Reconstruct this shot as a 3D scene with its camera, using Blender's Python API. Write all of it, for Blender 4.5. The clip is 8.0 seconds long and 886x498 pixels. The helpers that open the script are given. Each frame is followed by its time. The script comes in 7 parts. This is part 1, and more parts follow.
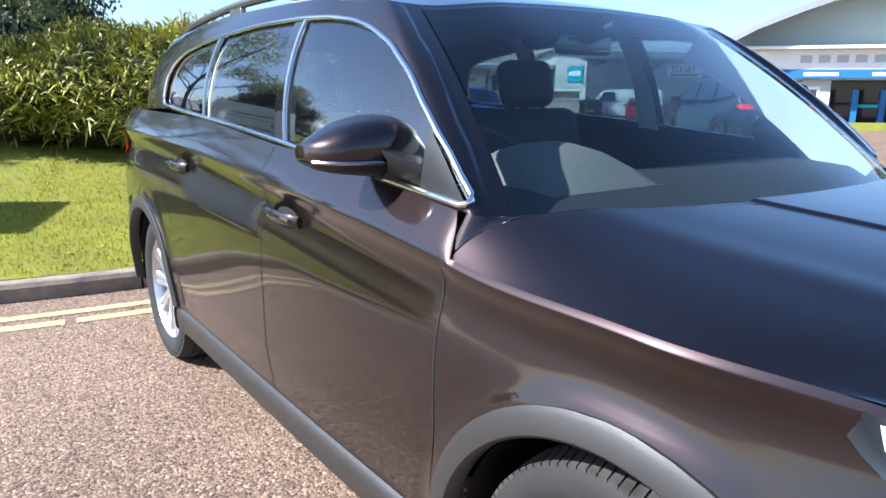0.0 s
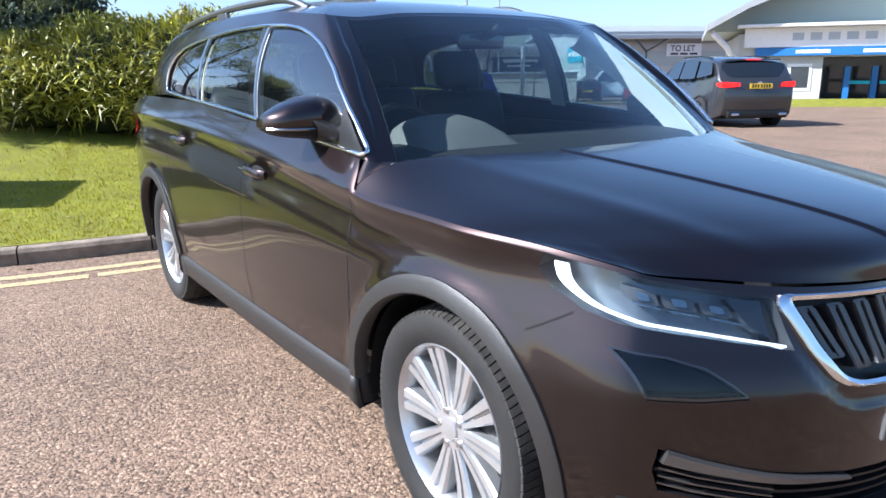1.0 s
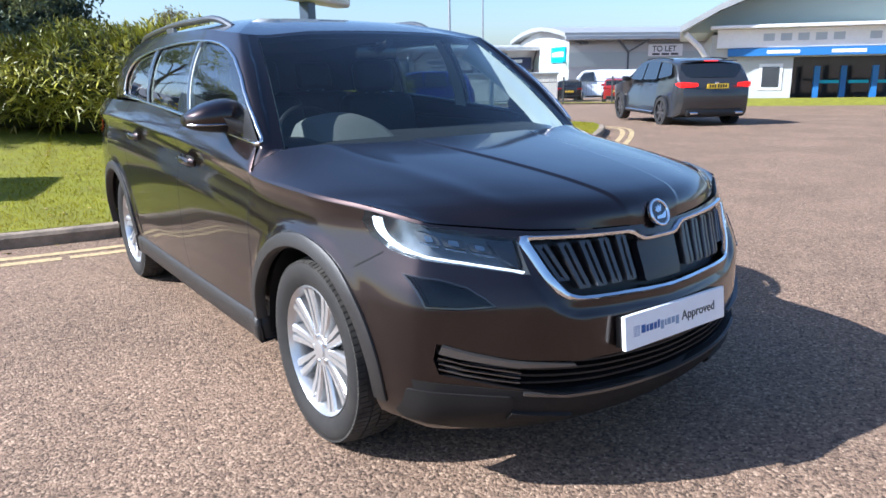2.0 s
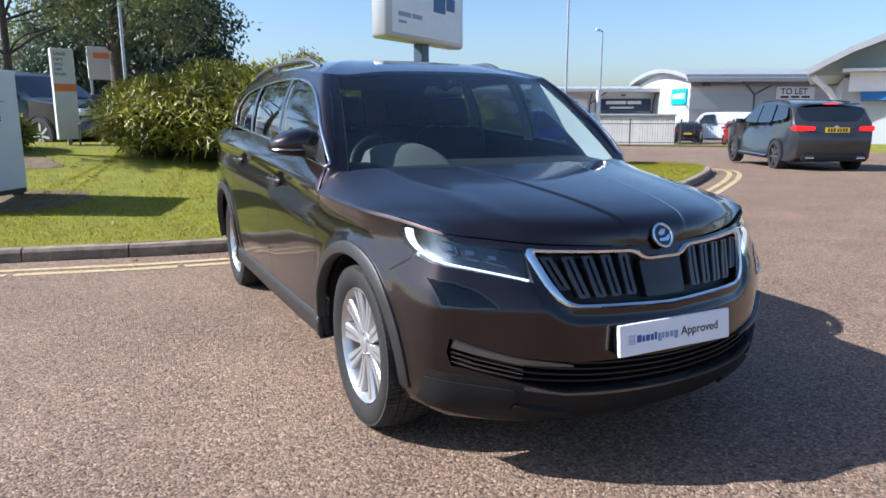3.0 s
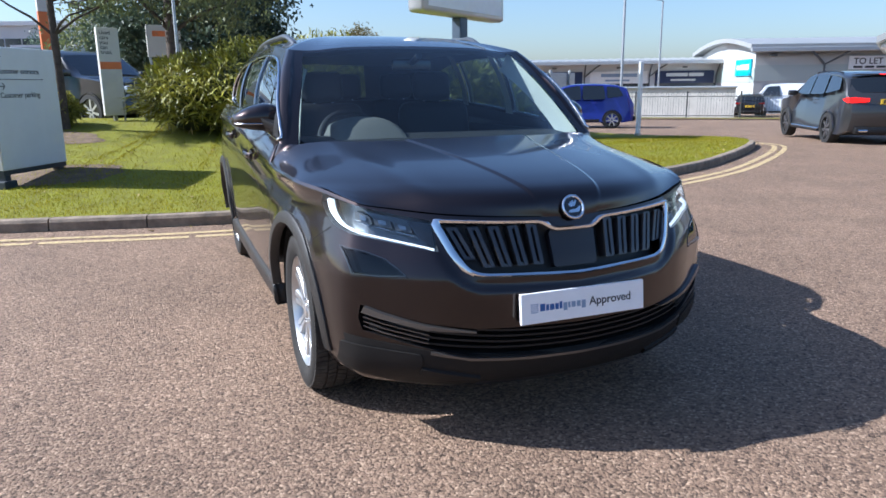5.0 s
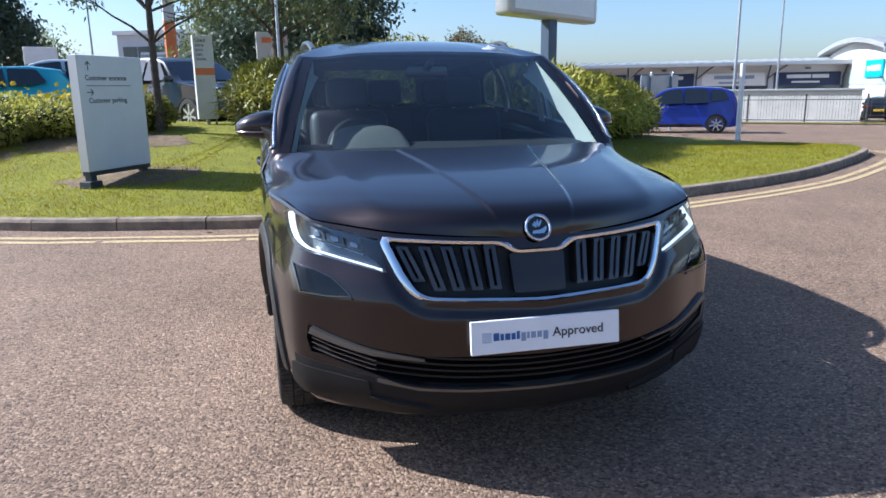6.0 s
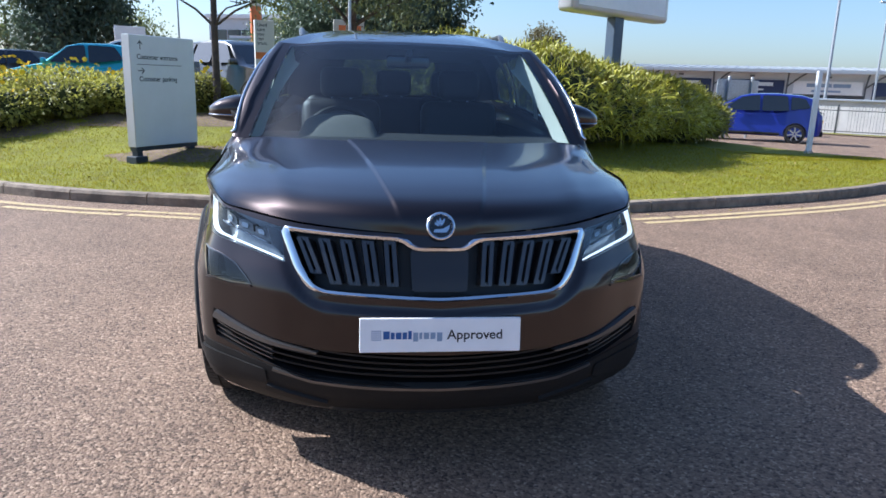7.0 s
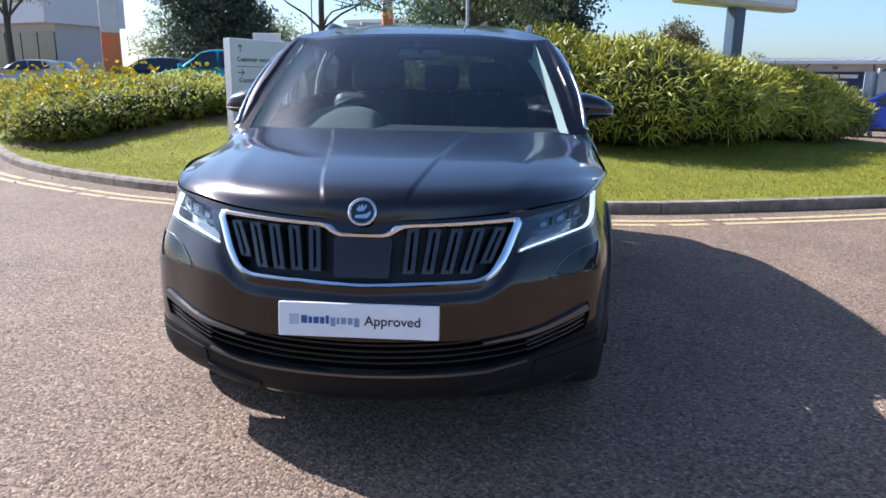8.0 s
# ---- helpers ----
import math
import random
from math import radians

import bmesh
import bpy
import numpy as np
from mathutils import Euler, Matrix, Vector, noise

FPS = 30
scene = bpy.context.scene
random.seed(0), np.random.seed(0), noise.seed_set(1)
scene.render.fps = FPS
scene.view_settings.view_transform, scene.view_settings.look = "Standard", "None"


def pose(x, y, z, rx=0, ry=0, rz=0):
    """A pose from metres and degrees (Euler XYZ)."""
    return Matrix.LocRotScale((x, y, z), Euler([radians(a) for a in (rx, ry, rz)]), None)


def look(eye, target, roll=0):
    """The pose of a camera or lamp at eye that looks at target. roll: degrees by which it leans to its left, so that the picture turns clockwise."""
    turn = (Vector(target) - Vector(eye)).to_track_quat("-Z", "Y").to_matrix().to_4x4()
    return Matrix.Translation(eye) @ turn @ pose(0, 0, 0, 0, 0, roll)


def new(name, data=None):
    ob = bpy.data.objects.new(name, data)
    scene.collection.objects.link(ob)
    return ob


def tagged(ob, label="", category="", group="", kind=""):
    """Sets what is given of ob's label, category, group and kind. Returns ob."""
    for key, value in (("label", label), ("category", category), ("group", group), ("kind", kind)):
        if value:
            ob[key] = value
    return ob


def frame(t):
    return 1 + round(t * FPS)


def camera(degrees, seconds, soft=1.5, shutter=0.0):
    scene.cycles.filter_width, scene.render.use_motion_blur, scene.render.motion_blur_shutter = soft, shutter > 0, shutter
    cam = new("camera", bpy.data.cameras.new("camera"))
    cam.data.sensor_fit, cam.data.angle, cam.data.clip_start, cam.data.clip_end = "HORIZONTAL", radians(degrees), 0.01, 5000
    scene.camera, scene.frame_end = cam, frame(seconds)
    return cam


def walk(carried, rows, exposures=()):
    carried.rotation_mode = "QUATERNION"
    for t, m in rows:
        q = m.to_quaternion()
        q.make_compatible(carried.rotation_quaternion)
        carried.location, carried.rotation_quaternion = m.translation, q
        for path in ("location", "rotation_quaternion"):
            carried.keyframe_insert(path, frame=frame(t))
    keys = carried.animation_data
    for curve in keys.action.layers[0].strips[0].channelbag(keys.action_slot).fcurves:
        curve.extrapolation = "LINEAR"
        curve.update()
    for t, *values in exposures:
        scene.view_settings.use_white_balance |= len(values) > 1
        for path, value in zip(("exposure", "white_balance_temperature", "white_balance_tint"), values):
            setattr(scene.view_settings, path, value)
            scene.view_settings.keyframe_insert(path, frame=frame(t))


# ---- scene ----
cam = camera(64.2, 8.0, soft=1.6)
PATH = [
    (0, (-1.706, -0.696, 1.312), (-0.572, 0.889, 0.864), 0.2),
    (0.5, (-1.821, -1.082, 1.338), (-0.646, 0.467, 0.869), -2.5),
    (1, (-1.903, -1.488, 1.332), (-0.79, 0.099, 0.838), -0.7),
    (1.5, (-1.976, -1.906, 1.353), (-0.819, -0.356, 0.843), -1.3),
    (1.7, (-1.954, -2.067, 1.359), (-0.79, -0.523, 0.849), -1.0),
    (3, (-1.843, -2.757, 1.336), (-0.968, -1.001, 0.95), -0.1),
    (3.5, (-1.78, -2.857, 1.347), (-0.928, -1.093, 0.945), 0.1),
    (4, (-1.676, -3.04, 1.346), (-0.905, -1.239, 0.94), -0.1),
    (4.5, (-1.546, -3.096, 1.335), (-0.814, -1.29, 0.886), -0.4),
    (5.8, (-0.984, -3.015, 1.333), (-0.423, -1.147, 0.89), -1.6),
    (6, (-0.834, -3.048, 1.346), (-0.397, -1.147, 0.904), -0.8),
    (6.5, (-0.566, -3.061, 1.327), (-0.184, -1.153, 0.866), 0.6),
    (7, (-0.264, -3.091, 1.347), (-0.028, -1.159, 0.886), 1.8),
    (7.5, (0.124, -3.117, 1.325), (0.064, -1.169, 0.876), 0.2),
    (8, (0.418, -3.081, 1.31), (0.284, -1.141, 0.843), 0.8),
]

EXPOSURES = [(0.0, 1.72, 5500, 11), (1.0, 1.54, 5500, 11), (1.6, 1.50, 5500, 11), (3.0, 1.13, 5600, 11), (6.5, 1.15, 5450, 11), (8.0, 1.27, 5450, 11)]
walk(cam, [(t, look(eye, target, roll)) for t, eye, target, roll in PATH], EXPOSURES)

# ---- daylight ----
SUN_TO = Vector((-1.41, 0.60, 1.20)).normalized()
SUN_EL = math.asin(SUN_TO.z)
SUN_AZ = math.atan2(SUN_TO.x, SUN_TO.y)
world = bpy.data.worlds.new("daylight")
scene.world = world
world.use_nodes = True
_w = world.node_tree
_sky = _w.nodes.new("ShaderNodeTexSky")
_sky.sky_type = "NISHITA"
_sky.sun_disc = False
_sky.sun_elevation = SUN_EL
_sky.sun_rotation = SUN_AZ
_sky.air_density = 1.0
_sky.dust_density = 1.3
_sky.ozone_density = 3.0
_w.links.new(_sky.outputs[0], _w.nodes["Background"].inputs[0])
_w.nodes["Background"].inputs[1].default_value = 0.079
_sun = bpy.data.lights.new("sun", "SUN")
_sun.energy, _sun.angle, _sun.color = 4.6, radians(0.53), (1.0, 0.94, 0.85)
sun = new("sun", _sun)
sun.matrix_world = look((0, 0, 20), Vector((0, 0, 20)) - SUN_TO)

# ---- materials ----
def material(name, color, rough=0.5, metal=0.0, var=0.0, scale=8.0, bump=0.0, bump_scale=60.0, coat=0.0, var2=None, spec=0.5, rand=0.0, through_light=0.0):
    """A Principled material with colour variation at two scales and fine relief."""
    m = bpy.data.materials.new(name)
    m.use_nodes = True
    nt = m.node_tree
    b = nt.nodes["Principled BSDF"]
    b.inputs["Roughness"].default_value = rough
    b.inputs["Metallic"].default_value = metal
    b.inputs["Coat Weight"].default_value = coat
    b.inputs["Coat Roughness"].default_value = 0.03
    b.inputs["Specular IOR Level"].default_value = spec
    b.inputs["Base Color"].default_value = (*color, 1)
    if var > 0 or bump > 0 or rand > 0:
        tc = nt.nodes.new("ShaderNodeTexCoord")
    if var > 0 or rand > 0:
        c2 = var2 or tuple(c * (1 - var) for c in color)
        n1 = nt.nodes.new("ShaderNodeTexNoise")
        n1.inputs["Scale"].default_value = scale
        n1.inputs["Detail"].default_value = 8
        n1.inputs["Roughness"].default_value = 0.65
        nt.links.new(tc.outputs["Object"], n1.inputs["Vector"])
        ramp = nt.nodes.new("ShaderNodeValToRGB")
        ramp.color_ramp.elements[0].position, ramp.color_ramp.elements[1].position = 0.35, 0.68
        ramp.color_ramp.elements[0].color = (*c2, 1)
        ramp.color_ramp.elements[1].color = (*(min(1, c * (1 + var * 0.4)) for c in color), 1)
        nt.links.new(n1.outputs["Fac"], ramp.inputs["Fac"])
        out = ramp.outputs["Color"]
        if rand > 0:
            oi = nt.nodes.new("ShaderNodeObjectInfo")
            geo = nt.nodes.new("ShaderNodeNewGeometry")
            add = nt.nodes.new("ShaderNodeMath")
            add.operation = "ADD"
            nt.links.new(oi.outputs["Random"], add.inputs[0])
            nt.links.new(geo.outputs["Random Per Island"], add.inputs[1])
            rng = nt.nodes.new("ShaderNodeMapRange")
            rng.inputs["From Max"].default_value = 2
            rng.inputs["To Min"].default_value, rng.inputs["To Max"].default_value = 1 - rand, 1 + rand
            nt.links.new(add.outputs[0], rng.inputs["Value"])
            hsv = nt.nodes.new("ShaderNodeHueSaturation")
            nt.links.new(out, hsv.inputs["Color"])
            nt.links.new(rng.outputs["Result"], hsv.inputs["Value"])
            out = hsv.outputs["Color"]
        nt.links.new(out, b.inputs["Base Color"])
    if bump > 0:
        n2 = nt.nodes.new("ShaderNodeTexNoise")
        n2.inputs["Scale"].default_value = bump_scale
        n2.inputs["Detail"].default_value = 6
        nt.links.new(tc.outputs["Object"], n2.inputs["Vector"])
        bp = nt.nodes.new("ShaderNodeBump")
        bp.inputs["Strength"].default_value = bump
        bp.inputs["Distance"].default_value = 0.01
        nt.links.new(n2.outputs["Fac"], bp.inputs["Height"])
        nt.links.new(bp.outputs["Normal"], b.inputs["Normal"])
    if through_light > 0:
        # thin leaves pass some of the light that falls on their far side
        tl = nt.nodes.new("ShaderNodeBsdfTranslucent")
        mx = nt.nodes.new("ShaderNodeMixShader")
        mx.inputs[0].default_value = through_light
        src = b.inputs["Base Color"].links
        if src:
            nt.links.new(src[0].from_socket, tl.inputs["Color"])
        else:
            tl.inputs["Color"].default_value = (*color, 1)
        nt.links.new(b.outputs[0], mx.inputs[1])
        nt.links.new(tl.outputs[0], mx.inputs[2])
        nt.links.new(mx.outputs[0], nt.nodes["Material Output"].inputs[0])
    return m


def glass_material(name, tint, gloss=1.0, ior=1.7, dust=0.0):
    """Thin glass: what lies behind it shows through, tinted, and the sky is mirrored in it."""
    m = bpy.data.materials.new(name)
    m.use_nodes = True
    nt = m.node_tree
    nt.nodes.remove(nt.nodes["Principled BSDF"])
    tr = nt.nodes.new("ShaderNodeBsdfTransparent")
    tr.inputs[0].default_value = (*tint, 1)
    gl = nt.nodes.new("ShaderNodeBsdfGlossy")
    gl.inputs["Roughness"].default_value = 0.01
    gl.inputs["Color"].default_value = (gloss, gloss, gloss, 1)
    lw = nt.nodes.new("ShaderNodeLayerWeight")
    lw.inputs["Blend"].default_value = 0.5
    pw = nt.nodes.new("ShaderNodeMath")
    pw.operation = "POWER"
    pw.inputs[1].default_value = 4.2
    nt.links.new(lw.outputs["Facing"], pw.inputs[0])
    fr = nt.nodes.new("ShaderNodeMath")
    fr.operation = "MULTIPLY_ADD"
    r0 = ((ior - 1) / (ior + 1)) ** 2
    fr.inputs[1].default_value, fr.inputs[2].default_value = 1 - r0, r0
    nt.links.new(pw.outputs[0], fr.inputs[0])
    mx = nt.nodes.new("ShaderNodeMixShader")
    nt.links.new(fr.outputs[0], mx.inputs[0])
    nt.links.new(tr.outputs[0], mx.inputs[1])
    nt.links.new(gl.outputs[0], mx.inputs[2])
    out = mx.outputs[0]
    if dust > 0:
        # a thin film of dust, uneven over the pane
        df = nt.nodes.new("ShaderNodeBsdfDiffuse")
        df.inputs[0].default_value = (0.75, 0.80, 0.82, 1)
        tc = nt.nodes.new("ShaderNodeTexCoord")
        no = nt.nodes.new("ShaderNodeTexNoise")
        no.inputs["Scale"].default_value = 5
        no.inputs["Detail"].default_value = 7
        nt.links.new(tc.outputs["Object"], no.inputs["Vector"])
        am = nt.nodes.new("ShaderNodeMath")
        am.operation = "MULTIPLY"
        am.inputs[1].default_value = dust * 2
        nt.links.new(no.outputs["Fac"], am.inputs[0])
        m2 = nt.nodes.new("ShaderNodeMixShader")
        nt.links.new(am.outputs[0], m2.inputs[0])
        nt.links.new(out, m2.inputs[1])
        nt.links.new(df.outputs[0], m2.inputs[2])
        out = m2.outputs[0]
    nt.links.new(out, nt.nodes["Material Output"].inputs[0])
    return m


def lamp_material(name, color, strength):
    m = bpy.data.materials.new(name)
    m.use_nodes = True
    b = m.node_tree.nodes["Principled BSDF"]
    b.inputs["Base Color"].default_value = (*color, 1)
    b.inputs["Emission Color"].default_value = (*color, 1)
    b.inputs["Emission Strength"].default_value = strength
    b.inputs["Roughness"].default_value = 0.2
    return m


M_PAINT = material("brown_metallic_paint", (0.0205, 0.0125, 0.0122), 0.34, 0.92, coat=1.0)
M_PAINT.node_tree.nodes["Principled BSDF"].inputs["Coat IOR"].default_value = 1.50
M_PAINT.node_tree.nodes["Principled BSDF"].inputs["Coat Roughness"].default_value = 0.045
M_CLAD = material("grey_plastic_cladding", (0.019, 0.0178, 0.0172), 0.55, bump=0.15, bump_scale=900, spec=0.12)
M_BLACK = material("black_plastic", (0.009, 0.009, 0.010), 0.45, bump=0.1, bump_scale=700, spec=0.35)
M_PIANO = material("gloss_black", (0.008, 0.008, 0.009), 0.08, coat=1.0)
M_CHROME = material("chrome", (0.78, 0.79, 0.80), 0.09, 1.0)
M_SATIN = material("satin_aluminium", (0.62, 0.62, 0.62), 0.28, 1.0)
M_ALLOY = material("silver_alloy", (0.56, 0.565, 0.57), 0.30, 0.75, coat=0.4, var=0.12, scale=12)
M_RUBBER = material("tyre_rubber", (0.014, 0.014, 0.014), 0.75, var=0.4, scale=14, bump=0.06, bump_scale=400, var2=(0.024, 0.022, 0.020), spec=0.3)
M_TREAD = material("dusty_tread", (0.050, 0.046, 0.040), 0.85, var=0.5, scale=18, var2=(0.024, 0.022, 0.020), spec=0.3)
M_ARCH = material("grey_arch_plastic", (0.020, 0.0182, 0.0172), 0.46, bump=0.1, bump_scale=900, spec=0.45)
M_DARKGAP = material("shadow_gap", (0.004, 0.004, 0.004), 0.9)
M_WINDSCREEN = glass_material("windscreen_glass", (0.60, 0.74, 0.78), 1.0, 1.56, 0.001)
M_SIDEGLASS = glass_material("side_glass", (0.42, 0.50, 0.52), 1.0, 2.2, 0.002)
M_PRIVACY = glass_material("privacy_glass", (0.30, 0.35, 0.36), 1.0, 2.2, 0.002)
M_LENS = glass_material("lamp_lens", (0.80, 0.84, 0.86), 1.0, 1.45)
M_SMOKED = glass_material("smoked_lens", (0.25, 0.27, 0.28), 1.0, 1.45)
M_LAMP_GREY = material("lamp_inner_grey", (0.10, 0.105, 0.11), 0.3, 0.6)
M_LAMP_SILVER = material("lamp_inner_silver", (0.16, 0.175, 0.19), 0.28, 0.75, var=0.12, scale=60)
M_DRL = lamp_material("daytime_light", (0.92, 0.97, 1.0), 0.6)
M_TRIM_DARK = material("dark_interior_trim", (0.016, 0.016, 0.018), 0.7, bump=0.2, bump_scale=400)
M_TRIM_CREAM = material("cream_interior_trim", (0.50, 0.50, 0.44), 0.75, bump=0.1, bump_scale=300)
M_HEADLINING = material("grey_headlining", (0.15, 0.15, 0.14), 0.9, bump=0.1, bump_scale=300)
M_SEAT = material("black_leather", (0.011, 0.011, 0.012), 0.5, var=0.3, scale=20, bump=0.2, bump_scale=250)
M_WHITE = material("white_plastic", (0.82, 0.82, 0.82), 0.35, var=0.05, scale=6)
M_TEXT_BLACK = material("black_print", (0.015, 0.015, 0.017), 0.5)
M_TEXT_BLUE = material("blue_print", (0.03, 0.10, 0.30), 0.5)
M_TEXT_PALE = material("pale_blue_print", (0.25, 0.33, 0.45), 0.5)

M_RIB = material("dark_chrome_rib", (0.075, 0.075, 0.08), 0.28, 0.8)
M_RADAR = material("sensor_cover", (0.010, 0.009, 0.013), 0.38, coat=0.15)
M_REFLECT = material("lamp_reflector", (0.30, 0.315, 0.33), 0.2, 1.0)
M_ROOFRAIL = material("grey_anodised_rail", (0.22, 0.22, 0.22), 0.30, 0.9)
M_SATIN_DARK = material("grey_metallic_trim", (0.15, 0.145, 0.14), 0.32, 0.8)
M_PLATE = material("white_plate", (0.86, 0.86, 0.86), 0.35, var=0.04, scale=12)
M_REDLENS = material("red_lens", (0.45, 0.01, 0.008), 0.12, coat=1.0)
# cowl colour is paler than the dashboard's: sunlight put into the colour
M_COWL = material("cowl_trim_painted_sun", (0.11, 0.105, 0.09), 0.75, var=0.1, scale=30)
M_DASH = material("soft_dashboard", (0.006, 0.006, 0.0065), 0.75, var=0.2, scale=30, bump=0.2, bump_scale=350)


# ---- mesh helpers ----
def smooth_curve(ts, vs, level=False):
    """A monotone cubic through the knots (ts, vs); returns a function of arrays. level: no slope at either end."""
    ts, vs = np.asarray(ts, float), np.asarray(vs, float)
    h, d = np.diff(ts), np.diff(vs) / np.diff(ts)
    m = np.zeros(len(ts))
    m[0], m[-1] = (0, 0) if level else (d[0], d[-1])
    for i in range(1, len(ts) - 1):
        if d[i - 1] * d[i] > 0:
            w1, w2 = 2 * h[i] + h[i - 1], h[i] + 2 * h[i - 1]
            m[i] = (w1 + w2) / (w1 / d[i - 1] + w2 / d[i])

    def f(t):
        t = np.clip(np.asarray(t, float), ts[0], ts[-1])
        i = np.clip(np.searchsorted(ts, t, side="right") - 1, 0, len(ts) - 2)
        u = (t - ts[i]) / h[i]
        return ((1 + 2 * u) * (1 - u) ** 2 * vs[i] + u * (1 - u) ** 2 * h[i] * m[i]
                + u * u * (3 - 2 * u) * vs[i + 1] + u * u * (u - 1) * h[i] * m[i + 1])
    return f


def mesh_object(name, verts, faces, mat, parent=None, label="", shade=True):
    me = bpy.data.meshes.new(name)
    me.from_pydata([tuple(v) for v in verts], [], faces)
    me.materials.append(mat)
    if shade:
        me.polygons.foreach_set("use_smooth", [True] * len(me.polygons))
    me.update()
    ob = new(name, me)
    if parent is not None:
        ob.parent = parent
    if label:
        ob["label"] = label
    return ob


def part(name, bm, mat, parent=None, label="", shade=False, angle=None):
    """Link a bmesh as one mesh object under a thing or a part."""
    me = bpy.data.meshes.new(name)
    bmesh.ops.recalc_face_normals(bm, faces=bm.faces)
    if shade:
        lim = radians(angle if angle else 40)
        for f in bm.faces:
            f.smooth = True
        for e in bm.edges:
            if len(e.link_faces) == 2 and e.calc_face_angle(0) > lim:
                e.smooth = False
    bm.to_mesh(me)
    bm.free()
    for m in (mat if isinstance(mat, (list, tuple)) else [mat]):
        me.materials.append(m)
    ob = new(name, me)
    if parent is not None:
        ob.parent = parent
    if label:
        ob["label"] = label
    return ob


def empty(name, loc=(0, 0, 0), rz=0, **tags):
    e = new(name)
    e.empty_display_size = 0.1
    e.matrix_basis = pose(*loc, 0, 0, rz)
    return tagged(e, **tags)


def bm_box(bm, x0, x1, y0, y1, z0, z1, bevel=0.0, seg=2, m=None):
    """Add a box, bevelled, to bm."""
    g = bmesh.ops.create_cube(bm, size=1)
    vs = g["verts"]
    for v in vs:
        v.co = Vector(((x0 + x1) / 2 + v.co.x * (x1 - x0), (y0 + y1) / 2 + v.co.y * (y1 - y0), (z0 + z1) / 2 + v.co.z * (z1 - z0)))
    if bevel > 0:
        es = list({e for v in vs for e in v.link_edges})
        r = bmesh.ops.bevel(bm, geom=es, offset=bevel, segments=seg, affect="EDGES", profile=0.5)
        vs = list({v for f in r["faces"] for v in f.verts} | {v for v in vs if v.is_valid})
    if m is not None:
        bmesh.ops.transform(bm, matrix=m, verts=[v for v in vs if v.is_valid])
    return bm


def box(x0, x1, y0, y1, z0, z1, bevel=0.0, seg=2):
    return bm_box(bmesh.new(), x0, x1, y0, y1, z0, z1, bevel, seg)


def bm_tube(bm, pts, r, n=8, closed=False, r1=None):
    """A round tube along a line of points; r may taper to r1."""
    pts = [Vector(p) for p in pts]
    rings = []
    k = len(pts)
    up = Vector((0, 0, 1))
    for i, p in enumerate(pts):
        a = pts[(i - 1) % k] if closed or i > 0 else p
        b = pts[(i + 1) % k] if closed or i < k - 1 else p
        d = (b - a).normalized()
        u = d.cross(up)
        if u.length < 1e-3:
            u = d.cross(Vector((1, 0, 0)))
        u.normalize()
        w = d.cross(u)
        rr = r if r1 is None else r + (r1 - r) * i / (k - 1)
        rings.append([bm.verts.new(p + (u * math.cos(t) + w * math.sin(t)) * rr) for t in (2 * math.pi * j / n for j in range(n))])
    for i in range(k if closed else k - 1):
        A, B = rings[i], rings[(i + 1) % k]
        for j in range(n):
            bm.faces.new((A[j], A[(j + 1) % n], B[(j + 1) % n], B[j]))
    if not closed:
        bm.faces.new(rings[0][::-1])
        bm.faces.new(rings[-1])
    return bm


def tube(pts, r, n=8, closed=False, r1=None):
    return bm_tube(bmesh.new(), pts, r, n, closed, r1)


def bm_lathe(bm, profile, n=48, axis="x"):
    """Turn a profile of (along, radius) round the axis."""
    rings = []
    for a, r in profile:
        ring = []
        for j in range(n):
            t = 2 * math.pi * j / n
            c, s = r * math.cos(t), r * math.sin(t)
            ring.append(bm.verts.new((a, c, s) if axis == "x" else (c, a, s) if axis == "y" else (c, s, a)))
        rings.append(ring)
    for A, B in zip(rings, rings[1:]):
        for j in range(n):
            bm.faces.new((A[j], A[(j + 1) % n], B[(j + 1) % n], B[j]))
    return bm


def bm_prism(bm, poly, axis, a, b):
    """Extrude a 2D outline along an axis from a to b. axis 'y': outline in (x, z); 'x': (y, z); 'z': (x, y)."""
    def at(p, d):
        return {"y": (p[0], d, p[1]), "x": (d, p[0], p[1]), "z": (p[0], p[1], d)}[axis]
    A = [bm.verts.new(at(p, a)) for p in poly]
    B = [bm.verts.new(at(p, b)) for p in poly]
    n = len(poly)
    bm.faces.new(A)
    bm.faces.new(B[::-1])
    for i in range(n):
        bm.faces.new((A[i], B[i], B[(i + 1) % n], A[(i + 1) % n]))
    return bm


def text_mesh(name, body, size, mat, parent, m, label="", extrude=0.0008):
    """Lettering in the built-in font, turned into a mesh."""
    cu = bpy.data.curves.new(name, "FONT")
    cu.body, cu.size, cu.extrude, cu.offset = body, size, extrude, size * .012
    cu.align_x = "LEFT"
    tmp = bpy.data.objects.new("tmp_text", cu)
    scene.collection.objects.link(tmp)
    me = bpy.data.meshes.new_from_object(tmp.evaluated_get(bpy.context.evaluated_depsgraph_get()))
    bpy.data.objects.remove(tmp)
    me.materials.clear()
    me.materials.append(mat)
    me.name = name
    ob = new(name, me)
    if parent is not None:
        ob.parent = parent
    ob.matrix_basis = m
    if label:
        ob["label"] = label
    return ob


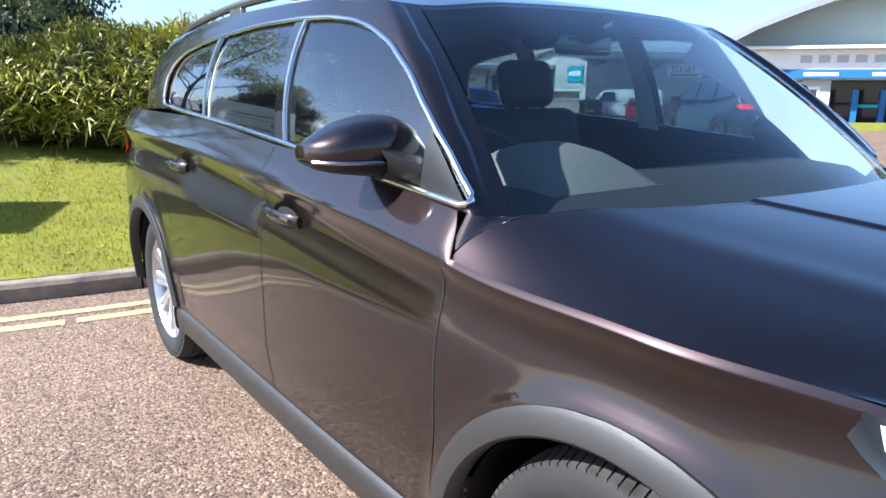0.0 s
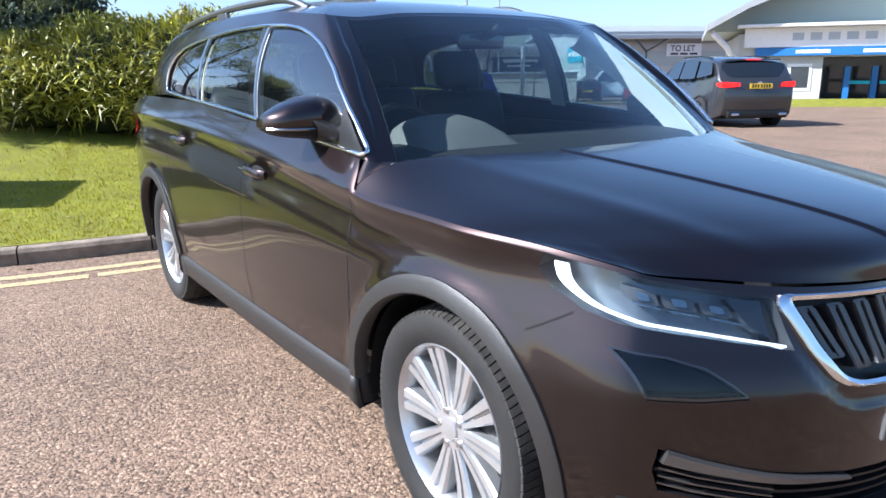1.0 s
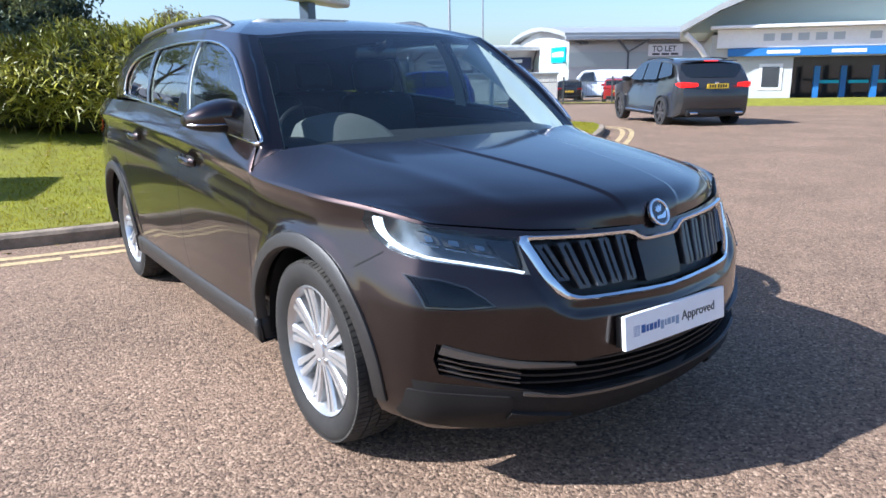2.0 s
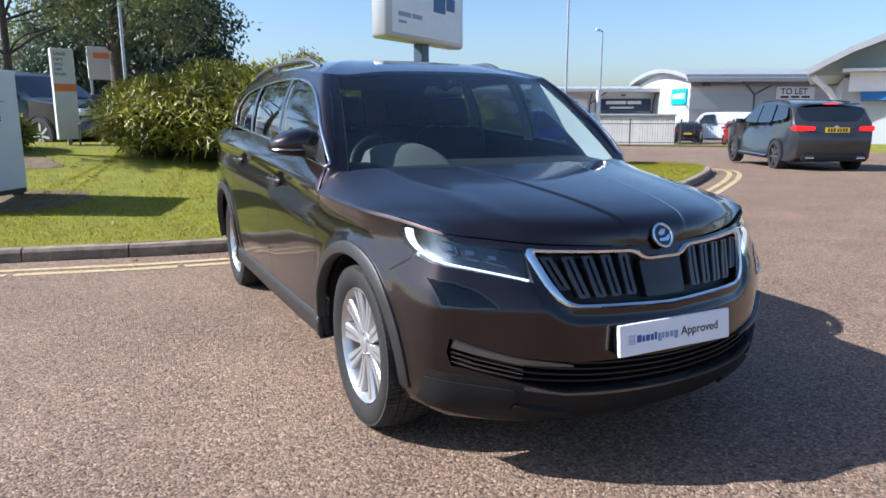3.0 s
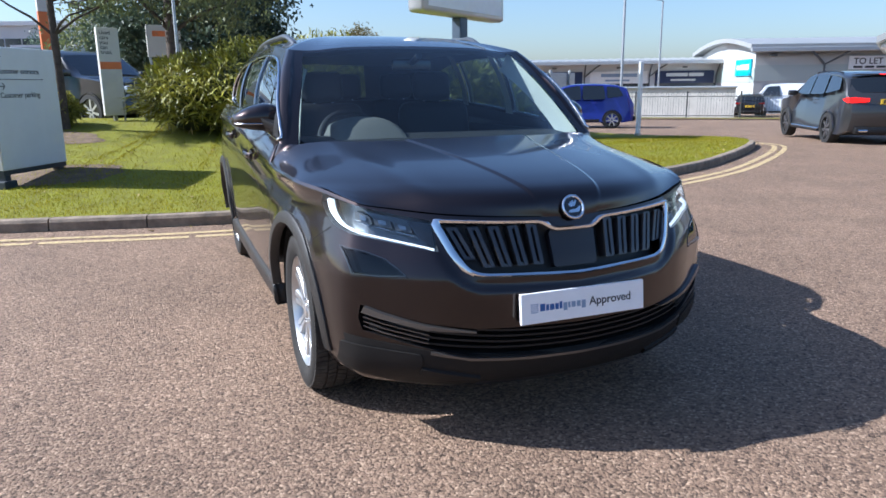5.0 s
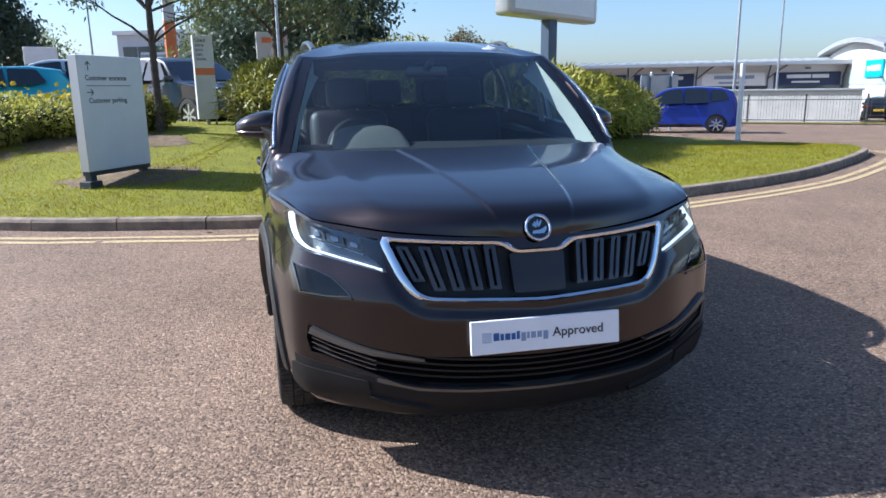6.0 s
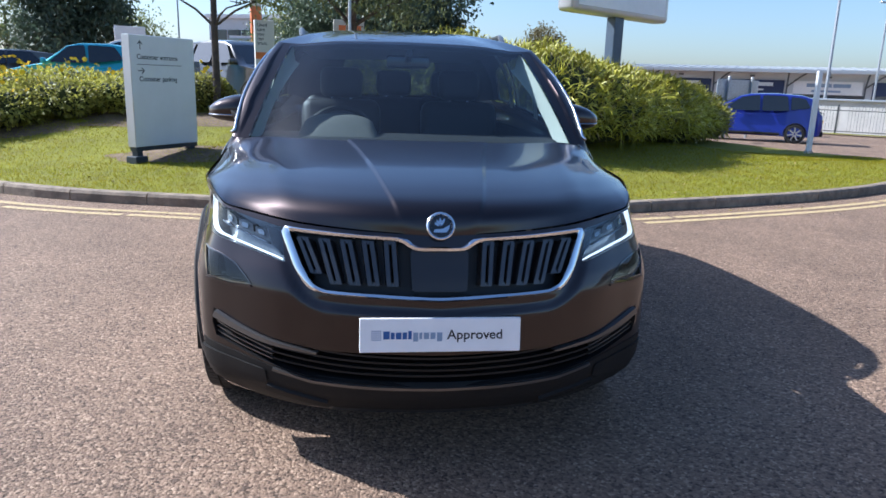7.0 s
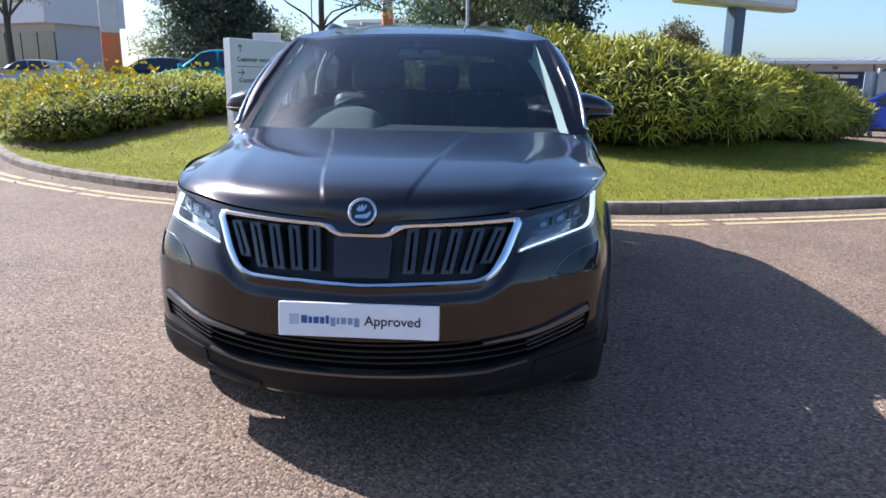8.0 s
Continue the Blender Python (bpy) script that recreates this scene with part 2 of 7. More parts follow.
def inside(px, pz, poly):
    """Whether the points lie in the outline."""
    px, pz = np.asarray(px), np.asarray(pz)
    r = np.zeros(px.shape, bool)
    n = len(poly)
    for i in range(n):
        (x0, z0), (x1, z1) = poly[i], poly[(i + 1) % n]
        c = ((z0 > pz) != (z1 > pz)) & (px < (x1 - x0) * (pz - z0) / (z1 - z0 + 1e-12) + x0)
        r ^= c
    return r

# ---- ground materials ----
def asphalt_material():
    m = bpy.data.materials.new("red_brown_asphalt")
    m.use_nodes = True
    nt = m.node_tree
    N, Lk = nt.nodes, nt.links
    b = N["Principled BSDF"]
    b.inputs["Roughness"].default_value = 0.82
    b.inputs["Specular IOR Level"].default_value = 0.35
    tc = N.new("ShaderNodeTexCoord")
    warp = N.new("ShaderNodeTexNoise")
    warp.inputs["Scale"].default_value = 40
    Lk.new(tc.outputs["Object"], warp.inputs["Vector"])
    mixv = N.new("ShaderNodeMix")
    mixv.data_type = "RGBA"
    mixv.inputs["Factor"].default_value = 0.012
    Lk.new(tc.outputs["Object"], mixv.inputs[6])
    Lk.new(warp.outputs["Color"], mixv.inputs[7])
    v1 = N.new("ShaderNodeTexVoronoi")
    v1.inputs["Scale"].default_value = 92
    Lk.new(mixv.outputs[2], v1.inputs["Vector"])
    sep = N.new("ShaderNodeSeparateColor")
    Lk.new(v1.outputs["Color"], sep.inputs[0])
    chips = N.new("ShaderNodeValToRGB")
    e = chips.color_ramp.elements
    e[0].position, e[0].color = 0.0, (0.085, 0.056, 0.039, 1)
    e[1].position, e[1].color = 1.0, (0.380, 0.270, 0.185, 1)
    for p, c in ((0.20, (0.150, 0.098, 0.066, 1)), (0.55, (0.212, 0.138, 0.092, 1)), (0.85, (0.258, 0.173, 0.116, 1))):
        el = e.new(p)
        el.color = c
    Lk.new(sep.outputs[0], chips.inputs["Fac"])
    # wear at the scale of metres
    big = N.new("ShaderNodeTexNoise")
    big.inputs["Scale"].default_value = 0.8
    big.inputs["Detail"].default_value = 9
    big.inputs["Roughness"].default_value = 0.68
    Lk.new(tc.outputs["Object"], big.inputs["Vector"])
    br = N.new("ShaderNodeMapRange")
    br.inputs["From Min"].default_value, br.inputs["From Max"].default_value = 0.3, 0.7
    br.inputs["To Min"].default_value, br.inputs["To Max"].default_value = 0.80, 1.22
    Lk.new(big.outputs["Fac"], br.inputs["Value"])
    mul = N.new("ShaderNodeMix")
    mul.data_type, mul.blend_type = "RGBA", "MULTIPLY"
    mul.inputs["Factor"].default_value = 1
    Lk.new(chips.outputs["Color"], mul.inputs[6])
    Lk.new(br.outputs["Result"], mul.inputs[7])
    # dusty pale patches
    pat = N.new("ShaderNodeTexNoise")
    pat.inputs["Scale"].default_value = 1.9
    pat.inputs["Detail"].default_value = 10
    pat.inputs["Roughness"].default_value = 0.7
    pat.inputs["Distortion"].default_value = 0.6
    Lk.new(tc.outputs["Object"], pat.inputs["Vector"])
    pr = N.new("ShaderNodeMapRange")
    pr.inputs["From Min"].default_value, pr.inputs["From Max"].default_value = 0.56, 0.72
    pr.inputs["To Max"].default_value = 0.55
    Lk.new(pat.outputs["Fac"], pr.inputs["Value"])
    dust = N.new("ShaderNodeMix")
    dust.data_type = "RGBA"
    dust.inputs[7].default_value = (0.300, 0.206, 0.140, 1)
    Lk.new(pr.outputs["Result"], dust.inputs["Factor"])
    Lk.new(mul.outputs[2], dust.inputs[6])
    # dark pits where chips have come out
    pit = N.new("ShaderNodeTexNoise")
    pit.inputs["Scale"].default_value = 44
    pit.inputs["Detail"].default_value = 5
    pit.inputs["Roughness"].default_value = 0.62
    Lk.new(tc.outputs["Object"], pit.inputs["Vector"])
    pm = N.new("ShaderNodeMapRange")
    pm.inputs["From Min"].default_value, pm.inputs["From Max"].default_value = 0.33, 0.45
    pm.inputs["To Min"].default_value, pm.inputs["To Max"].default_value = 0.40, 1.04
    Lk.new(pit.outputs["Fac"], pm.inputs["Value"])
    pits = N.new("ShaderNodeMix")
    pits.data_type, pits.blend_type = "RGBA", "MULTIPLY"
    pits.inputs["Factor"].default_value = 1
    Lk.new(dust.outputs[2], pits.inputs[6])
    Lk.new(pm.outputs["Result"], pits.inputs[7])
    Lk.new(pits.outputs[2], b.inputs["Base Color"])
    fine = N.new("ShaderNodeTexNoise")
    fine.inputs["Scale"].default_value = 260
    Lk.new(tc.outputs["Object"], fine.inputs["Vector"])
    inv = N.new("ShaderNodeMath")
    inv.operation = "MULTIPLY_ADD"
    inv.inputs[1].default_value, inv.inputs[2].default_value = -1.4, 0.8
    Lk.new(v1.outputs["Distance"], inv.inputs[0])
    add = N.new("ShaderNodeMath")
    add.operation = "MULTIPLY_ADD"
    add.inputs[1].default_value = 0.35
    Lk.new(fine.outputs["Fac"], add.inputs[0])
    Lk.new(inv.outputs[0], add.inputs[2])
    hgt = N.new("ShaderNodeMath")
    hgt.operation = "MULTIPLY_ADD"
    hgt.inputs[1].default_value = 0.7
    Lk.new(sep.outputs[1], hgt.inputs[0])
    Lk.new(add.outputs[0], hgt.inputs[2])
    bp = N.new("ShaderNodeBump")
    lower = N.new("ShaderNodeMath")
    lower.operation = "MULTIPLY_ADD"
    lower.inputs[1].default_value = 2.0
    Lk.new(pm.outputs["Result"], lower.inputs[0])
    Lk.new(hgt.outputs[0], lower.inputs[2])
    bp.inputs["Strength"].default_value = 0.75
    bp.inputs["Distance"].default_value = 0.005
    Lk.new(lower.outputs[0], bp.inputs["Height"])
    Lk.new(bp.outputs["Normal"], b.inputs["Normal"])
    return m


M_ASPHALT = asphalt_material()
M_LAWN = material("mown_grass", (0.185, 0.190, 0.018), 0.9, var=0.4, scale=3.5, bump=0.9, bump_scale=70, var2=(0.150, 0.145, 0.026), spec=0.2)
M_BLADE = material("grass_blade", (0.214, 0.216, 0.013), 0.75, var=0.3, scale=1.1, var2=(0.275, 0.228, 0.018), rand=0.6, spec=0.15, through_light=0.4)
M_SOIL = material("dry_soil", (0.17, 0.115, 0.07), 0.95, var=0.5, scale=9, bump=0.8, bump_scale=40)
M_KERB = material("weathered_concrete", (0.275, 0.215, 0.155), 0.9, var=0.5, scale=7, bump=0.6, bump_scale=90, var2=(0.16, 0.125, 0.095), rand=0.18)
M_YELLOW = material("worn_yellow_paint", (0.52, 0.39, 0.17), 0.8, var=0.45, scale=26, bump=0.5, bump_scale=120, var2=(0.30, 0.22, 0.14))
M_LEAF_LONG = material("hedge_leaf", (0.345, 0.325, 0.032), 0.42, var=0.4, scale=1.2, rand=0.75, spec=0.35, through_light=0.09)
# dark green for the added cores, painting the shade behind the leaves
M_LEAF_SHADE = material("core_painted_shade", (0.045, 0.055, 0.012), 0.9, var=0.5, scale=5)
M_LEAF_DRY = material("dry_leaf", (0.30, 0.22, 0.06), 0.6, rand=0.4, var=0.2, scale=2)
M_LEAF_TREE = material("tree_leaf", (0.185, 0.215, 0.080), 0.5, var=0.3, scale=0.6, rand=0.5, spec=0.4, through_light=0.35)
M_LEAF_DARK = material("dark_tree_leaf", (0.085, 0.122, 0.076), 0.55, var=0.3, scale=0.4, rand=0.5, spec=0.35, through_light=0.2)
M_LEAF_RUST = material("brown_green_leaf", (0.150, 0.125, 0.050), 0.6, var=0.3, scale=0.5, rand=0.5, through_light=0.3)
M_LEAF_BED = material("shrub_leaf", (0.330, 0.320, 0.060), 0.5, var=0.3, scale=1.5, rand=0.6, spec=0.35, through_light=0.5)
M_PETAL = material("yellow_petal", (0.86, 0.64, 0.02), 0.6, rand=0.25, var=0.1, scale=3)
M_BARK = material("grey_brown_bark", (0.085, 0.065, 0.050), 0.9, var=0.5, scale=12, bump=0.8, bump_scale=45)


def step01(t):
    t = np.clip(t, 0, 1)
    return t * t * (3 - 2 * t)


def ground_z(x, y):
    """The fall of the ground: level round the car, rising to the car park, dropping to the trade units."""
    left = .50 * step01((np.asarray(y, float) - 6) / 6)
    s = .6 * np.asarray(x, float) + .8 * np.asarray(y, float)
    right = -.026 * np.clip(s - 13, 0, 47)
    w = 1 - step01((np.asarray(x, float) + 1) / 9)
    return w * left + (1 - w) * right


def spaced(a, b, near, far_k=1.16, first=.8):
    """Grid lines, close together round `near` and wider far away."""
    out, d, p = [near], first, near
    while p < b:
        p += d
        d *= far_k
        out.append(min(p, b))
    d, p = first, near
    while p > a:
        p -= d
        d *= far_k
        out.insert(0, max(p, a))
    return out


_gx, _gy = spaced(-900, 900, 2), spaced(-900, 900, 8)
gv = [(x, y, float(ground_z(x, y))) for y in _gy for x in _gx]
gf = [(j * len(_gx) + i, j * len(_gx) + i + 1, (j + 1) * len(_gx) + i + 1, (j + 1) * len(_gx) + i) for j in range(len(_gy) - 1) for i in range(len(_gx) - 1)]
ground = tagged(mesh_object("ground", gv, gf, M_ASPHALT), "reddish brown chipped asphalt with pale worn patches", "ground", kind="structure")

# the island's kerb line, from the car park round the tip to the back road
_kx = [-9.6, -8.4, -7.1, -5.58, -3.94, -3.0, -2.14, -1.24, 0, 1.68, 2.74, 4.09, 5.3, 6.6, 7.92, 9.35, 10.35, 10.75, 10.55, 9.9]
_ky = [11.2, 8.8, 7.2, 5.96, 5.0, 4.62, 4.42, 4.22, 4.10, 4.10, 4.33, 4.75, 5.18, 5.78, 6.62, 7.65, 8.55, 9.4, 10.4, 11.8]
_kd = np.concatenate([[0], np.cumsum(np.hypot(np.diff(_kx), np.diff(_ky)))])
KERB_LEN = float(_kd[-1])


def _spline(d, vs):
    """A smooth line through the kerb knots by length."""
    d = np.clip(d, 0, KERB_LEN)
    i = int(np.clip(np.searchsorted(_kd, d) - 1, 0, len(_kd) - 2))
    t = (d - _kd[i]) / (_kd[i + 1] - _kd[i])
    p0, p1, p2, p3 = vs[max(i - 1, 0)], vs[i], vs[i + 1], vs[min(i + 2, len(vs) - 1)]
    return .5 * (2 * p1 + (p2 - p0) * t + (2 * p0 - 5 * p1 + 4 * p2 - p3) * t * t + (3 * p1 - p0 - 3 * p2 + p3) * t ** 3)


def kerb_at(d, off=0.0):
    """A place on the kerb line, off metres into the road."""
    x, y = _spline(d, _kx), _spline(d, _ky)
    e = .05
    dx, dy = _spline(d + e, _kx) - _spline(d - e, _kx), _spline(d + e, _ky) - _spline(d - e, _ky)
    n = math.hypot(dx, dy)
    return x + dy / n * off, y - dx / n * off


_kpts = np.array([kerb_at(KERB_LEN * i / 300) for i in range(301)])


def from_kerb(x, y):
    return float(np.min(np.hypot(_kpts[:, 0] - x, _kpts[:, 1] - y)))


def lawn_z(x, y):
    d = from_kerb(x, y)
    w = float(1 - step01((x + 1) / 9))
    return float(ground_z(x, y)) + .115 + .13 * float(step01(d / 3)) * w + .02 * noise.noise((x * .8, y * .8, 0))


ISLAND = [kerb_at(KERB_LEN * i / 160, -.115) for i in range(161)] + [(9.6, 14.5), (9.2, 18.0), (7.0, 21), (2, 23), (-4, 23), (-9, 20), (-10.5, 15)]
_ip = np.array(ISLAND)
bm = bmesh.new()
bm.faces.new([bm.verts.new((x, y, 0)) for x, y in ISLAND])
for no, lo, hi in ((Vector((1, 0, 0)), -10, 11), (Vector((0, 1, 0)), 4, 23)):
    for i in range(int((hi - lo) / .35) + 1):
        bmesh.ops.bisect_plane(bm, geom=bm.verts[:] + bm.edges[:] + bm.faces[:], plane_co=no * (lo + .35 * i), plane_no=no)
for v in bm.verts:
    v.co.z = lawn_z(v.co.x, v.co.y)
edges = [e for e in bm.edges if e.is_boundary]
g = bmesh.ops.extrude_edge_only(bm, edges=edges)
for v in g["geom"]:
    if isinstance(v, bmesh.types.BMVert):
        v.co.z = float(ground_z(v.co.x, v.co.y)) - .05
lawn = tagged(part("lawn", bm, M_LAWN, None, "", True, 70), "mown green lawn with sunlit yellowish patches inside the kerb", "lawn", kind="structure")

# grass blades
_rng = np.random.default_rng(5)
gv, gf = [], []
n = 0
while n < 90000:
    d = _rng.uniform(4, KERB_LEN - 1)
    inn = .13 + abs(_rng.normal(0, 2.2)) if _rng.random() < .8 else _rng.uniform(.13, 7)
    x, y = kerb_at(d, -inn)
    if inn > .5 and from_kerb(x, y) < inn * .6:
        continue
    z = float(ground_z(x, y)) + .115 + .13 * float(step01(inn / 3)) * float(1 - step01((x + 1) / 9)) + .02 * noise.noise((x * .8, y * .8, 0)) - .004
    a, h, w = _rng.uniform(0, 6.283), _rng.uniform(.018, .045), _rng.uniform(.003, .006)
    lx, ly = _rng.normal(0, .018, 2)
    c, s = math.cos(a) * w, math.sin(a) * w
    k = len(gv)
    gv += [(x - c, y - s, z), (x + c, y + s, z), (x + lx, y + ly, z + h)]
    gf.append((k, k + 1, k + 2))
    n += 1
tagged(mesh_object("grass", gv, gf, M_BLADE, shade=False), "short green and yellowish grass blades", "grass", kind="stuff")

# bare soil round the signs and under the hedge
for cx, cy, rx, ry in ((-2.75, 7.0, .9, .55), (-4.3, 9.6, 2.2, .8), (-6.35, 7.85, .9, .55), (-5.55, 8.75, .95, .65)):
    bm = bmesh.new()
    ring = []
    c = bm.verts.new((cx, cy, lawn_z(cx, cy) + .012))
    for i in range(40):
        a = 2 * math.pi * i / 40
        k = 1 + .35 * noise.noise((math.cos(a) * 1.7 + cx, math.sin(a) * 1.7, 3))
        x, y = cx + rx * k * math.cos(a), cy + ry * k * math.sin(a)
        ring.append(bm.verts.new((x, y, lawn_z(x, y) + .006)))
    for i in range(40):
        bm.faces.new((c, ring[i], ring[(i + 1) % 40]))
    tagged(part("bare_soil", bm, M_SOIL, None, "", True), "patch of dry brown soil in the lawn", "soil", kind="structure")

# ---- planting helpers ----
def leaf_mesh(name, pos, direc, length, width, mat, parent=None, label="", fold=.25, droop=.25, seed=1, face=None):
    """Many folded leaves in one mesh: places, directions, lengths and widths."""
    rng = np.random.default_rng(seed)
    n = len(pos)
    d = direc / np.maximum(np.linalg.norm(direc, axis=1, keepdims=True), 1e-6)
    r = rng.normal(size=(n, 3))
    if face is not None:
        r = face + r * .38
    s = np.cross(d, r)
    s /= np.maximum(np.linalg.norm(s, axis=1, keepdims=True), 1e-6)
    u = np.cross(s, d)
    L, W = length[:, None], width[:, None]
    down = np.zeros((n, 3))
    down[:, 2] = -1
    p0 = pos
    mid = pos + d * L * .45 + u * W * fold * .5
    tip = pos + d * L + down * L * droop
    a = mid + s * W * .5 - u * W * fold
    b = mid - s * W * .5 - u * W * fold
    verts = np.stack([p0, a, tip, b, mid], 1).reshape(-1, 3)
    i = np.arange(n)[:, None] * 5
    faces = np.concatenate([i + [0, 1, 4], i + [1, 2, 4], i + [2, 3, 4], i + [3, 0, 4]], 0)
    me = bpy.data.meshes.new(name)
    me.vertices.add(len(verts))
    me.vertices.foreach_set("co", verts.astype(np.float32).ravel())
    me.loops.add(len(faces) * 3)
    me.loops.foreach_set("vertex_index", faces.astype(np.int32).ravel())
    me.polygons.add(len(faces))
    me.polygons.foreach_set("loop_start", np.arange(0, len(faces) * 3, 3, dtype=np.int32))
    me.update(calc_edges=True)
    me.validate()
    me.materials.append(mat)
    ob = new(name, me)
    if parent is not None:
        ob.parent = parent
    tagged(ob, label, kind="stuff")
    return ob


# ---- hedge of long pointed leaves ----
# spine of the clumps: x, y, half width, top height
HEDGE = [(-.6, 10.0, 1.1, 1.72), (.3, 9.6, 1.3, 1.90), (1.3, 9.0, 1.45, 1.92), (2.5, 8.75, 1.5, 1.84), (3.6, 9.5, 1.45, 1.64), (4.6, 10.9, 1.45, 1.56), (5.6, 12.0, 1.4, 1.52), (6.7, 13.2, 1.35, 1.44), (7.8, 14.6, 1.25, 1.24), (8.8, 16.0, 1.1, 1.0)]


def hedge_clump(k, x, y, r, top):
    rng = np.random.default_rng(40 + k)
    base = lawn_z(x, y)
    h = top - base + .10
    root = empty("hedge_shrub", (x, y, base), label="dense evergreen shrub with long pointed yellow-green leaves", category="hedge", group="hedge beside the car")
    # dark inner mass: a solid core added, the shade within put into its colour
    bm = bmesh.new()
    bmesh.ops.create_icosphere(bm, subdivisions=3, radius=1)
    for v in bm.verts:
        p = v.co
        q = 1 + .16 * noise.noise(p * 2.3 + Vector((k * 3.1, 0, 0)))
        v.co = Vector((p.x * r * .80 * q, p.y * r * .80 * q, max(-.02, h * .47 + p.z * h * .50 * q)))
    part("inner_mass", bm, M_LEAF_SHADE, root, "added solid core, painted dark for the shade inside the hedge", True)
    n = 6600
    d = rng.normal(size=(n, 3))
    d /= np.linalg.norm(d, axis=1, keepdims=True)
    d[:, 2] = np.where(d[:, 2] < -.75, -d[:, 2], d[:, 2])
    lump = np.array([.20 * noise.noise(Vector(v) * 2.6 + Vector((k * 5.3, 1, 2))) + .10 * noise.noise(Vector(v) * 6.5 + Vector((k * 2.3, 4, 2))) for v in d])
    rad = (1 + lump) * rng.uniform(.74, 1.03, n)
    pos = np.stack([d[:, 0] * r * rad, d[:, 1] * r * rad, h * .48 + d[:, 2] * h * .52 * rad], 1)
    ok = pos[:, 2] > .03
    pos, d = pos[ok], d[ok]
    n = len(pos)
    out = d * .45 + rng.normal(0, .60, (n, 3)) + np.array([0, 0, .50])
    leaf_mesh("foliage", pos, out, rng.uniform(.13, .25, n), rng.uniform(.020, .038, n), M_LEAF_LONG, root, "", .2, .28, 60 + k, d + np.array([-.35, .1, .6]))
    # upright shoots that break the top line
    n = 260
    a = rng.uniform(0, 6.283, n)
    rr = r * .85 * np.sqrt(rng.uniform(0, 1, n))
    zt = h * .48 + h * .50 * np.sqrt(np.maximum(0, 1 - (rr / r) ** 2))
    pos = np.stack([rr * np.cos(a), rr * np.sin(a), zt - .05], 1)
    leaf_mesh("foliage", pos, rng.normal(0, .35, (n, 3)) + np.array([0, 0, 1.0]), rng.uniform(.16, .32, n), rng.uniform(.024, .04, n), M_LEAF_LONG, root, "", .25, .08, 80 + k)
    n = 90
    d = rng.normal(size=(n, 3))
    d /= np.linalg.norm(d, axis=1, keepdims=True)
    pos = np.stack([d[:, 0] * r * .98, d[:, 1] * r * .98, h * .48 + d[:, 2] * h * .5], 1)
    leaf_mesh("dry_foliage", pos[pos[:, 2] > .02], (d + rng.normal(0, .6, (n, 3)))[pos[:, 2] > .02], rng.uniform(.10, .18, n)[pos[:, 2] > .02], rng.uniform(.02, .035, n)[pos[:, 2] > .02], M_LEAF_DRY, root, "dry brownish leaves", .3, .3, 90 + k)


for k, (x, y, r, top) in enumerate(HEDGE):
    hedge_clump(k, x, y, r, top)


# ---- flower bed ----
flower_mesh = bpy.data.meshes.new("flower")
_fv, _ff = [], []
for j in range(9):
    t = 2 * math.pi * j / 9
    c, sn = math.cos(t), math.sin(t)
    R = .045
    _ff.append(tuple(range(len(_fv), len(_fv) + 4)))
    _fv += [(0, 0, 0), (R * .6 * c - .012 * sn, R * .6 * sn + .012 * c, .007), (R * c, R * sn, -.005), (R * .6 * c + .012 * sn, R * .6 * sn - .012 * c, .007)]
flower_mesh.from_pydata(_fv, [], _ff)
flower_mesh.materials.append(M_PETAL)


def bed_shrub(k, x, y, r, h):
    rng = np.random.default_rng(140 + k)
    base = lawn_z(x, y)
    root = empty("flowering_shrub", (x, y, base), label="leafy bedding plant with yellow daisy flowers", category="shrub", group="flower bed on the lawn")
    # added core that blocks light, coloured dark in place of shade among stems
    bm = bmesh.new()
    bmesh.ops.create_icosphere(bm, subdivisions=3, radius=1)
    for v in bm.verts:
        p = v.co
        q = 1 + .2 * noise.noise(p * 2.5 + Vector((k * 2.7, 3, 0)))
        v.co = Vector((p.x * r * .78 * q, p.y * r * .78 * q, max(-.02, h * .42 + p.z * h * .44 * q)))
    part("inner_mass", bm, M_LEAF_SHADE, root, "added solid core, painted dark for the shade inside the plant", True)
    n = 3400
    d = rng.normal(size=(n, 3))
    d /= np.linalg.norm(d, axis=1, keepdims=True)
    rad = rng.uniform(.75, 1.08, n) * (1 + .15 * np.array([noise.noise(Vector(v) * 3 + Vector((k, 7, 0))) for v in d]))
    pos = np.stack([d[:, 0] * r * rad, d[:, 1] * r * rad, h * .46 + d[:, 2] * h * .48 * rad], 1)
    ok = pos[:, 2] > .02
    pos, d = pos[ok], d[ok]
    n = len(pos)
    leaf_mesh("foliage", pos, d + rng.normal(0, .6, (n, 3)) + np.array([0, 0, .3]), rng.uniform(.05, .11, n), rng.uniform(.025, .05, n), M_LEAF_BED, root, "", .2, .2, 160 + k, d + np.array([-.3, .1, .7]))
    for f in range(int(rng.integers(34, 48)) if x < -5.8 else 12):
        a, rr = rng.uniform(0, 6.283), r * rng.uniform(.1, 1.0)
        z = h * (.46 + .52 * math.sqrt(max(0, 1 - (rr / r) ** 2 * .9))) + rng.uniform(-.03, .26)
        ob = new("flower", flower_mesh)
        ob.parent = root
        ob.matrix_basis = pose(rr * math.cos(a), rr * math.sin(a), z, rng.uniform(20, 80), 0, rng.uniform(0, 360)) @ Matrix.Scale(rng.uniform(.7, 1.3), 4)
        ob["label"] = "yellow flower"


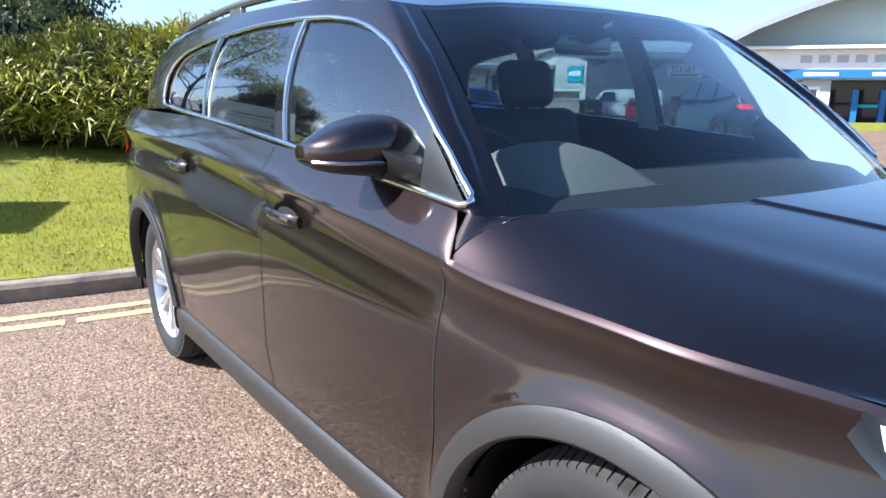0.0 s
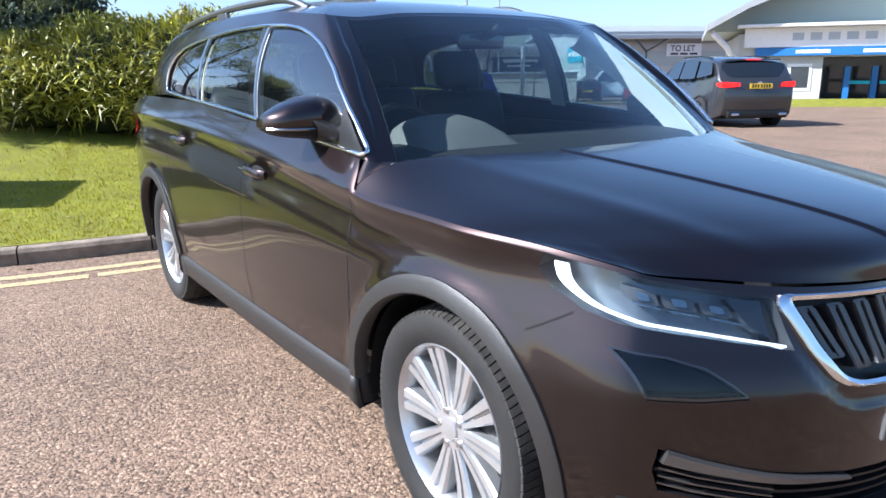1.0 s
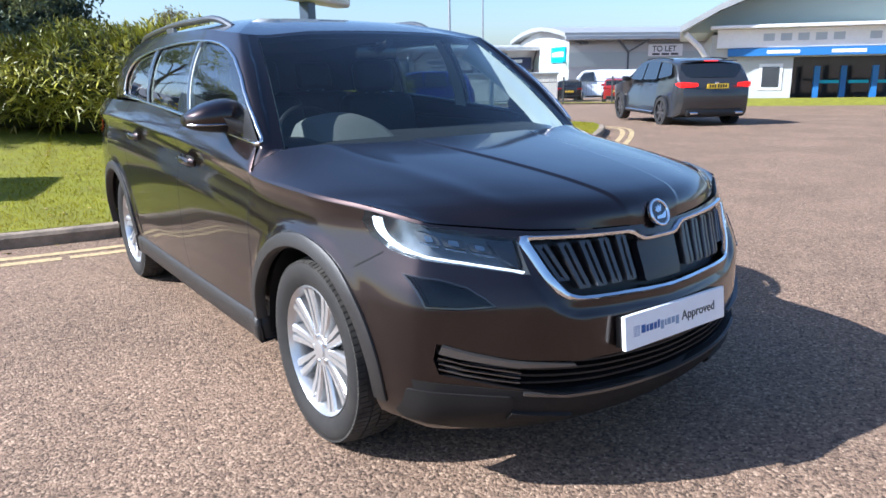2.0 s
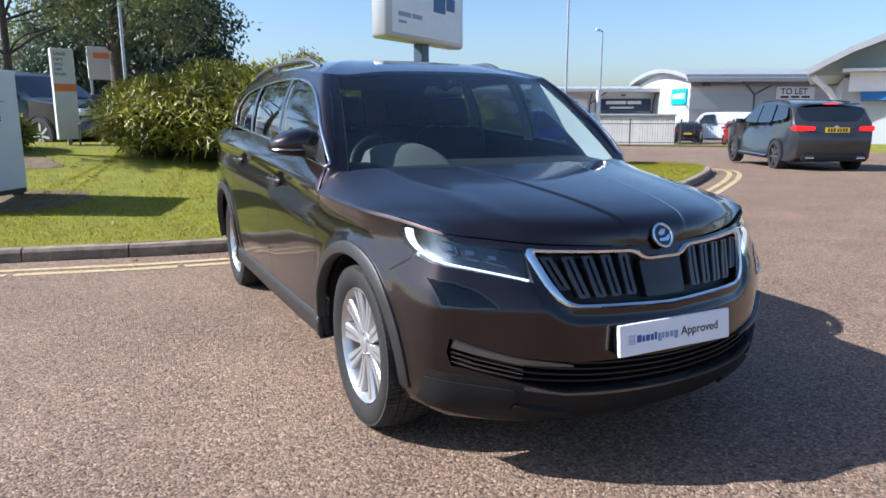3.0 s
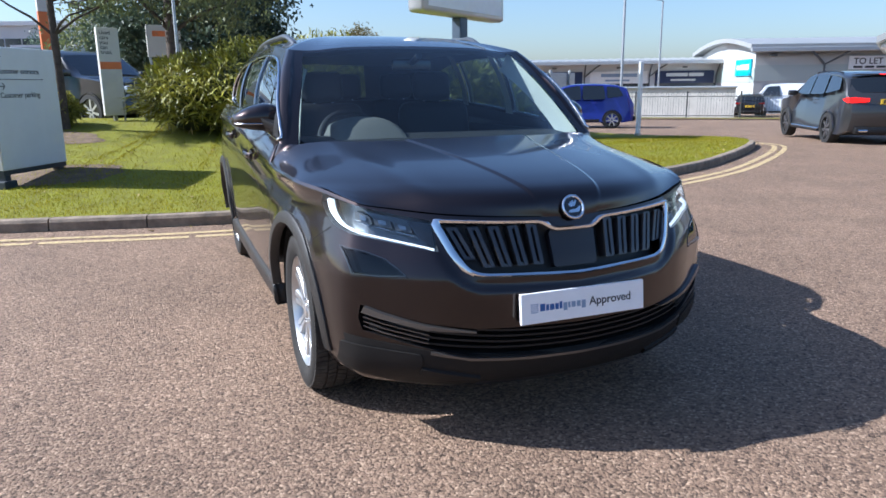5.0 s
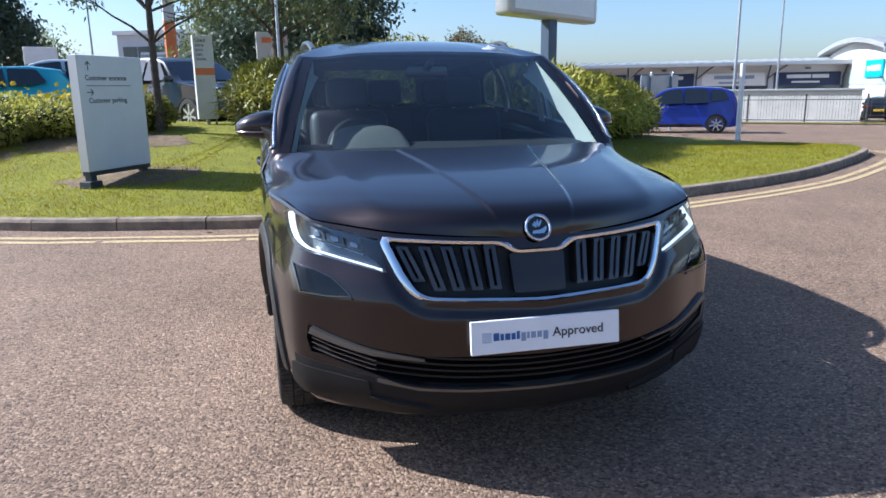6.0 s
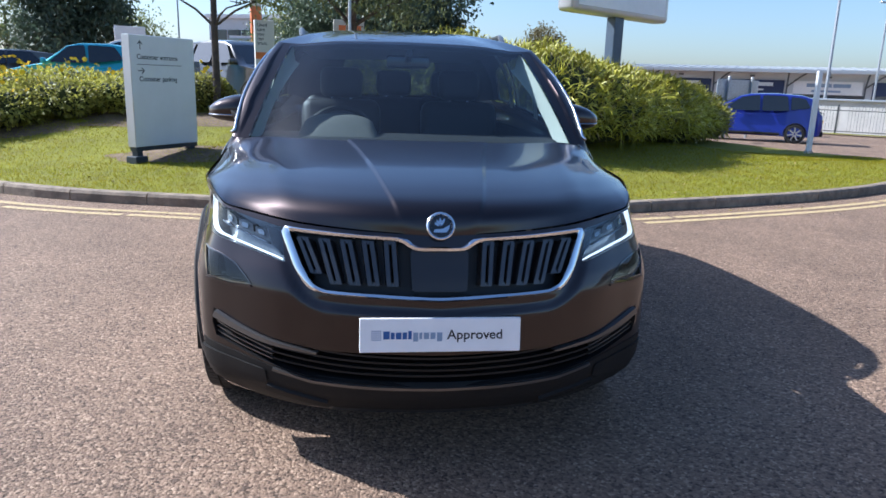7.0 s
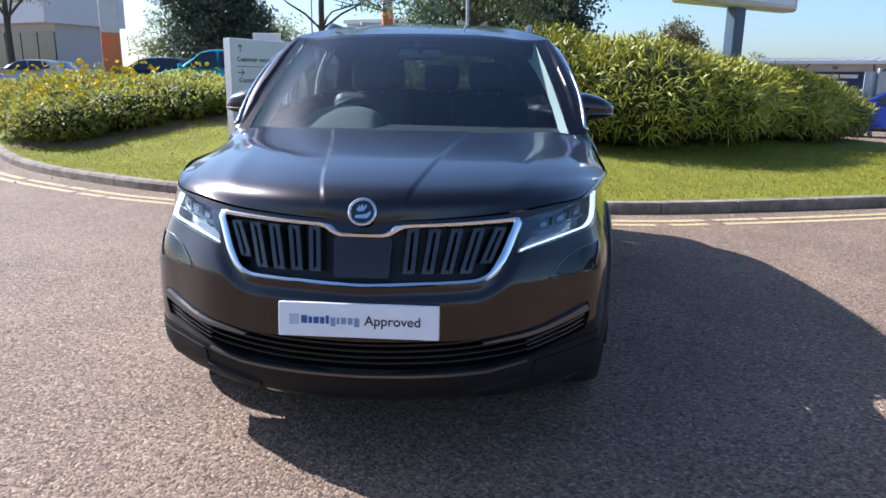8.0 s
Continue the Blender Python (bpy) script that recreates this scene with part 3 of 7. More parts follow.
BED = [(-7.25, 8.55, .75, .62), (-7.75, 9.45, .8, .70), (-8.3, 10.4, .85, .74), (-6.6, 8.1, .75, .66), (-6.0, 8.9, .80, .68), (-6.9, 9.2, .8, .72), (-5.4, 9.7, .80, .66), (-6.3, 10.1, .85, .72), (-4.7, 10.4, .75, .60), (-5.6, 10.9, .85, .72), (-7.3, 10.3, .9, .78), (-3.9, 10.7, .6, .58), (-3.2, 10.9, .55, .66), (-4.7, 11.5, .8, .62)]
for k, (x, y, r, h) in enumerate(BED):
    bed_shrub(k, x, y, r, h)


# ---- trees ----
def tree(name, x, y, height, trunk_r, crown, leaf_mat, label, n_leaf, leaf_len, seed, bare=.3, limbs=9, z=None, branchy=True):
    """A tapered trunk with forking limbs and a crown of leaf clusters. crown: list of (dx, dy, z, radius, flatness)."""
    rng = np.random.default_rng(seed)
    z0 = float(ground_z(x, y)) if z is None else z
    root = empty(name, (x, y, z0), label=label, category="tree")
    bend = rng.normal(0, .05, 2) * height * .3
    pts = [Vector((bend[0] * t * t, bend[1] * t * t, height * t - .05)) for t in np.linspace(0, .82, 9)]
    part("trunk", tube(pts, trunk_r, 10, r1=trunk_r * .35), M_BARK, root, "", True, 60)
    for c in range(len(crown)):
        dx, dy, cz, cr, fl = crown[c]
        tip = Vector((dx, dy, cz))
        j = int(rng.integers(2, 7))
        st = pts[min(j + 1, 8)]
        if st.z > cz:
            st = pts[max(1, min(8, int(.8 * cz / (height * .82) * 8)))]
        midp = st.lerp(tip, .5) + Vector((rng.normal(0, .15), rng.normal(0, .15), .12 * cr))
        part("limb", tube([st, st.lerp(midp, .5) + Vector((0, 0, .05)), midp, midp.lerp(tip, .6), tip], trunk_r * .32, 7, r1=trunk_r * .08), M_BARK, root, "", True, 60)
        if branchy:
            for b in range(3):
                e = tip + Vector(rng.normal(0, .5, 3)) * cr * .9
                part("branch", tube([midp.lerp(tip, .3 + .2 * b), midp.lerp(e, .6), e], trunk_r * .14, 5, r1=trunk_r * .04), M_BARK, root, "", True, 60)
        n = int(n_leaf * cr ** 2 / sum(q[3] ** 2 for q in crown))
        # leaves sit in small tufts with gaps between
        tufts = max(12, n // 26)
        d = rng.normal(size=(tufts, 3))
        d /= np.linalg.norm(d, axis=1, keepdims=True)
        tr = cr * rng.uniform(bare, 1.05, tufts)[:, None]
        tc_ = np.array([dx, dy, cz]) + d * tr * np.array([1, 1, fl])
        i = rng.integers(0, tufts, n)
        pos = tc_[i] + rng.normal(0, cr * .10 + leaf_len * .6, (n, 3)) * np.array([1, 1, .7])
        leaf_mesh("foliage", pos, rng.normal(size=(n, 3)) + np.array([0, 0, -.3]), rng.uniform(.6, 1.3, n) * leaf_len, rng.uniform(.35, .6, n) * leaf_len, leaf_mat, root, "", .15, .2, seed * 7 + c)
    return root

# ---- the brown estate car: surfaces ----
from mathutils.bvhtree import BVHTree
from mathutils.interpolate import poly_3d_calc

TYRE_R, AXLE_R, WHEEL_Y = 0.355, 0.35, (-.02, 2.79)
OUT_X = [0, .25, .50, .69, .825, .88, .906, .932, .941, .940, .934, .905, .82, .60, 0]
OUT_Y = [-.925, -.905, -.835, -.715, -.590, -.36, -.06, .45, 1.4, 2.3, 2.95, 3.30, 3.58, 3.73, 3.77]
_seg = np.hypot(np.diff(OUT_X), np.diff(OUT_Y))
OUT_V = np.concatenate([[0], np.cumsum(_seg)])
_ox, _oy = smooth_curve(OUT_V, OUT_X), smooth_curve(OUT_V, OUT_Y, True)
VMAX = OUT_V[-1]
_front = smooth_curve([0, OUT_V[2], OUT_V[4], OUT_V[5], OUT_V[6], VMAX], [1, 1, .8, .45, 0, 0])
_nose = smooth_curve([.16, .21, .27, .32, .37, .49, .645, .70, .76, .83, .90, 1.0], [.20, .115, .052, .022, .010, .002, .004, .018, .045, .075, .105, .14])
_zbot = smooth_curve([0, OUT_V[3], OUT_V[5], OUT_V[7], OUT_V[9], OUT_V[11], VMAX], [.205, .215, .262, .268, .268, .32, .34])
_ztop = smooth_curve([0, OUT_V[2], OUT_V[3], OUT_V[4], OUT_V[5], OUT_V[6], OUT_V[6] + .455, OUT_V[7] - .035, OUT_V[8], OUT_V[9], OUT_V[11], OUT_V[13], VMAX],
                     [.852, .874, .891, .910, .938, .957, .985, 1.066, 1.145, 1.195, 1.20, 1.13, 1.10])
_zcrease = smooth_curve([0, OUT_V[5], OUT_V[6], OUT_V[7], OUT_V[8], OUT_V[10], VMAX], [.80, .926, .945, .984, 1.052, 1.100, 1.10])
# inset of the flank below the crease, by depth under it: an undercut, a hollow shelf, then the full belly
_under = smooth_curve([0, .010, .045, .070, .105, .155, .215, .30, .9], [.010, .0125, .0255, .0275, .0220, .0100, .0025, .0, .0])
# tuck of the lower door towards the sill, by height
_tuck = smooth_curve([.20, .27, .33, .40, .47, .52, .60], [.060, .030, .020, .0125, .0055, .0012, .0])


def flank(v, rows=58):
    """Points of one flank at v, from the sill up to the shoulder: lower part, crease, upper part."""
    c = np.array([_ox(v), _oy(v)])
    e = 1e-3
    d = np.array([_ox(min(v + e, VMAX)) - _ox(max(v - e, 0)), _oy(min(v + e, VMAX)) - _oy(max(v - e, 0))])
    n = np.array([d[1], -d[0]]) / np.hypot(*d)
    if v < 1e-6:
        n = np.array([0, -1.0])
    if v > VMAX - 1e-6:
        n = np.array([0, 1.0])
    zb, zt, zc = float(_zbot(v)), float(_ztop(v)), float(_zcrease(v))
    zc = min(zc, zt - .012)
    lo = rows - 8
    a = 1 - (1 - np.linspace(0, 1, lo)) ** 1.45
    z1 = zb + (zc - zb) * a
    s1 = _under(zc - z1) + _tuck(z1)
    b = np.linspace(0, 1, 9)[1:]
    z2 = zc + (zt - zc) * b
    drop = .008 + .056 * np.clip((zt - zc - .012) / .09, 0, 1)
    s2 = s1[-1] + drop * b ** 1.25
    z, s = np.concatenate([z1, z2]), np.concatenate([s1, s2])
    wf = float(_front(v))
    inset = wf * _nose(z) + (1 - wf) * s
    for yc in WHEEL_Y:
        r = np.hypot(c[1] - yc, z - AXLE_R)
        inset = inset - .011 * np.exp(-(np.maximum(0, r - .445) / .030) ** 2) * (1 - wf)
    return np.stack([c[0] - n[0] * inset, c[1] - n[1] * inset, z], 1)


def loft(rows_pts):
    """Vertices and quads of a grid of points."""
    n, m = len(rows_pts), len(rows_pts[0])
    verts = [p for r in rows_pts for p in r]
    faces = [(i * m + j, (i + 1) * m + j, (i + 1) * m + j + 1, i * m + j + 1) for i in range(n - 1) for j in range(m - 1)]
    return verts, faces


def mirrored(verts, faces):
    """The half and its mirror image, welded along the middle."""
    k = len(verts)
    out, idx = [tuple(p) for p in verts], []
    for i, p in enumerate(verts):
        if abs(p[0]) < 1e-5:
            idx.append(i)
        else:
            idx.append(len(out))
            out.append((-p[0], p[1], p[2]))
    return out, list(faces) + [tuple(idx[i] for i in f[::-1]) for f in faces]


def outward(verts, faces, centre=(0, 1.8, .8)):
    """Turn the faces so that they look away from the centre."""
    c = Vector(centre)
    out = []
    for f in faces:
        p = [Vector(verts[i]) for i in f]
        n = (p[1] - p[0]).cross(p[2] - p[0]) + (p[2] - p[0]).cross(p[-1] - p[0])
        m = sum(p, Vector()) / len(p)
        out.append(tuple(f) if n.dot(m - c) > 0 else tuple(f[::-1]))
    return verts, out


GRILLE = [(0, .812), (.085, .812), (.13, .842), (.503, .856), (.455, .742), (.418, .686), (.378, .668), (0, .655)]
GRILLE = GRILLE + [(-x, z) for x, z in GRILLE[-2:0:-1]]


def from_outline(px, pz, poly):
    """Distance from points to a closed outline."""
    best = np.full(len(px), 9.0)
    for (ax, az), (bx, bz) in zip(poly, poly[1:] + poly[:1]):
        dx, dz = bx - ax, bz - az
        k = np.clip(((px - ax) * dx + (pz - az) * dz) / (dx * dx + dz * dz), 0, 1)
        best = np.minimum(best, np.hypot(px - ax - k * dx, pz - az - k * dz))
    return best


NV = 320
shell_rows = [flank(VMAX * i / NV) for i in range(NV + 1)]
for r in shell_rows:
    # the bumper stands proud of a sunken band round the grille
    if r[0, 1] < -.3:
        far = np.where(inside(r[:, 0], r[:, 2], GRILLE), 0, from_outline(r[:, 0], r[:, 2], GRILLE))
        k = np.clip((.062 - far) / .028, 0, 1)
        r[:, 1] += .015 * k * k * (3 - 2 * k) * np.clip((.86 - r[:, 2]) / .17, 0, 1)
SHELL_V, SHELL_F = mirrored(*loft(shell_rows))
SHELL = BVHTree.FromPolygons([Vector(v) for v in SHELL_V], SHELL_F)


def nose_point(x, z, off=0.0):
    """The place on the nose at (x, z), off metres proud of it."""
    p, n, _, _ = SHELL.ray_cast(Vector((x, -3, z)), Vector((0, 1, 0)))
    if p is None:
        p, n, _, _ = SHELL.find_nearest(Vector((x, -.8, z)))
    if n.y > 0:
        n = -n
    return p + n * off


def side_point(y, z, sign=1, off=0.0):
    """The place on a flank at (y, z)."""
    p, n, _, _ = SHELL.ray_cast(Vector((3 * sign, y, z)), Vector((-sign, 0, 0)))
    if p is None:
        p, n, _, _ = SHELL.find_nearest(Vector((.92 * sign, y, z)))
    if n.x * sign < 0:
        n = -n
    return p + n * off


def patch(poly, project, off, step=.02, thick=0.0):
    """A sheet that follows the body inside a 2D outline."""
    bm = bmesh.new()
    f = bm.faces.new([bm.verts.new((p[0], 0, p[1])) for p in poly])
    xs, zs = [p[0] for p in poly], [p[1] for p in poly]
    for lo, hi, no in ((min(xs), max(xs), Vector((1, 0, 0))), (min(zs), max(zs), Vector((0, 0, 1)))):
        k = int((hi - lo) / step)
        for i in range(1, k + 1):
            bmesh.ops.bisect_plane(bm, geom=bm.verts[:] + bm.edges[:] + bm.faces[:], plane_co=no * (lo + (hi - lo) * i / (k + 1)), plane_no=no)
    rim = [e for e in bm.edges if e.is_boundary]
    flat = {v: (v.co.x, v.co.z) for v in bm.verts}
    for v, (a, b) in flat.items():
        v.co = project(a, b, off)
    if thick:
        g = bmesh.ops.extrude_edge_only(bm, edges=rim)
        old = {}
        for e in rim:
            for v in e.verts:
                old[v] = flat[v]
        new_vs = [v for v in g["geom"] if isinstance(v, bmesh.types.BMVert)]
        keys = list(old)
        for v in new_vs:
            src = min(keys, key=lambda q: (q.co - v.co).length_squared)
            v.co = project(*old[src], off - thick)
    return bm


def ribbon(path, project, width, proud, closed=False, sink=0.012, profile=((-1, 0), (-.6, 1), (.6, 1), (1, 0)), smooth_n=1):
    """A moulded strip along a 2D line on the body. width: half width, or a function of the share of the line."""
    pts = [Vector(p) for p in path]
    n = len(pts)
    bm = bmesh.new()
    rings = []
    for i, p in enumerate(pts):
        a = pts[(i - 1) % n] if closed or i else p
        b = pts[(i + 1) % n] if closed or i < n - 1 else p
        d = (b - a).normalized()
        no = Vector((-d.y, d.x))
        w = width(i / max(1, n - 1)) if callable(width) else width
        ring = []
        for s, h in profile:
            q = p + no * (w * s)
            ring.append(bm.verts.new(project(q.x, q.y, -sink + (sink + proud) * h)))
        rings.append(ring)
    for i in range(n if closed else n - 1):
        A, B = rings[i], rings[(i + 1) % n]
        for j in range(len(A) - 1):
            bm.faces.new((A[j], A[j + 1], B[j + 1], B[j]))
    if not closed and len(profile) > 2:
        bm.faces.new(rings[0])
        bm.faces.new(rings[-1][::-1])
    return bm


def dense(pts, step=.02, closed=False):
    """Points every step metres along a 2D line."""
    out = []
    n = len(pts)
    for i in range(n if closed else n - 1):
        a, b = np.array(pts[i], float), np.array(pts[(i + 1) % n], float)
        k = max(1, int(np.hypot(*(b - a)) / step))
        out += [tuple(a + (b - a) * j / k) for j in range(k)]
    if not closed:
        out.append(tuple(pts[-1]))
    return out


def rounded(pts, r=.03, n=5, closed=True):
    """A 2D outline with its corners rounded."""
    out = []
    k = len(pts)
    for i in range(k):
        p = Vector(pts[i])
        if not closed and i in (0, k - 1):
            out.append(tuple(p))
            continue
        a, b = Vector(pts[i - 1]), Vector(pts[(i + 1) % k])
        ra = min(r, (a - p).length * .45)
        rb = min(r, (b - p).length * .45)
        p0, p1 = p + (a - p).normalized() * ra, p + (b - p).normalized() * rb
        for j in range(n + 1):
            t = j / n
            out.append(tuple(p0 * (1 - t) ** 2 + p * 2 * t * (1 - t) + p1 * t * t))
    return out


def both(poly):
    return [poly, [(-a, b) for a, b in poly][::-1]]


# outlines on the nose, in (x, z), one side
HEADLAMP = [(.522, .857), (.63, .874), (.73, .896), (.790, .914), (.825, .927), (.827, .890), (.822, .850), (.808, .816), (.785, .803), (.66, .780), (.508, .751)]
FOGLAMP = [(.808, .754), (.740, .744), (.682, .722), (.645, .690), (.625, .668), (.70, .662), (.790, .666)]
INTAKE = [(0, .468), (.40, .474), (.58, .498), (.70, .528), (.770, .552), (.778, .50), (.765, .452), (.60, .405), (.40, .366), (0, .348)]
INTAKE = INTAKE + [(-x, z) for x, z in INTAKE[-2:0:-1]]

car = empty("estate_car", label="dark brown metallic seven-seat SUV parked on the asphalt by the kerb", category="car")

# body shell with its wheel arches and openings
_v = np.array(SHELL_V)
_cut = np.zeros(len(_v), bool)
ARCH_R = .402
for yc in WHEEL_Y:
    r = np.hypot(_v[:, 1] - yc, _v[:, 2] - AXLE_R)
    near = (r < ARCH_R) & (np.abs(_v[:, 0]) > .5)
    _cut |= near
_shift = _v.copy()
for yc in WHEEL_Y:
    r = np.hypot(_v[:, 1] - yc, _v[:, 2] - AXLE_R)
    near = (r < ARCH_R) & (np.abs(_v[:, 0]) > .5)
    k = ARCH_R / np.maximum(r, .01)
    _shift[near, 1] = yc + (_v[near, 1] - yc) * k[near]
    _shift[near, 2] = AXLE_R + (_v[near, 2] - AXLE_R) * k[near]
_keep = [f for f in SHELL_F if not all(_cut[i] for i in f)]
_near_arch = {i for f in _keep for i in f if _cut[i]}
_used = sorted({i for f in _keep for i in f})
_new = {i: k for k, i in enumerate(_used)}
shell_bm = bmesh.new()
_bv = [shell_bm.verts.new(_shift[i] if i in _near_arch else _v[i]) for i in _used]
for f in _keep:
    shell_bm.faces.new([_bv[_new[i]] for i in f])


def cut_hole(bm, poly):
    """Cut an outline, given in (x, z), clean out of the nose."""
    n = len(poly)
    for i in range(n):
        p, q = Vector(poly[i]), Vector(poly[(i + 1) % n])
        lo_x, hi_x, lo_z, hi_z = min(p.x, q.x) - .004, max(p.x, q.x) + .004, min(p.y, q.y) - .004, max(p.y, q.y) + .004
        fs = []
        for f in bm.faces:
            xs, zs = [v.co.x for v in f.verts], [v.co.z for v in f.verts]
            if f.verts[0].co.y < -.2 and max(xs) > lo_x and min(xs) < hi_x and max(zs) > lo_z and min(zs) < hi_z:
                fs.append(f)
        g = set(fs) | {e for f in fs for e in f.edges} | {v for f in fs for v in f.verts}
        d = q - p
        bmesh.ops.bisect_plane(bm, geom=list(g), dist=1e-5, plane_co=(p.x, 0, p.y), plane_no=(-d.y, 0, d.x))
    gone = []
    for f in bm.faces:
        c = f.calc_center_median()
        if c.y < -.2 and inside(np.array([c.x]), np.array([c.z]), poly)[0]:
            gone.append(f)
    bmesh.ops.delete(bm, geom=gone, context="FACES")


for _h in [GRILLE, INTAKE] + both(HEADLAMP) + both(FOGLAMP):
    cut_hole(shell_bm, _h)
shell = part("body_shell", shell_bm, M_PAINT, car, "", True)
# the cut edges keep the even normals of the whole shell
_sv, _sf = np.array(SHELL_V), np.array(SHELL_F)
_fn = np.cross(_sv[_sf[:, 2]] - _sv[_sf[:, 0]], _sv[_sf[:, 3]] - _sv[_sf[:, 1]])
_vn = np.zeros_like(_sv)
for _c in range(4):
    np.add.at(_vn, _sf[:, _c], _fn)
_vn /= np.maximum(np.linalg.norm(_vn, axis=1, keepdims=True), 1e-9)
_even = []
for q in shell.data.vertices:
    p, n, i, _ = SHELL.find_nearest(q.co)
    k = _sf[i]
    w = np.array(poly_3d_calc([Vector(_sv[j]) for j in k], p))
    a = (_vn[k] * w[:, None]).sum(0)
    _even.append(tuple(a / np.linalg.norm(a)))
shell.data.normals_split_custom_set_from_vertices(_even)

# bonnet
_hc_y = smooth_curve([0, .05, .12, .25, .5, .8, 1], [-.868, -.852, -.805, -.68, -.38, -.06, .10])
_hc_z = smooth_curve([0, .05, .12, .25, .5, .8, 1], [.852, .897, .938, .975, 1.022, 1.060, 1.078])
_top = np.array([r[-1] for r in shell_rows])
_vs = np.linspace(0, VMAX, NV + 1)
V_LAMP = float(np.interp(-.375, _oy(_vs), _vs))
V_DOOR = float(np.interp(.392, _oy(_vs), _vs))


def top_at(v):
    return Vector([float(np.interp(v, _vs, _top[:, i])) for i in range(3)])


bonnet_rows = []
for i in range(71):
    t = (i / 70) ** 1.3
    E = top_at(V_LAMP + (V_DOOR - V_LAMP) * t)
    xe, ye, ze = E.x - .003, E.y, E.z + .001
    row = []
    # columns of the grid: close together along the crease, then easing out to the edge
    xr = .125 + .19 * t
    half = list(np.linspace(0, xr - .014, 10)) + [xr + .0035 * k for k in range(-3, 4)] + [xr + .014 + (xe - xr - .014) * math.sin(math.pi / 2 * k / 39) for k in range(40)]
    for j in range(-56, 57):
        x = math.copysign(half[abs(j)], j)
        a = abs(x) / xe
        yc, zc = float(_hc_y(t)), float(_hc_z(t))
        y = yc + (ye - yc) * a ** 2.3
        s = min(1, t / .3)
        q = 2.3 + .6 * s * s * (3 - 2 * s)
        k = t ** 4
        z = zc + (ze - .008 - zc) * ((1 - k) * (.60 * a ** q + .40 * a ** 9) + k * a ** 14)
        if t < .3:
            # the leading edge lies on the top of the nose
            v = float(np.interp(abs(x), _top[:, 0][:int(NV * .3)], _vs[:int(NV * .3)]))
            f = top_at(min(v, V_LAMP))
            y0 = float(_hc_y(0)) + (float(top_at(V_LAMP).y) - float(_hc_y(0))) * a ** 2.6
            z0 = float(_hc_z(0)) + (float(top_at(V_LAMP).z) - .007 - float(_hc_z(0))) * (.60 * a ** 2.3 + .40 * a ** 9)
            k = (1 - t / .3) ** 2
            y += (f.y - .002 - y0) * k
            z += (f.z + .003 - z0) * k
        k = min(1, max(0, (abs(x) - .08) / .05))
        z -= .024 * (1 - k * k * (3 - 2 * k)) * max(0, 1 - t / .08)
        k = min(1, max(0, (xr - abs(x)) / .020 + .5))
        z += .0065 * k * k * (3 - 2 * k) * min(1, t / .15)
        xo = .50 + .16 * t
        z += .006 * math.exp(-((abs(x) - xo) / .05) ** 2) * min(1, t / .2) * (1 - t * .6)
        row.append((x, y, z))
    bonnet_rows.append(row)
bonnet = mesh_object("bonnet", *loft(bonnet_rows), M_PAINT, car)

# glasshouse: belt line and roof line, joined by leaning straight lines with a slight bulge
GH_K = [0, 1, 2, 3, 4, 5, 6, 7, 8, 9, 10]
_bx = smooth_curve(GH_K, [0, .42, .705, .866, .868, .865, .860, .845, .790, .58, 0])
_by = smooth_curve(GH_K, [.10, .17, .33, .40, .85, 1.30, 2.05, 2.65, 3.20, 3.56, 3.66], True)
_bz = smooth_curve(GH_K, [1.072, 1.070, 1.066, 1.074, 1.111, 1.145, 1.190, 1.225, 1.20, 1.13, 1.10], True)
_rx = smooth_curve(GH_K, [0, .36, .590, .698, .708, .712, .705, .690, .655, .48, 0])
_ry = smooth_curve(GH_K, [.885, .895, .925, .955, 1.16, 1.38, 2.06, 2.62, 3.08, 3.34, 3.42], True)
_rz = smooth_curve(GH_K, [1.548, 1.542, 1.522, 1.530, 1.548, 1.568, 1.578, 1.560, 1.538, 1.54, 1.555], True)


def house(k, w, off=0.0, sign=1):
    """A point of the glasshouse: k runs round it from the windscreen's middle to the tail, w from belt to roof."""
    b = Vector((float(_bx(k)), float(_by(k)), float(_bz(k))))
    r = Vector((float(_rx(k)), float(_ry(k)), float(_rz(k))))
    e = .02
    t = Vector((float(_bx(min(k + e, 10)) - _bx(max(k - e, 0))), float(_by(min(k + e, 10)) - _by(max(k - e, 0))), 0)).normalized()
    n = t.cross((r - b).normalized())
    n.normalize()
    if n.x * b.x + n.y * (b.y - 1.8) < 0:
        n = -n
    p = b.lerp(r, w) + n * (.035 * 4 * w * (1 - w) * (1.0 if k > 2.6 else .6) + off)
    return Vector((p.x * sign, p.y, p.z))


def house_patch(k0, k1, w0, w1, off=0.0, sign=1, nk=14, nw=10):
    """A sheet of the glasshouse between two lines round and two lines up; k0, k1 may be functions of w."""
    f0 = k0 if callable(k0) else (lambda w: k0)
    f1 = k1 if callable(k1) else (lambda w: k1)
    g0 = w0 if callable(w0) else (lambda s: w0)
    g1 = w1 if callable(w1) else (lambda s: w1)
    rows = []
    for i in range(nw + 1):
        row = []
        for j in range(nk + 1):
            s = j / nk
            w = g0(s) + (g1(s) - g0(s)) * i / nw
            k = f0(w) + (f1(w) - f0(w)) * s
            row.append(house(k, w, off, sign))
        rows.append(row)
    return loft(rows)


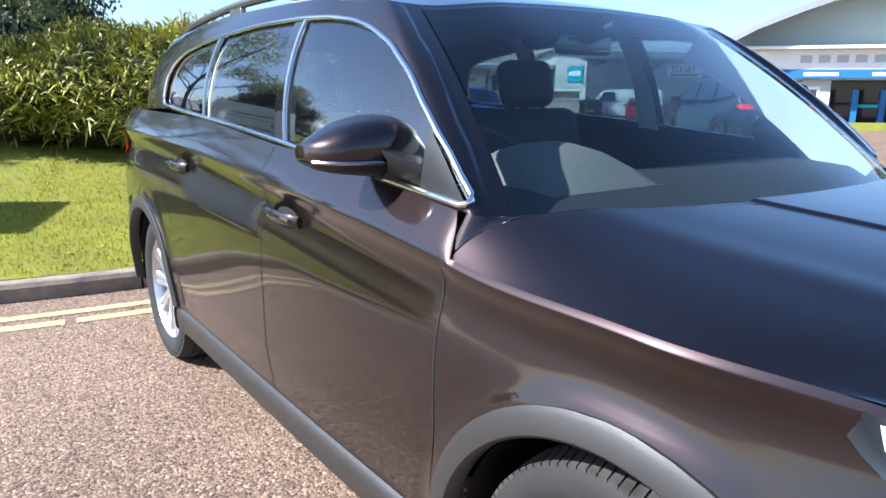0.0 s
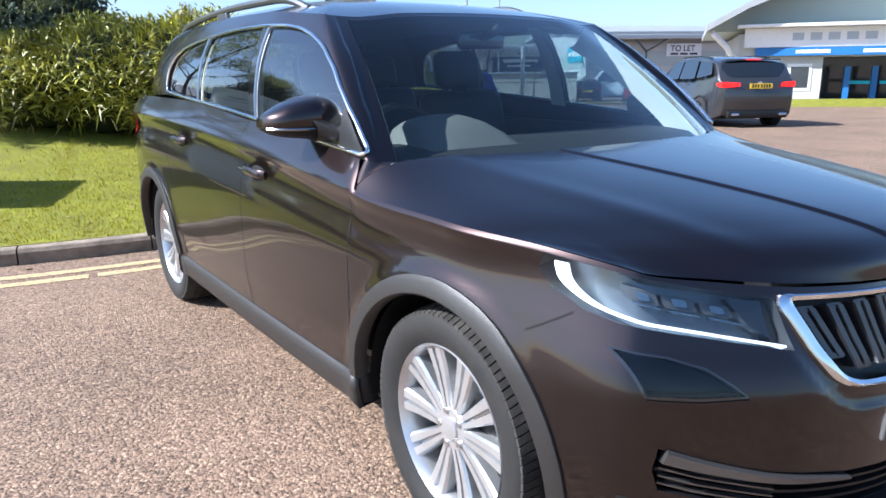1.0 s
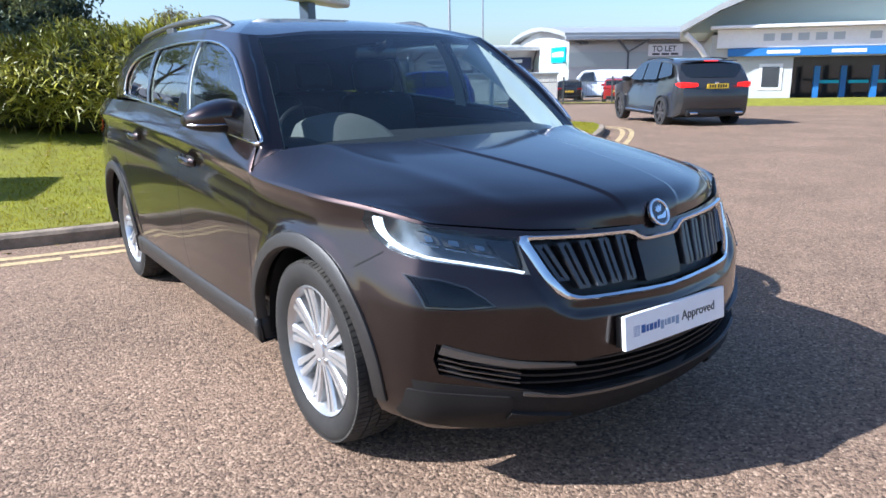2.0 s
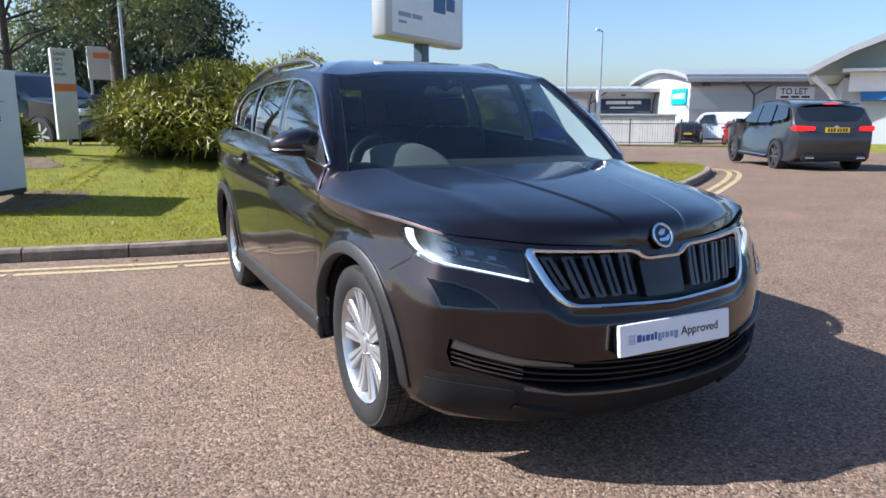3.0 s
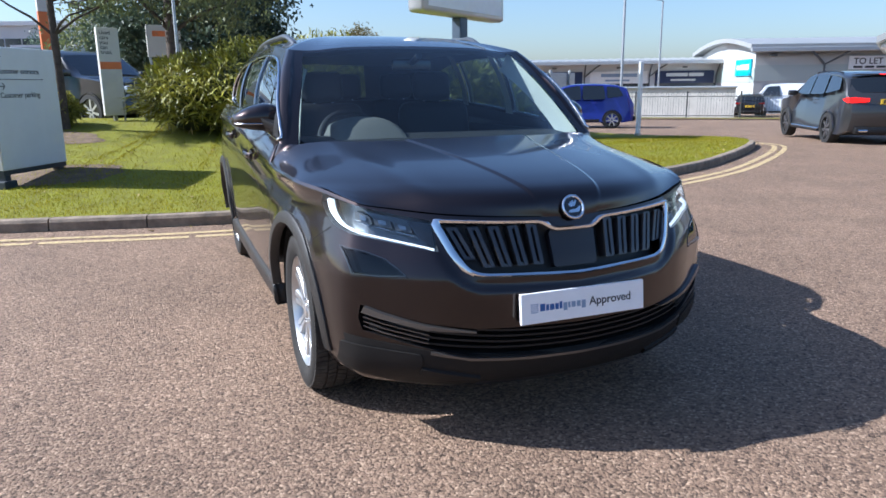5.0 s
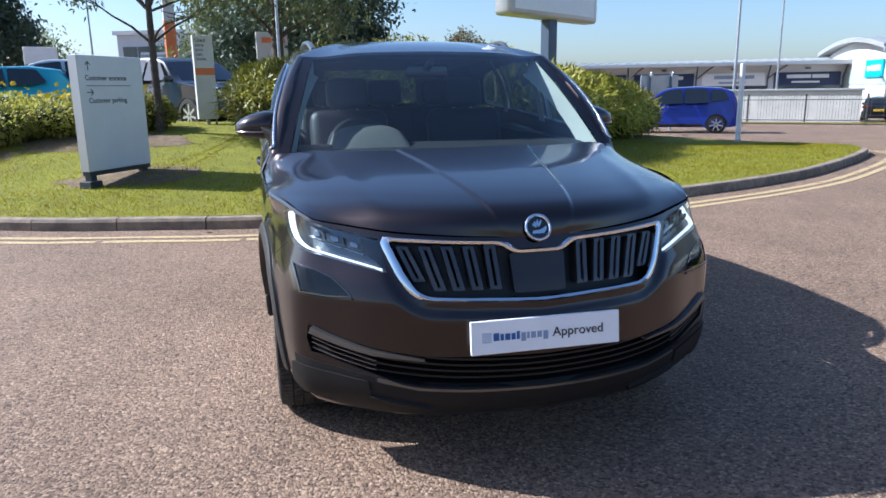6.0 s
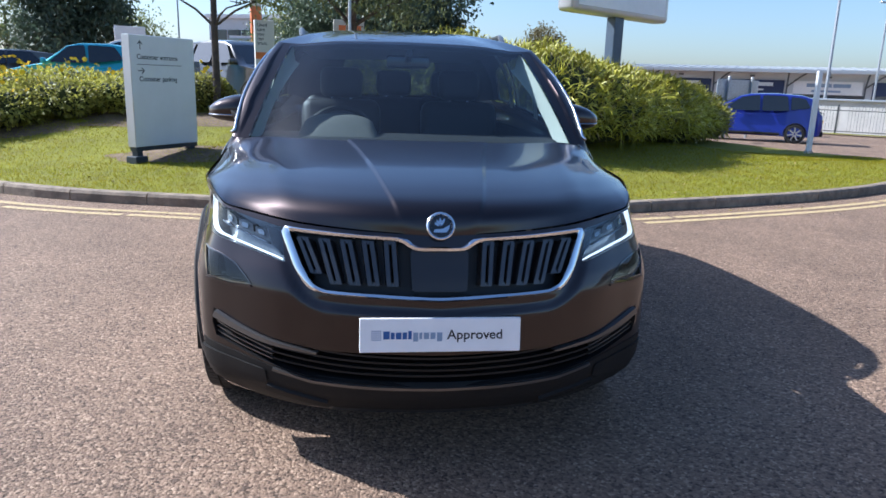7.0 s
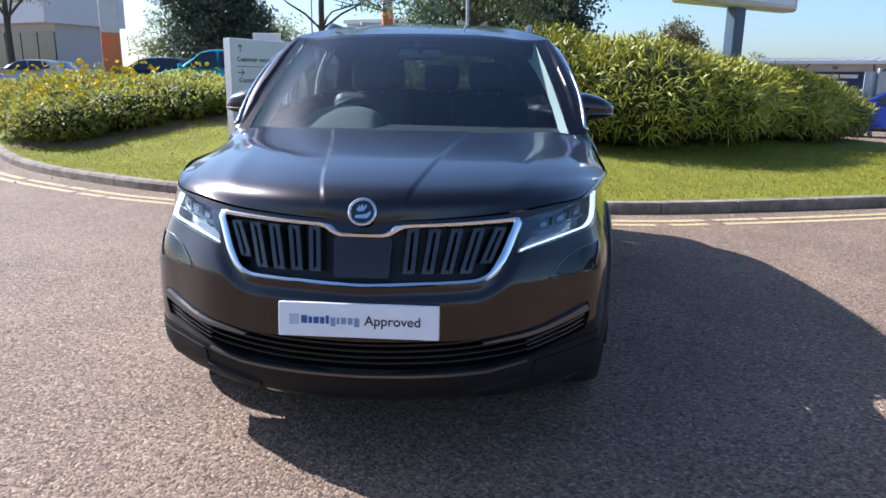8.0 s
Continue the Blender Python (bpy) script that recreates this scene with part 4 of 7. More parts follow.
# roof skin
roof_rows = []
for i in range(15):
    s = i / 14
    row = []
    for j in range(81):
        k = 10 * j / 80
        p = house(k, 1.0)
        c = Vector((0, 2.15, 0))
        q = Vector((p.x, p.y, 0)).lerp(c, s)
        z = p.z + (1.662 - p.z) * (1 - (1 - s) ** 2.6)
        row.append((q.x, q.y, z))
    roof_rows.append(row)
roof = mesh_object("roof", *mirrored(*loft(roof_rows)), M_PAINT, car)

# pillars and frames of the glasshouse in body colour
def frame_strip(name, k0, k1, w0, w1, mat=M_PAINT, off=0.0, nk=6, nw=10, label="", whole=False):
    v, f = house_patch(k0, k1, w0, w1, off, 1, nk, nw)
    if whole:
        return mesh_object(name, *mirrored(v, f), mat, car, label)
    mesh_object(name, v, f, mat, car, label)
    mesh_object(name, [(-p[0], p[1], p[2]) for p in v], [q[::-1] for q in f], mat, car, label)


def K_A(w):
    return 2.36 - .12 * w


# the side sheet from windscreen to tailgate, with one opening for the side windows
HOUSE_V, HOUSE_F = house_patch(2.2, 9.2, -.25, 1, 0, 1, 150, 26)
HOUSE = BVHTree.FromPolygons([Vector(v) for v in HOUSE_V], HOUSE_F)


def house_point(y, z, sign=1, off=0.0):
    """The place on the side of the glasshouse at (y, z)."""
    p, n, _, _ = HOUSE.ray_cast(Vector((3, y, z)), Vector((-1, 0, 0)))
    if p is None:
        p, n, _, _ = HOUSE.find_nearest(Vector((.8, y, z)))
    if n.x < 0:
        n = -n
    p = p + n * off
    return Vector((p.x * sign, p.y, p.z))


# outline of the side windows, in (y, z)
LIGHTS = [(.385, 1.080), (.85, 1.117), (1.30, 1.151), (1.70, 1.178), (2.05, 1.197), (2.37, 1.213), (2.635, 1.232), (2.615, 1.345), (2.55, 1.410), (2.45, 1.446), (2.25, 1.473), (2.05, 1.490),
          (1.70, 1.508), (1.36, 1.508), (1.18, 1.499), (1.05, 1.482), (.94, 1.456), (.82, 1.412), (.69, 1.338), (.595, 1.263), (.48, 1.170)]
LIGHTS = rounded(LIGHTS, .03, 3)


def clipped(poly, a, b):
    """The part of a 2D outline on the left hand of the line from a to b."""
    side = lambda p: (b[0] - a[0]) * (p[1] - a[1]) - (b[1] - a[1]) * (p[0] - a[0])
    out = []
    for p, q in zip(poly, poly[1:] + poly[:1]):
        u, w = side(p), side(q)
        if u >= 0:
            out.append(p)
        if u * w < 0:
            k = u / (u - w)
            out.append((p[0] + (q[0] - p[0]) * k, p[1] + (q[1] - p[1]) * k))
    return out


def cut_side(bm, poly):
    """Cut an outline, given in (y, z), clean out of a sheet."""
    n = len(poly)
    for i in range(n):
        p, q = Vector(poly[i]), Vector(poly[(i + 1) % n])
        lo_y, hi_y, lo_z, hi_z = min(p.x, q.x) - .004, max(p.x, q.x) + .004, min(p.y, q.y) - .004, max(p.y, q.y) + .004
        fs = [f for f in bm.faces if max(v.co.y for v in f.verts) > lo_y and min(v.co.y for v in f.verts) < hi_y and max(v.co.z for v in f.verts) > lo_z and min(v.co.z for v in f.verts) < hi_z]
        g = set(fs) | {e for f in fs for e in f.edges} | {v for f in fs for v in f.verts}
        d = q - p
        bmesh.ops.bisect_plane(bm, geom=list(g), dist=1e-5, plane_co=(0, p.x, p.y), plane_no=(0, -d.y, d.x))
    gone = []
    for f in bm.faces:
        c = f.calc_center_median()
        if inside(np.array([c.y]), np.array([c.z]), poly)[0]:
            gone.append(f)
    bmesh.ops.delete(bm, geom=gone, context="FACES")


for sg in (1, -1):
    bm = bmesh.new()
    v, f = house_patch(K_A, 9.2, lambda t: -.012 if t < .12 else -.03, 1, 0, 1, 150, 26)
    vs = [bm.verts.new(p) for p in v]
    for q in f:
        bm.faces.new([vs[i] for i in q])
    cut_side(bm, LIGHTS)
    if sg < 0:
        for q in bm.verts:
            q.co.x = -q.co.x
        bmesh.ops.reverse_faces(bm, faces=bm.faces[:])
    part("side_frame", bm, M_PAINT, car, "", True, 60)
    for a, b, w, strip in (((1.300, 1.10), (1.372, 1.55), .040, -.030), ((2.030, 1.10), (2.045, 1.55), .034, .012)):
        bar = clipped(clipped(LIGHTS, (b[0] - w, b[1]), (a[0] - w, a[1])), (a[0] + w, a[1]), (b[0] + w, b[1]))
        part("door_pillar", patch(bar, lambda y, z, off, g=sg: house_point(y, z, g, off), .003, .06), M_PIANO, car, "", True)
        pts = [(a[0] + (b[0] - a[0]) * k + strip, a[1] + (b[1] - a[1]) * k) for k in np.linspace(.11 if a[0] < 2 else .22, .89 if a[0] < 2 else .85, 16)]
        part("pillar_strip", ribbon(pts, lambda y, z, off, g=sg: house_point(y, z, g, off), .007, .007, sink=.002), M_SATIN, car, "bright metal strip on the door pillar", True)
frame_strip("roof_header", 0, K_A, .965, 1, nk=12, nw=2, whole=True)
frame_strip("tailgate", 9.2, 10, -.05, .22, nk=8, nw=3, whole=True)
# the corner between bonnet, pillar foot and door
for sg in (1, -1):
    rows = []
    for i in range(17):
        u = i / 16
        a = Vector(bonnet_rows[-1][88 + int(round(24 * u))])
        a.y += .016 * u ** 6
        b = house(2.22 + .80 * u, -.015, .001)
        rows.append([((a.x + (b.x - a.x) * j / 6) * sg, a.y + (b.y - a.y) * j / 6, a.z + (b.z - a.z) * j / 6 + .001) for j in range(7)])
    mesh_object("wing_corner", *loft(rows), M_PAINT, car)
windscreen = mesh_object("windscreen", *outward(*mirrored(*house_patch(0, K_A, -.05, .965, .004, 1, 24, 16))), M_WINDSCREEN, car)
rear_window = mesh_object("rear_window", *outward(*mirrored(*house_patch(9.2, 10, .22, 1, .0, 1, 10, 8))), M_PRIVACY, car)
for sg in (1, -1):
    def HP(y, z, off, g=sg):
        return house_point(y, z, g, off)
    ahead = clipped(LIGHTS, (1.26, 1.1), (1.332, 1.55))
    behind = clipped(LIGHTS, (2.079, 1.55), (2.064, 1.1))
    middle = clipped(clipped(LIGHTS, (1.412, 1.55), (1.34, 1.1)), (1.996, 1.1), (2.011, 1.55))
    part("front_window", patch(ahead, HP, -.004, .06), M_SIDEGLASS, car, "", True)
    part("rear_door_window", patch(middle, HP, -.004, .06), M_PRIVACY, car, "", True)
    part("quarter_window", patch(behind, HP, -.004, .06), M_PRIVACY, car, "", True)
for o in car.children:
    if o.name.split(".")[0] in ("windscreen", "rear_window", "front_window", "rear_door_window", "quarter_window"):
        o.visible_shadow = False


# ---- wheels ----
def wheel_at(y, sign):
    """A tyre with an alloy wheel of ten split spokes, at the hub place."""
    hub = empty("wheel")
    hub.parent = car
    hub.matrix_basis = pose(.772 * sign, y, AXLE_R, 0, 0, 0 if sign > 0 else 180)
    bm = bmesh.new()
    w = .1175
    prof = [(-w * .86, .250), (-w, .272), (-w * 1.03, .298), (-w * 1.02, .316), (-w * .97, .331), (-w * .955, .333), (-w * .93, .339), (-w * .60, .346)]
    prof = prof + [(-p, r) for p, r in prof[::-1]]
    rings = []
    NA = 120
    for p, r in prof:
        ring = []
        for j in range(NA):
            t = 2 * math.pi * j / NA
            ring.append(bm.verts.new((p, r * math.cos(t), r * math.sin(t))))
        rings.append(ring)
    for A, B in zip(rings, rings[1:]):
        for j in range(NA):
            bm.faces.new((A[j], A[(j + 1) % NA], B[(j + 1) % NA], B[j]))
    part("tyre", bm, M_RUBBER, hub, "black rubber tyre", True, 30)
    # tread: five ribs cut across into blocks
    bm = bmesh.new()
    for p0, p1, r0, r1, nb in ((-.96, -.56, .340, .3525, 92), (-.50, -.22, .3535, .355, 80), (-.16, .16, .355, .355, 80), (.22, .50, .355, .3535, 80), (.56, .96, .3525, .340, 92)):
        for j in range(nb):
            a0, a1 = 2 * math.pi * j / nb, 2 * math.pi * (j + .80) / nb
            sk = .035 * (1 if p0 < 0 else -1)
            c = []
            for p, r, k in ((p0, r0, 0), (p1, r1, sk)):
                for a in (a0 + k, a1 + k):
                    for d in (0, .012):
                        c.append(bm.verts.new((p * w, (r - d) * math.cos(a), (r - d) * math.sin(a))))
            for f in ((0, 2, 6, 4), (0, 1, 3, 2), (4, 6, 7, 5), (0, 4, 5, 1), (2, 3, 7, 6)):
                bm.faces.new([c[i] for i in f])
    part("tread", bm, M_TREAD, hub, "dusty tread blocks")
    bm = bmesh.new()
    bm_lathe(bm, [(-.10, .238), (.06, .225), (.085, .232), (.104, .246), (.096, .250), (.085, .243)], 72)
    part("rim", bm, M_ALLOY, hub, "", True)
    bm = bmesh.new()
    bm_lathe(bm, [(-.02, 0.001), (-.02, .155), (.005, .155), (.005, .05)], 40)
    part("brake_disc", bm, M_SATIN, hub, "grey steel brake disc", True)
    bm = bmesh.new()
    bm_box(bm, -.03, .045, .07, .17, -.08, .08, .015, 2)
    part("brake_caliper", bm, M_BLACK, hub, "dark brake caliper", True)
    # spokes: ten broad ones, each with a groove down its middle
    for k in range(10):
        bm = bmesh.new()
        a = 2 * math.pi * k / 10
        secs = []
        d = Vector((0, math.cos(a), math.sin(a)))
        e = Vector((0, -math.sin(a), math.cos(a)))
        for t in (0, .2, .4, .6, .8, 1):
            c = d * (.042 + (.238 - .042) * t)
            hw = .017 + .023 * t
            gap = .002 + .006 * t
            x = .082 - .010 * math.sin(t * math.pi * .7) + .016 * t
            secs.append([Vector((x - .040, 0, 0)) + c - e * hw, Vector((x - .008, 0, 0)) + c - e * hw, Vector((x, 0, 0)) + c - e * hw * .80, Vector((x, 0, 0)) + c - e * gap, Vector((x - .016 - .010 * t, 0, 0)) + c - e * gap * .5,
                         Vector((x - .016 - .010 * t, 0, 0)) + c + e * gap * .5, Vector((x, 0, 0)) + c + e * gap, Vector((x, 0, 0)) + c + e * hw * .80, Vector((x - .008, 0, 0)) + c + e * hw, Vector((x - .040, 0, 0)) + c + e * hw])
        vs = [[bm.verts.new(p) for p in s] for s in secs]
        for A, B in zip(vs, vs[1:]):
            for j in range(len(A) - 1):
                bm.faces.new((A[j], A[j + 1], B[j + 1], B[j]))
            bm.faces.new((A[-1], A[0], B[0], B[-1]))
        part("spoke", bm, M_ALLOY, hub, "", True, 30)
    bm = bmesh.new()
    bm_lathe(bm, [(.03, .070), (.074, .068), (.082, .060), (.084, .036), (.090, .033), (.092, .02), (.092, .001)], 36)
    part("hub_cap", bm, M_ALLOY, hub, "", True)
    for k in range(5):
        a = 2 * math.pi * (k + .5) / 5
        bm = bmesh.new()
        bm_lathe(bm, [(.078, .009), (.090, .009), (.090, .001)], 8)
        ob = part("wheel_bolt", bm, M_SATIN, hub)
        ob.matrix_basis = pose(0, .052 * math.cos(a), .052 * math.sin(a))
    return hub


for yc in WHEEL_Y:
    for sg in (1, -1):
        wheel_at(yc, sg)
        # dark liner of the wheel arch
        bm = bmesh.new()
        prev = None
        for i in range(33):
            a = math.radians(-6 + 192 * i / 32)
            ring = [bm.verts.new((sg * x, yc + rr * math.cos(a), AXLE_R + rr * math.sin(a))) for x, rr in ((.50, .402), (.80, .405), (.885, .402))]
            if prev:
                for j in range(2):
                    bm.faces.new((prev[j], prev[j + 1], ring[j + 1], ring[j]))
            prev = ring
        bm.faces.new([bm.verts.new((sg * .50, yc + .402 * math.cos(math.radians(a)), AXLE_R + .402 * math.sin(math.radians(a)))) for a in range(-6, 187, 8)])
        part("arch_liner", bm, M_BLACK, car, "black plastic wheel arch liner", True)
        # plastic lip round the arch
        bm = bmesh.new()
        prev = None
        for i in range(49):
            a = math.radians((4 if yc < 1 else -4) + 180 * i / 48)
            ring = []
            for rr, off in ((.398, -.03), (.398, .006), (.404, .013), (.440, .012), (.452, .007), (.455, -.004)):
                y, z = yc + rr * math.cos(a), AXLE_R + rr * math.sin(a)
                ring.append(bm.verts.new(side_point(y, max(z, .290), sg, off)))
            if prev:
                for j in range(5):
                    bm.faces.new((prev[j], prev[j + 1], ring[j + 1], ring[j]))
            prev = ring
        part("arch_moulding", bm, M_ARCH, car, "dark grey plastic wheel arch moulding", True, 50)

# sills
for sg in (1, -1):
    rows = []
    for i in range(49):
        y = .388 + (2.385 - .388) * i / 48
        rows.append([side_point(y, z, sg, off) for z, off in ((.262, -.02), (.258, .014), (.285, .020), (.335, .016), (.368, .012), (.376, -.002))])
    for e, i in ((0, 0), (1, len(rows))):
        rows.insert(i, [Vector((p.x - sg * .09, p.y + (.02 if e == 0 else -.02), p.z)) for p in (rows[0] if e == 0 else rows[-1])])
    v, f = loft(rows)
    mesh_object("sill_moulding", v, f, M_ARCH, car, "dark grey plastic sill moulding")
# underside
part("underbody", box(-.62, .62, -.62, 3.5, .21, .5), M_BLACK, car, "black underbody")

# ---- nose: grille, lamps, intakes, plate ----
def inner(poly, d):
    """An outline shrunk towards its middle by about d."""
    c = Vector((sum(p[0] for p in poly) / len(poly), sum(p[1] for p in poly) / len(poly)))
    return [tuple(Vector(p) + (c - Vector(p)).normalized() * d) for p in poly]


grille = empty("grille", label="black grille of upright double ribs in a chrome frame")
grille.parent = car
part("grille_back", patch(GRILLE, nose_point, -.05, .04), M_BLACK, grille, "", True)
_loop = dense(rounded(GRILLE, .024, 4), .02, True)


bm = bmesh.new()
_rings = []
_n = len(_loop)
for i, p in enumerate(_loop):
    a, b = Vector(_loop[i - 1]), Vector(_loop[(i + 1) % _n])
    d = (b - a).normalized()
    no = Vector((-d.y, d.x))
    c = Vector((0, .76)) - Vector(p)
    if no.dot(c) < 0:
        no = -no
    upright = abs(d.y) ** 1.5
    wo, wi = .0075 + .018 * upright, .009
    q = Vector(p)
    _rings.append([bm.verts.new(nose_point(*(q + no * s), h)) for s, h in ((-wo, -.006), (-wo * .85, .007), (-wo * .2, .012), (wi * .7, .008), (wi, -.01), (wi * 1.1, -.05))])
for i in range(_n):
    A, B = _rings[i], _rings[(i + 1) % _n]
    for j in range(5):
        bm.faces.new((A[j], A[j + 1], B[j + 1], B[j]))
part("chrome_frame", bm, M_CHROME, grille, "polished chrome surround", True, 50)
# double ribs, leaning with the side of the grille
for sg in (1, -1):
    for k in range(5):
        xt, xb = .165 + .072 * k, .155 + .062 * k
        if k == 4:
            xb += .004
        for d in (-.0125, .0125):
            bm = bmesh.new()
            prev = None
            for i in range(9):
                t = i / 8
                z = .830 - (.830 - (.698 if k < 4 else .728)) * t
                x = (xt + (xb - xt) * t + d) * sg
                ring = [bm.verts.new(nose_point(x + e, z, h)) for e, h in ((-.0115, -.045), (-.0115, -.016), (-.007, -.006), (.007, -.006), (.0115, -.016), (.0115, -.045))]
                if prev:
                    for j in range(5):
                        bm.faces.new((prev[j], prev[j + 1], ring[j + 1], ring[j]))
                else:
                    bm.faces.new(ring)
                prev = ring
            part("rib", bm, M_RIB, grille, "", True, 40)
        for z in (.829, .700 if k < 4 else .73):
            bm = bmesh.new()
            x = (xt if z > .8 else xb) * sg
            bm.faces.new([bm.verts.new(nose_point(x + e, z + f, -.010)) for e, f in ((-.019, -.006), (.019, -.006), (.019, .006), (-.019, .006))])
            part("rib_end", bm, M_RIB, grille, "", False)
part("radar_panel", patch(rounded([(-.098, .808), (.098, .808), (.092, .680), (-.092, .680)], .012, 3), nose_point, -.012, .03, .03), M_RADAR, grille, "smooth dark sensor cover", True)

# badge: a chrome ring with a plain chrome wing shape on a dark disc
badge = empty("badge", label="round chrome badge on the bonnet")
badge.parent = car
_bn = Vector((0, -.90, .43)).normalized()
badge.matrix_basis = Matrix.Translation((0, -.848, .888)) @ _bn.to_track_quat("Z", "Y").to_matrix().to_4x4()
bm = bmesh.new()
bm_lathe(bm, [(-.006, .047), (.004, .047), (.007, .044), (.007, .040), (.003, .037)], 40, "z")
part("badge_ring", bm, M_CHROME, badge, "", True)
bm = bmesh.new()
bm_lathe(bm, [(-.006, .046), (.002, .038), (.002, .0005)], 32, "z")
part("badge_disc", bm, M_PIANO, badge, "", True)
bm = bmesh.new()
for k in range(4):
    # feathers fanned out from the shaft
    a0 = math.radians(62 + 26 * k)
    c, q = math.cos(a0), math.sin(a0)
    base, tip, w = .006, .034 - .003 * k, .0042
    bm_prism(bm, rounded([(c * base + q * w * .6 - .002, q * base - c * w * .6 - .004), (c * tip * .7 + q * w - .002, q * tip * .7 - c * w - .004), (c * tip - .002, q * tip - .004), (c * tip * .7 - q * w - .002, q * tip * .7 + c * w - .004), (c * base - q * w * .6 - .002, q * base + c * w * .6 - .004)], .002, 2), "z", .002, .0055)
bm_prism(bm, rounded([(-.024, -.022), (.018, -.022), (.027, -.010), (.030, .004), (.014, -.006), (.004, -.010), (-.020, -.012)], .003, 2), "z", .002, .0055)
part("badge_wing", bm, M_CHROME, badge, "", False)

# headlamps
for sg in (1, -1):
    P = [(x * sg, z) for x, z in HEADLAMP]
    lamp = empty("headlamp", label="clear headlamp with a lit white daytime strip")
    lamp.parent = car
    part("housing", patch(P, nose_point, -.075, .03), M_LAMP_SILVER, lamp, "grey lamp interior", True)
    bm = bmesh.new()
    loop = dense(P, .02, True)
    rings = [[bm.verts.new(nose_point(x, z, h)) for h in (-.001, -.076)] for x, z in loop]
    for i in range(len(rings)):
        A, B = rings[i], rings[(i + 1) % len(rings)]
        bm.faces.new((A[0], A[1], B[1], B[0]))
    part("bezel", bm, M_LAMP_GREY, lamp, "", True)
    o = [(.525, .850), (.60, .860), (.57, .80), (.515, .768)]
    part("inner_blind", patch([(a * sg, b) for a, b in rounded(o, .008, 3)], nose_point, -.03, .02, .03), M_PIANO, lamp, "dark inner end of the lamp", True, 50)
    strip = [(.520, .762), (.66, .790), (.765, .811), (.798, .826), (.812, .858), (.815, .905)]
    strip = [(x * sg, z) for x, z in rounded(strip, .02, 4, False)]
    part("daytime_strip", ribbon(dense(strip, .015), nose_point, lambda s: .0030 + .0022 * s * s, -.006, sink=.022), M_DRL, lamp, "lit white light strip", True)
    for x, z, r in ((.745, .862, .024), (.680, .850, .024), (.618, .836, .022)):
        o = [(x + a * r, z + b * r) for a, b in ((-1.25, -.75), (1.1, -.35), (1.25, .75), (-1.05, .40))]
        part("projector", patch([(a * sg, b) for a, b in rounded(o, .006, 3)], nose_point, -.040, .02, .03), M_LAMP_GREY, lamp, "grey lamp module", True, 50)
        o = [(x + a * r, z + b * r) for a, b in ((-.55, -.40), (.50, -.25), (.55, .40), (-.50, .22))]
        part("projector_eye", patch([(a * sg, b) for a, b in rounded(o, .004, 3)], nose_point, -.034, .02, .012), M_REFLECT, lamp, "bright lamp lens", True, 50)
    for x0, z0, x1, z1 in ((.585, .806, .640, .820), (.655, .822, .705, .834), (.72, .838, .765, .850)):
        part("crystal_bar", ribbon(dense([(x0 * sg, z0), (x1 * sg, z1)], .012), nose_point, .0028, -.020, sink=.04), M_REFLECT, lamp, "", True)
    lens = part("lens", patch(P, nose_point, .001, .025), M_LENS, lamp, "clear plastic lens", True)
    lens.visible_shadow = False

    P = [(x * sg, z) for x, z in FOGLAMP]
    fog = empty("fog_lamp", label="small dark fog lamp under the headlamp")
    fog.parent = car
    part("housing", patch(P, nose_point, -.045, .03), M_PIANO, fog, "", True)
    bm = bmesh.new()
    rings = [[bm.verts.new(nose_point(x, z, h)) for h in (-.001, -.046)] for x, z in dense(P, .02, True)]
    for i in range(len(rings)):
        A, B = rings[i], rings[(i + 1) % len(rings)]
        bm.faces.new((A[0], A[1], B[1], B[0]))
    part("bezel", bm, M_BLACK, fog, "", True)
    lens = part("lens", patch(P, nose_point, .0, .03), M_SMOKED, fog, "", True)
    lens.visible_shadow = False
    part("fog_frame", ribbon(dense(P, .02, True), nose_point, .0045, .003, True, sink=.008), M_PIANO, fog, "gloss black frame", True)
    for x, z in ((.690, .684), (.715, .682), (.742, .682)):
        part("fog_led", patch([(x * sg + .005 * math.cos(a), z + .005 * math.sin(a)) for a in np.linspace(0, 2 * math.pi, 9)[:-1]], nose_point, -.016, .02, .01), M_REFLECT, fog, "small bright reflector", True)
    part("fog_lip", ribbon(dense([(.622 * sg, .661), (.70 * sg, .655), (.792 * sg, .659)], .02), nose_point, .004, .006, sink=.01), M_PAINT, fog, "", True)

# lower intake: dark grid, fins and bright lips
intake = empty("lower_intake", label="black lower air intake with horizontal fins")
intake.parent = car
part("intake_back", patch(INTAKE, nose_point, -.07, .05), M_BLACK, intake, "", True)
bm = bmesh.new()
rings = [[bm.verts.new(nose_point(x, z, h)) for h in (-.0, -.071)] for x, z in dense(INTAKE, .02, True)]
for i in range(len(rings)):
    A, B = rings[i], rings[(i + 1) % len(rings)]
    bm.faces.new((A[0], A[1], B[1], B[0]))
part("intake_edge", bm, M_BLACK, intake, "", True)


def _fin(z0, zk, x1, mat=M_BLACK, w=.006, proud=-.018):
    line = [(x, z0 + zk * (abs(x) / .8) ** 2.2) for x in np.linspace(-x1, x1, 45)]
    part("fin", ribbon(line, nose_point, w, proud, sink=.05), mat, intake, "", True)


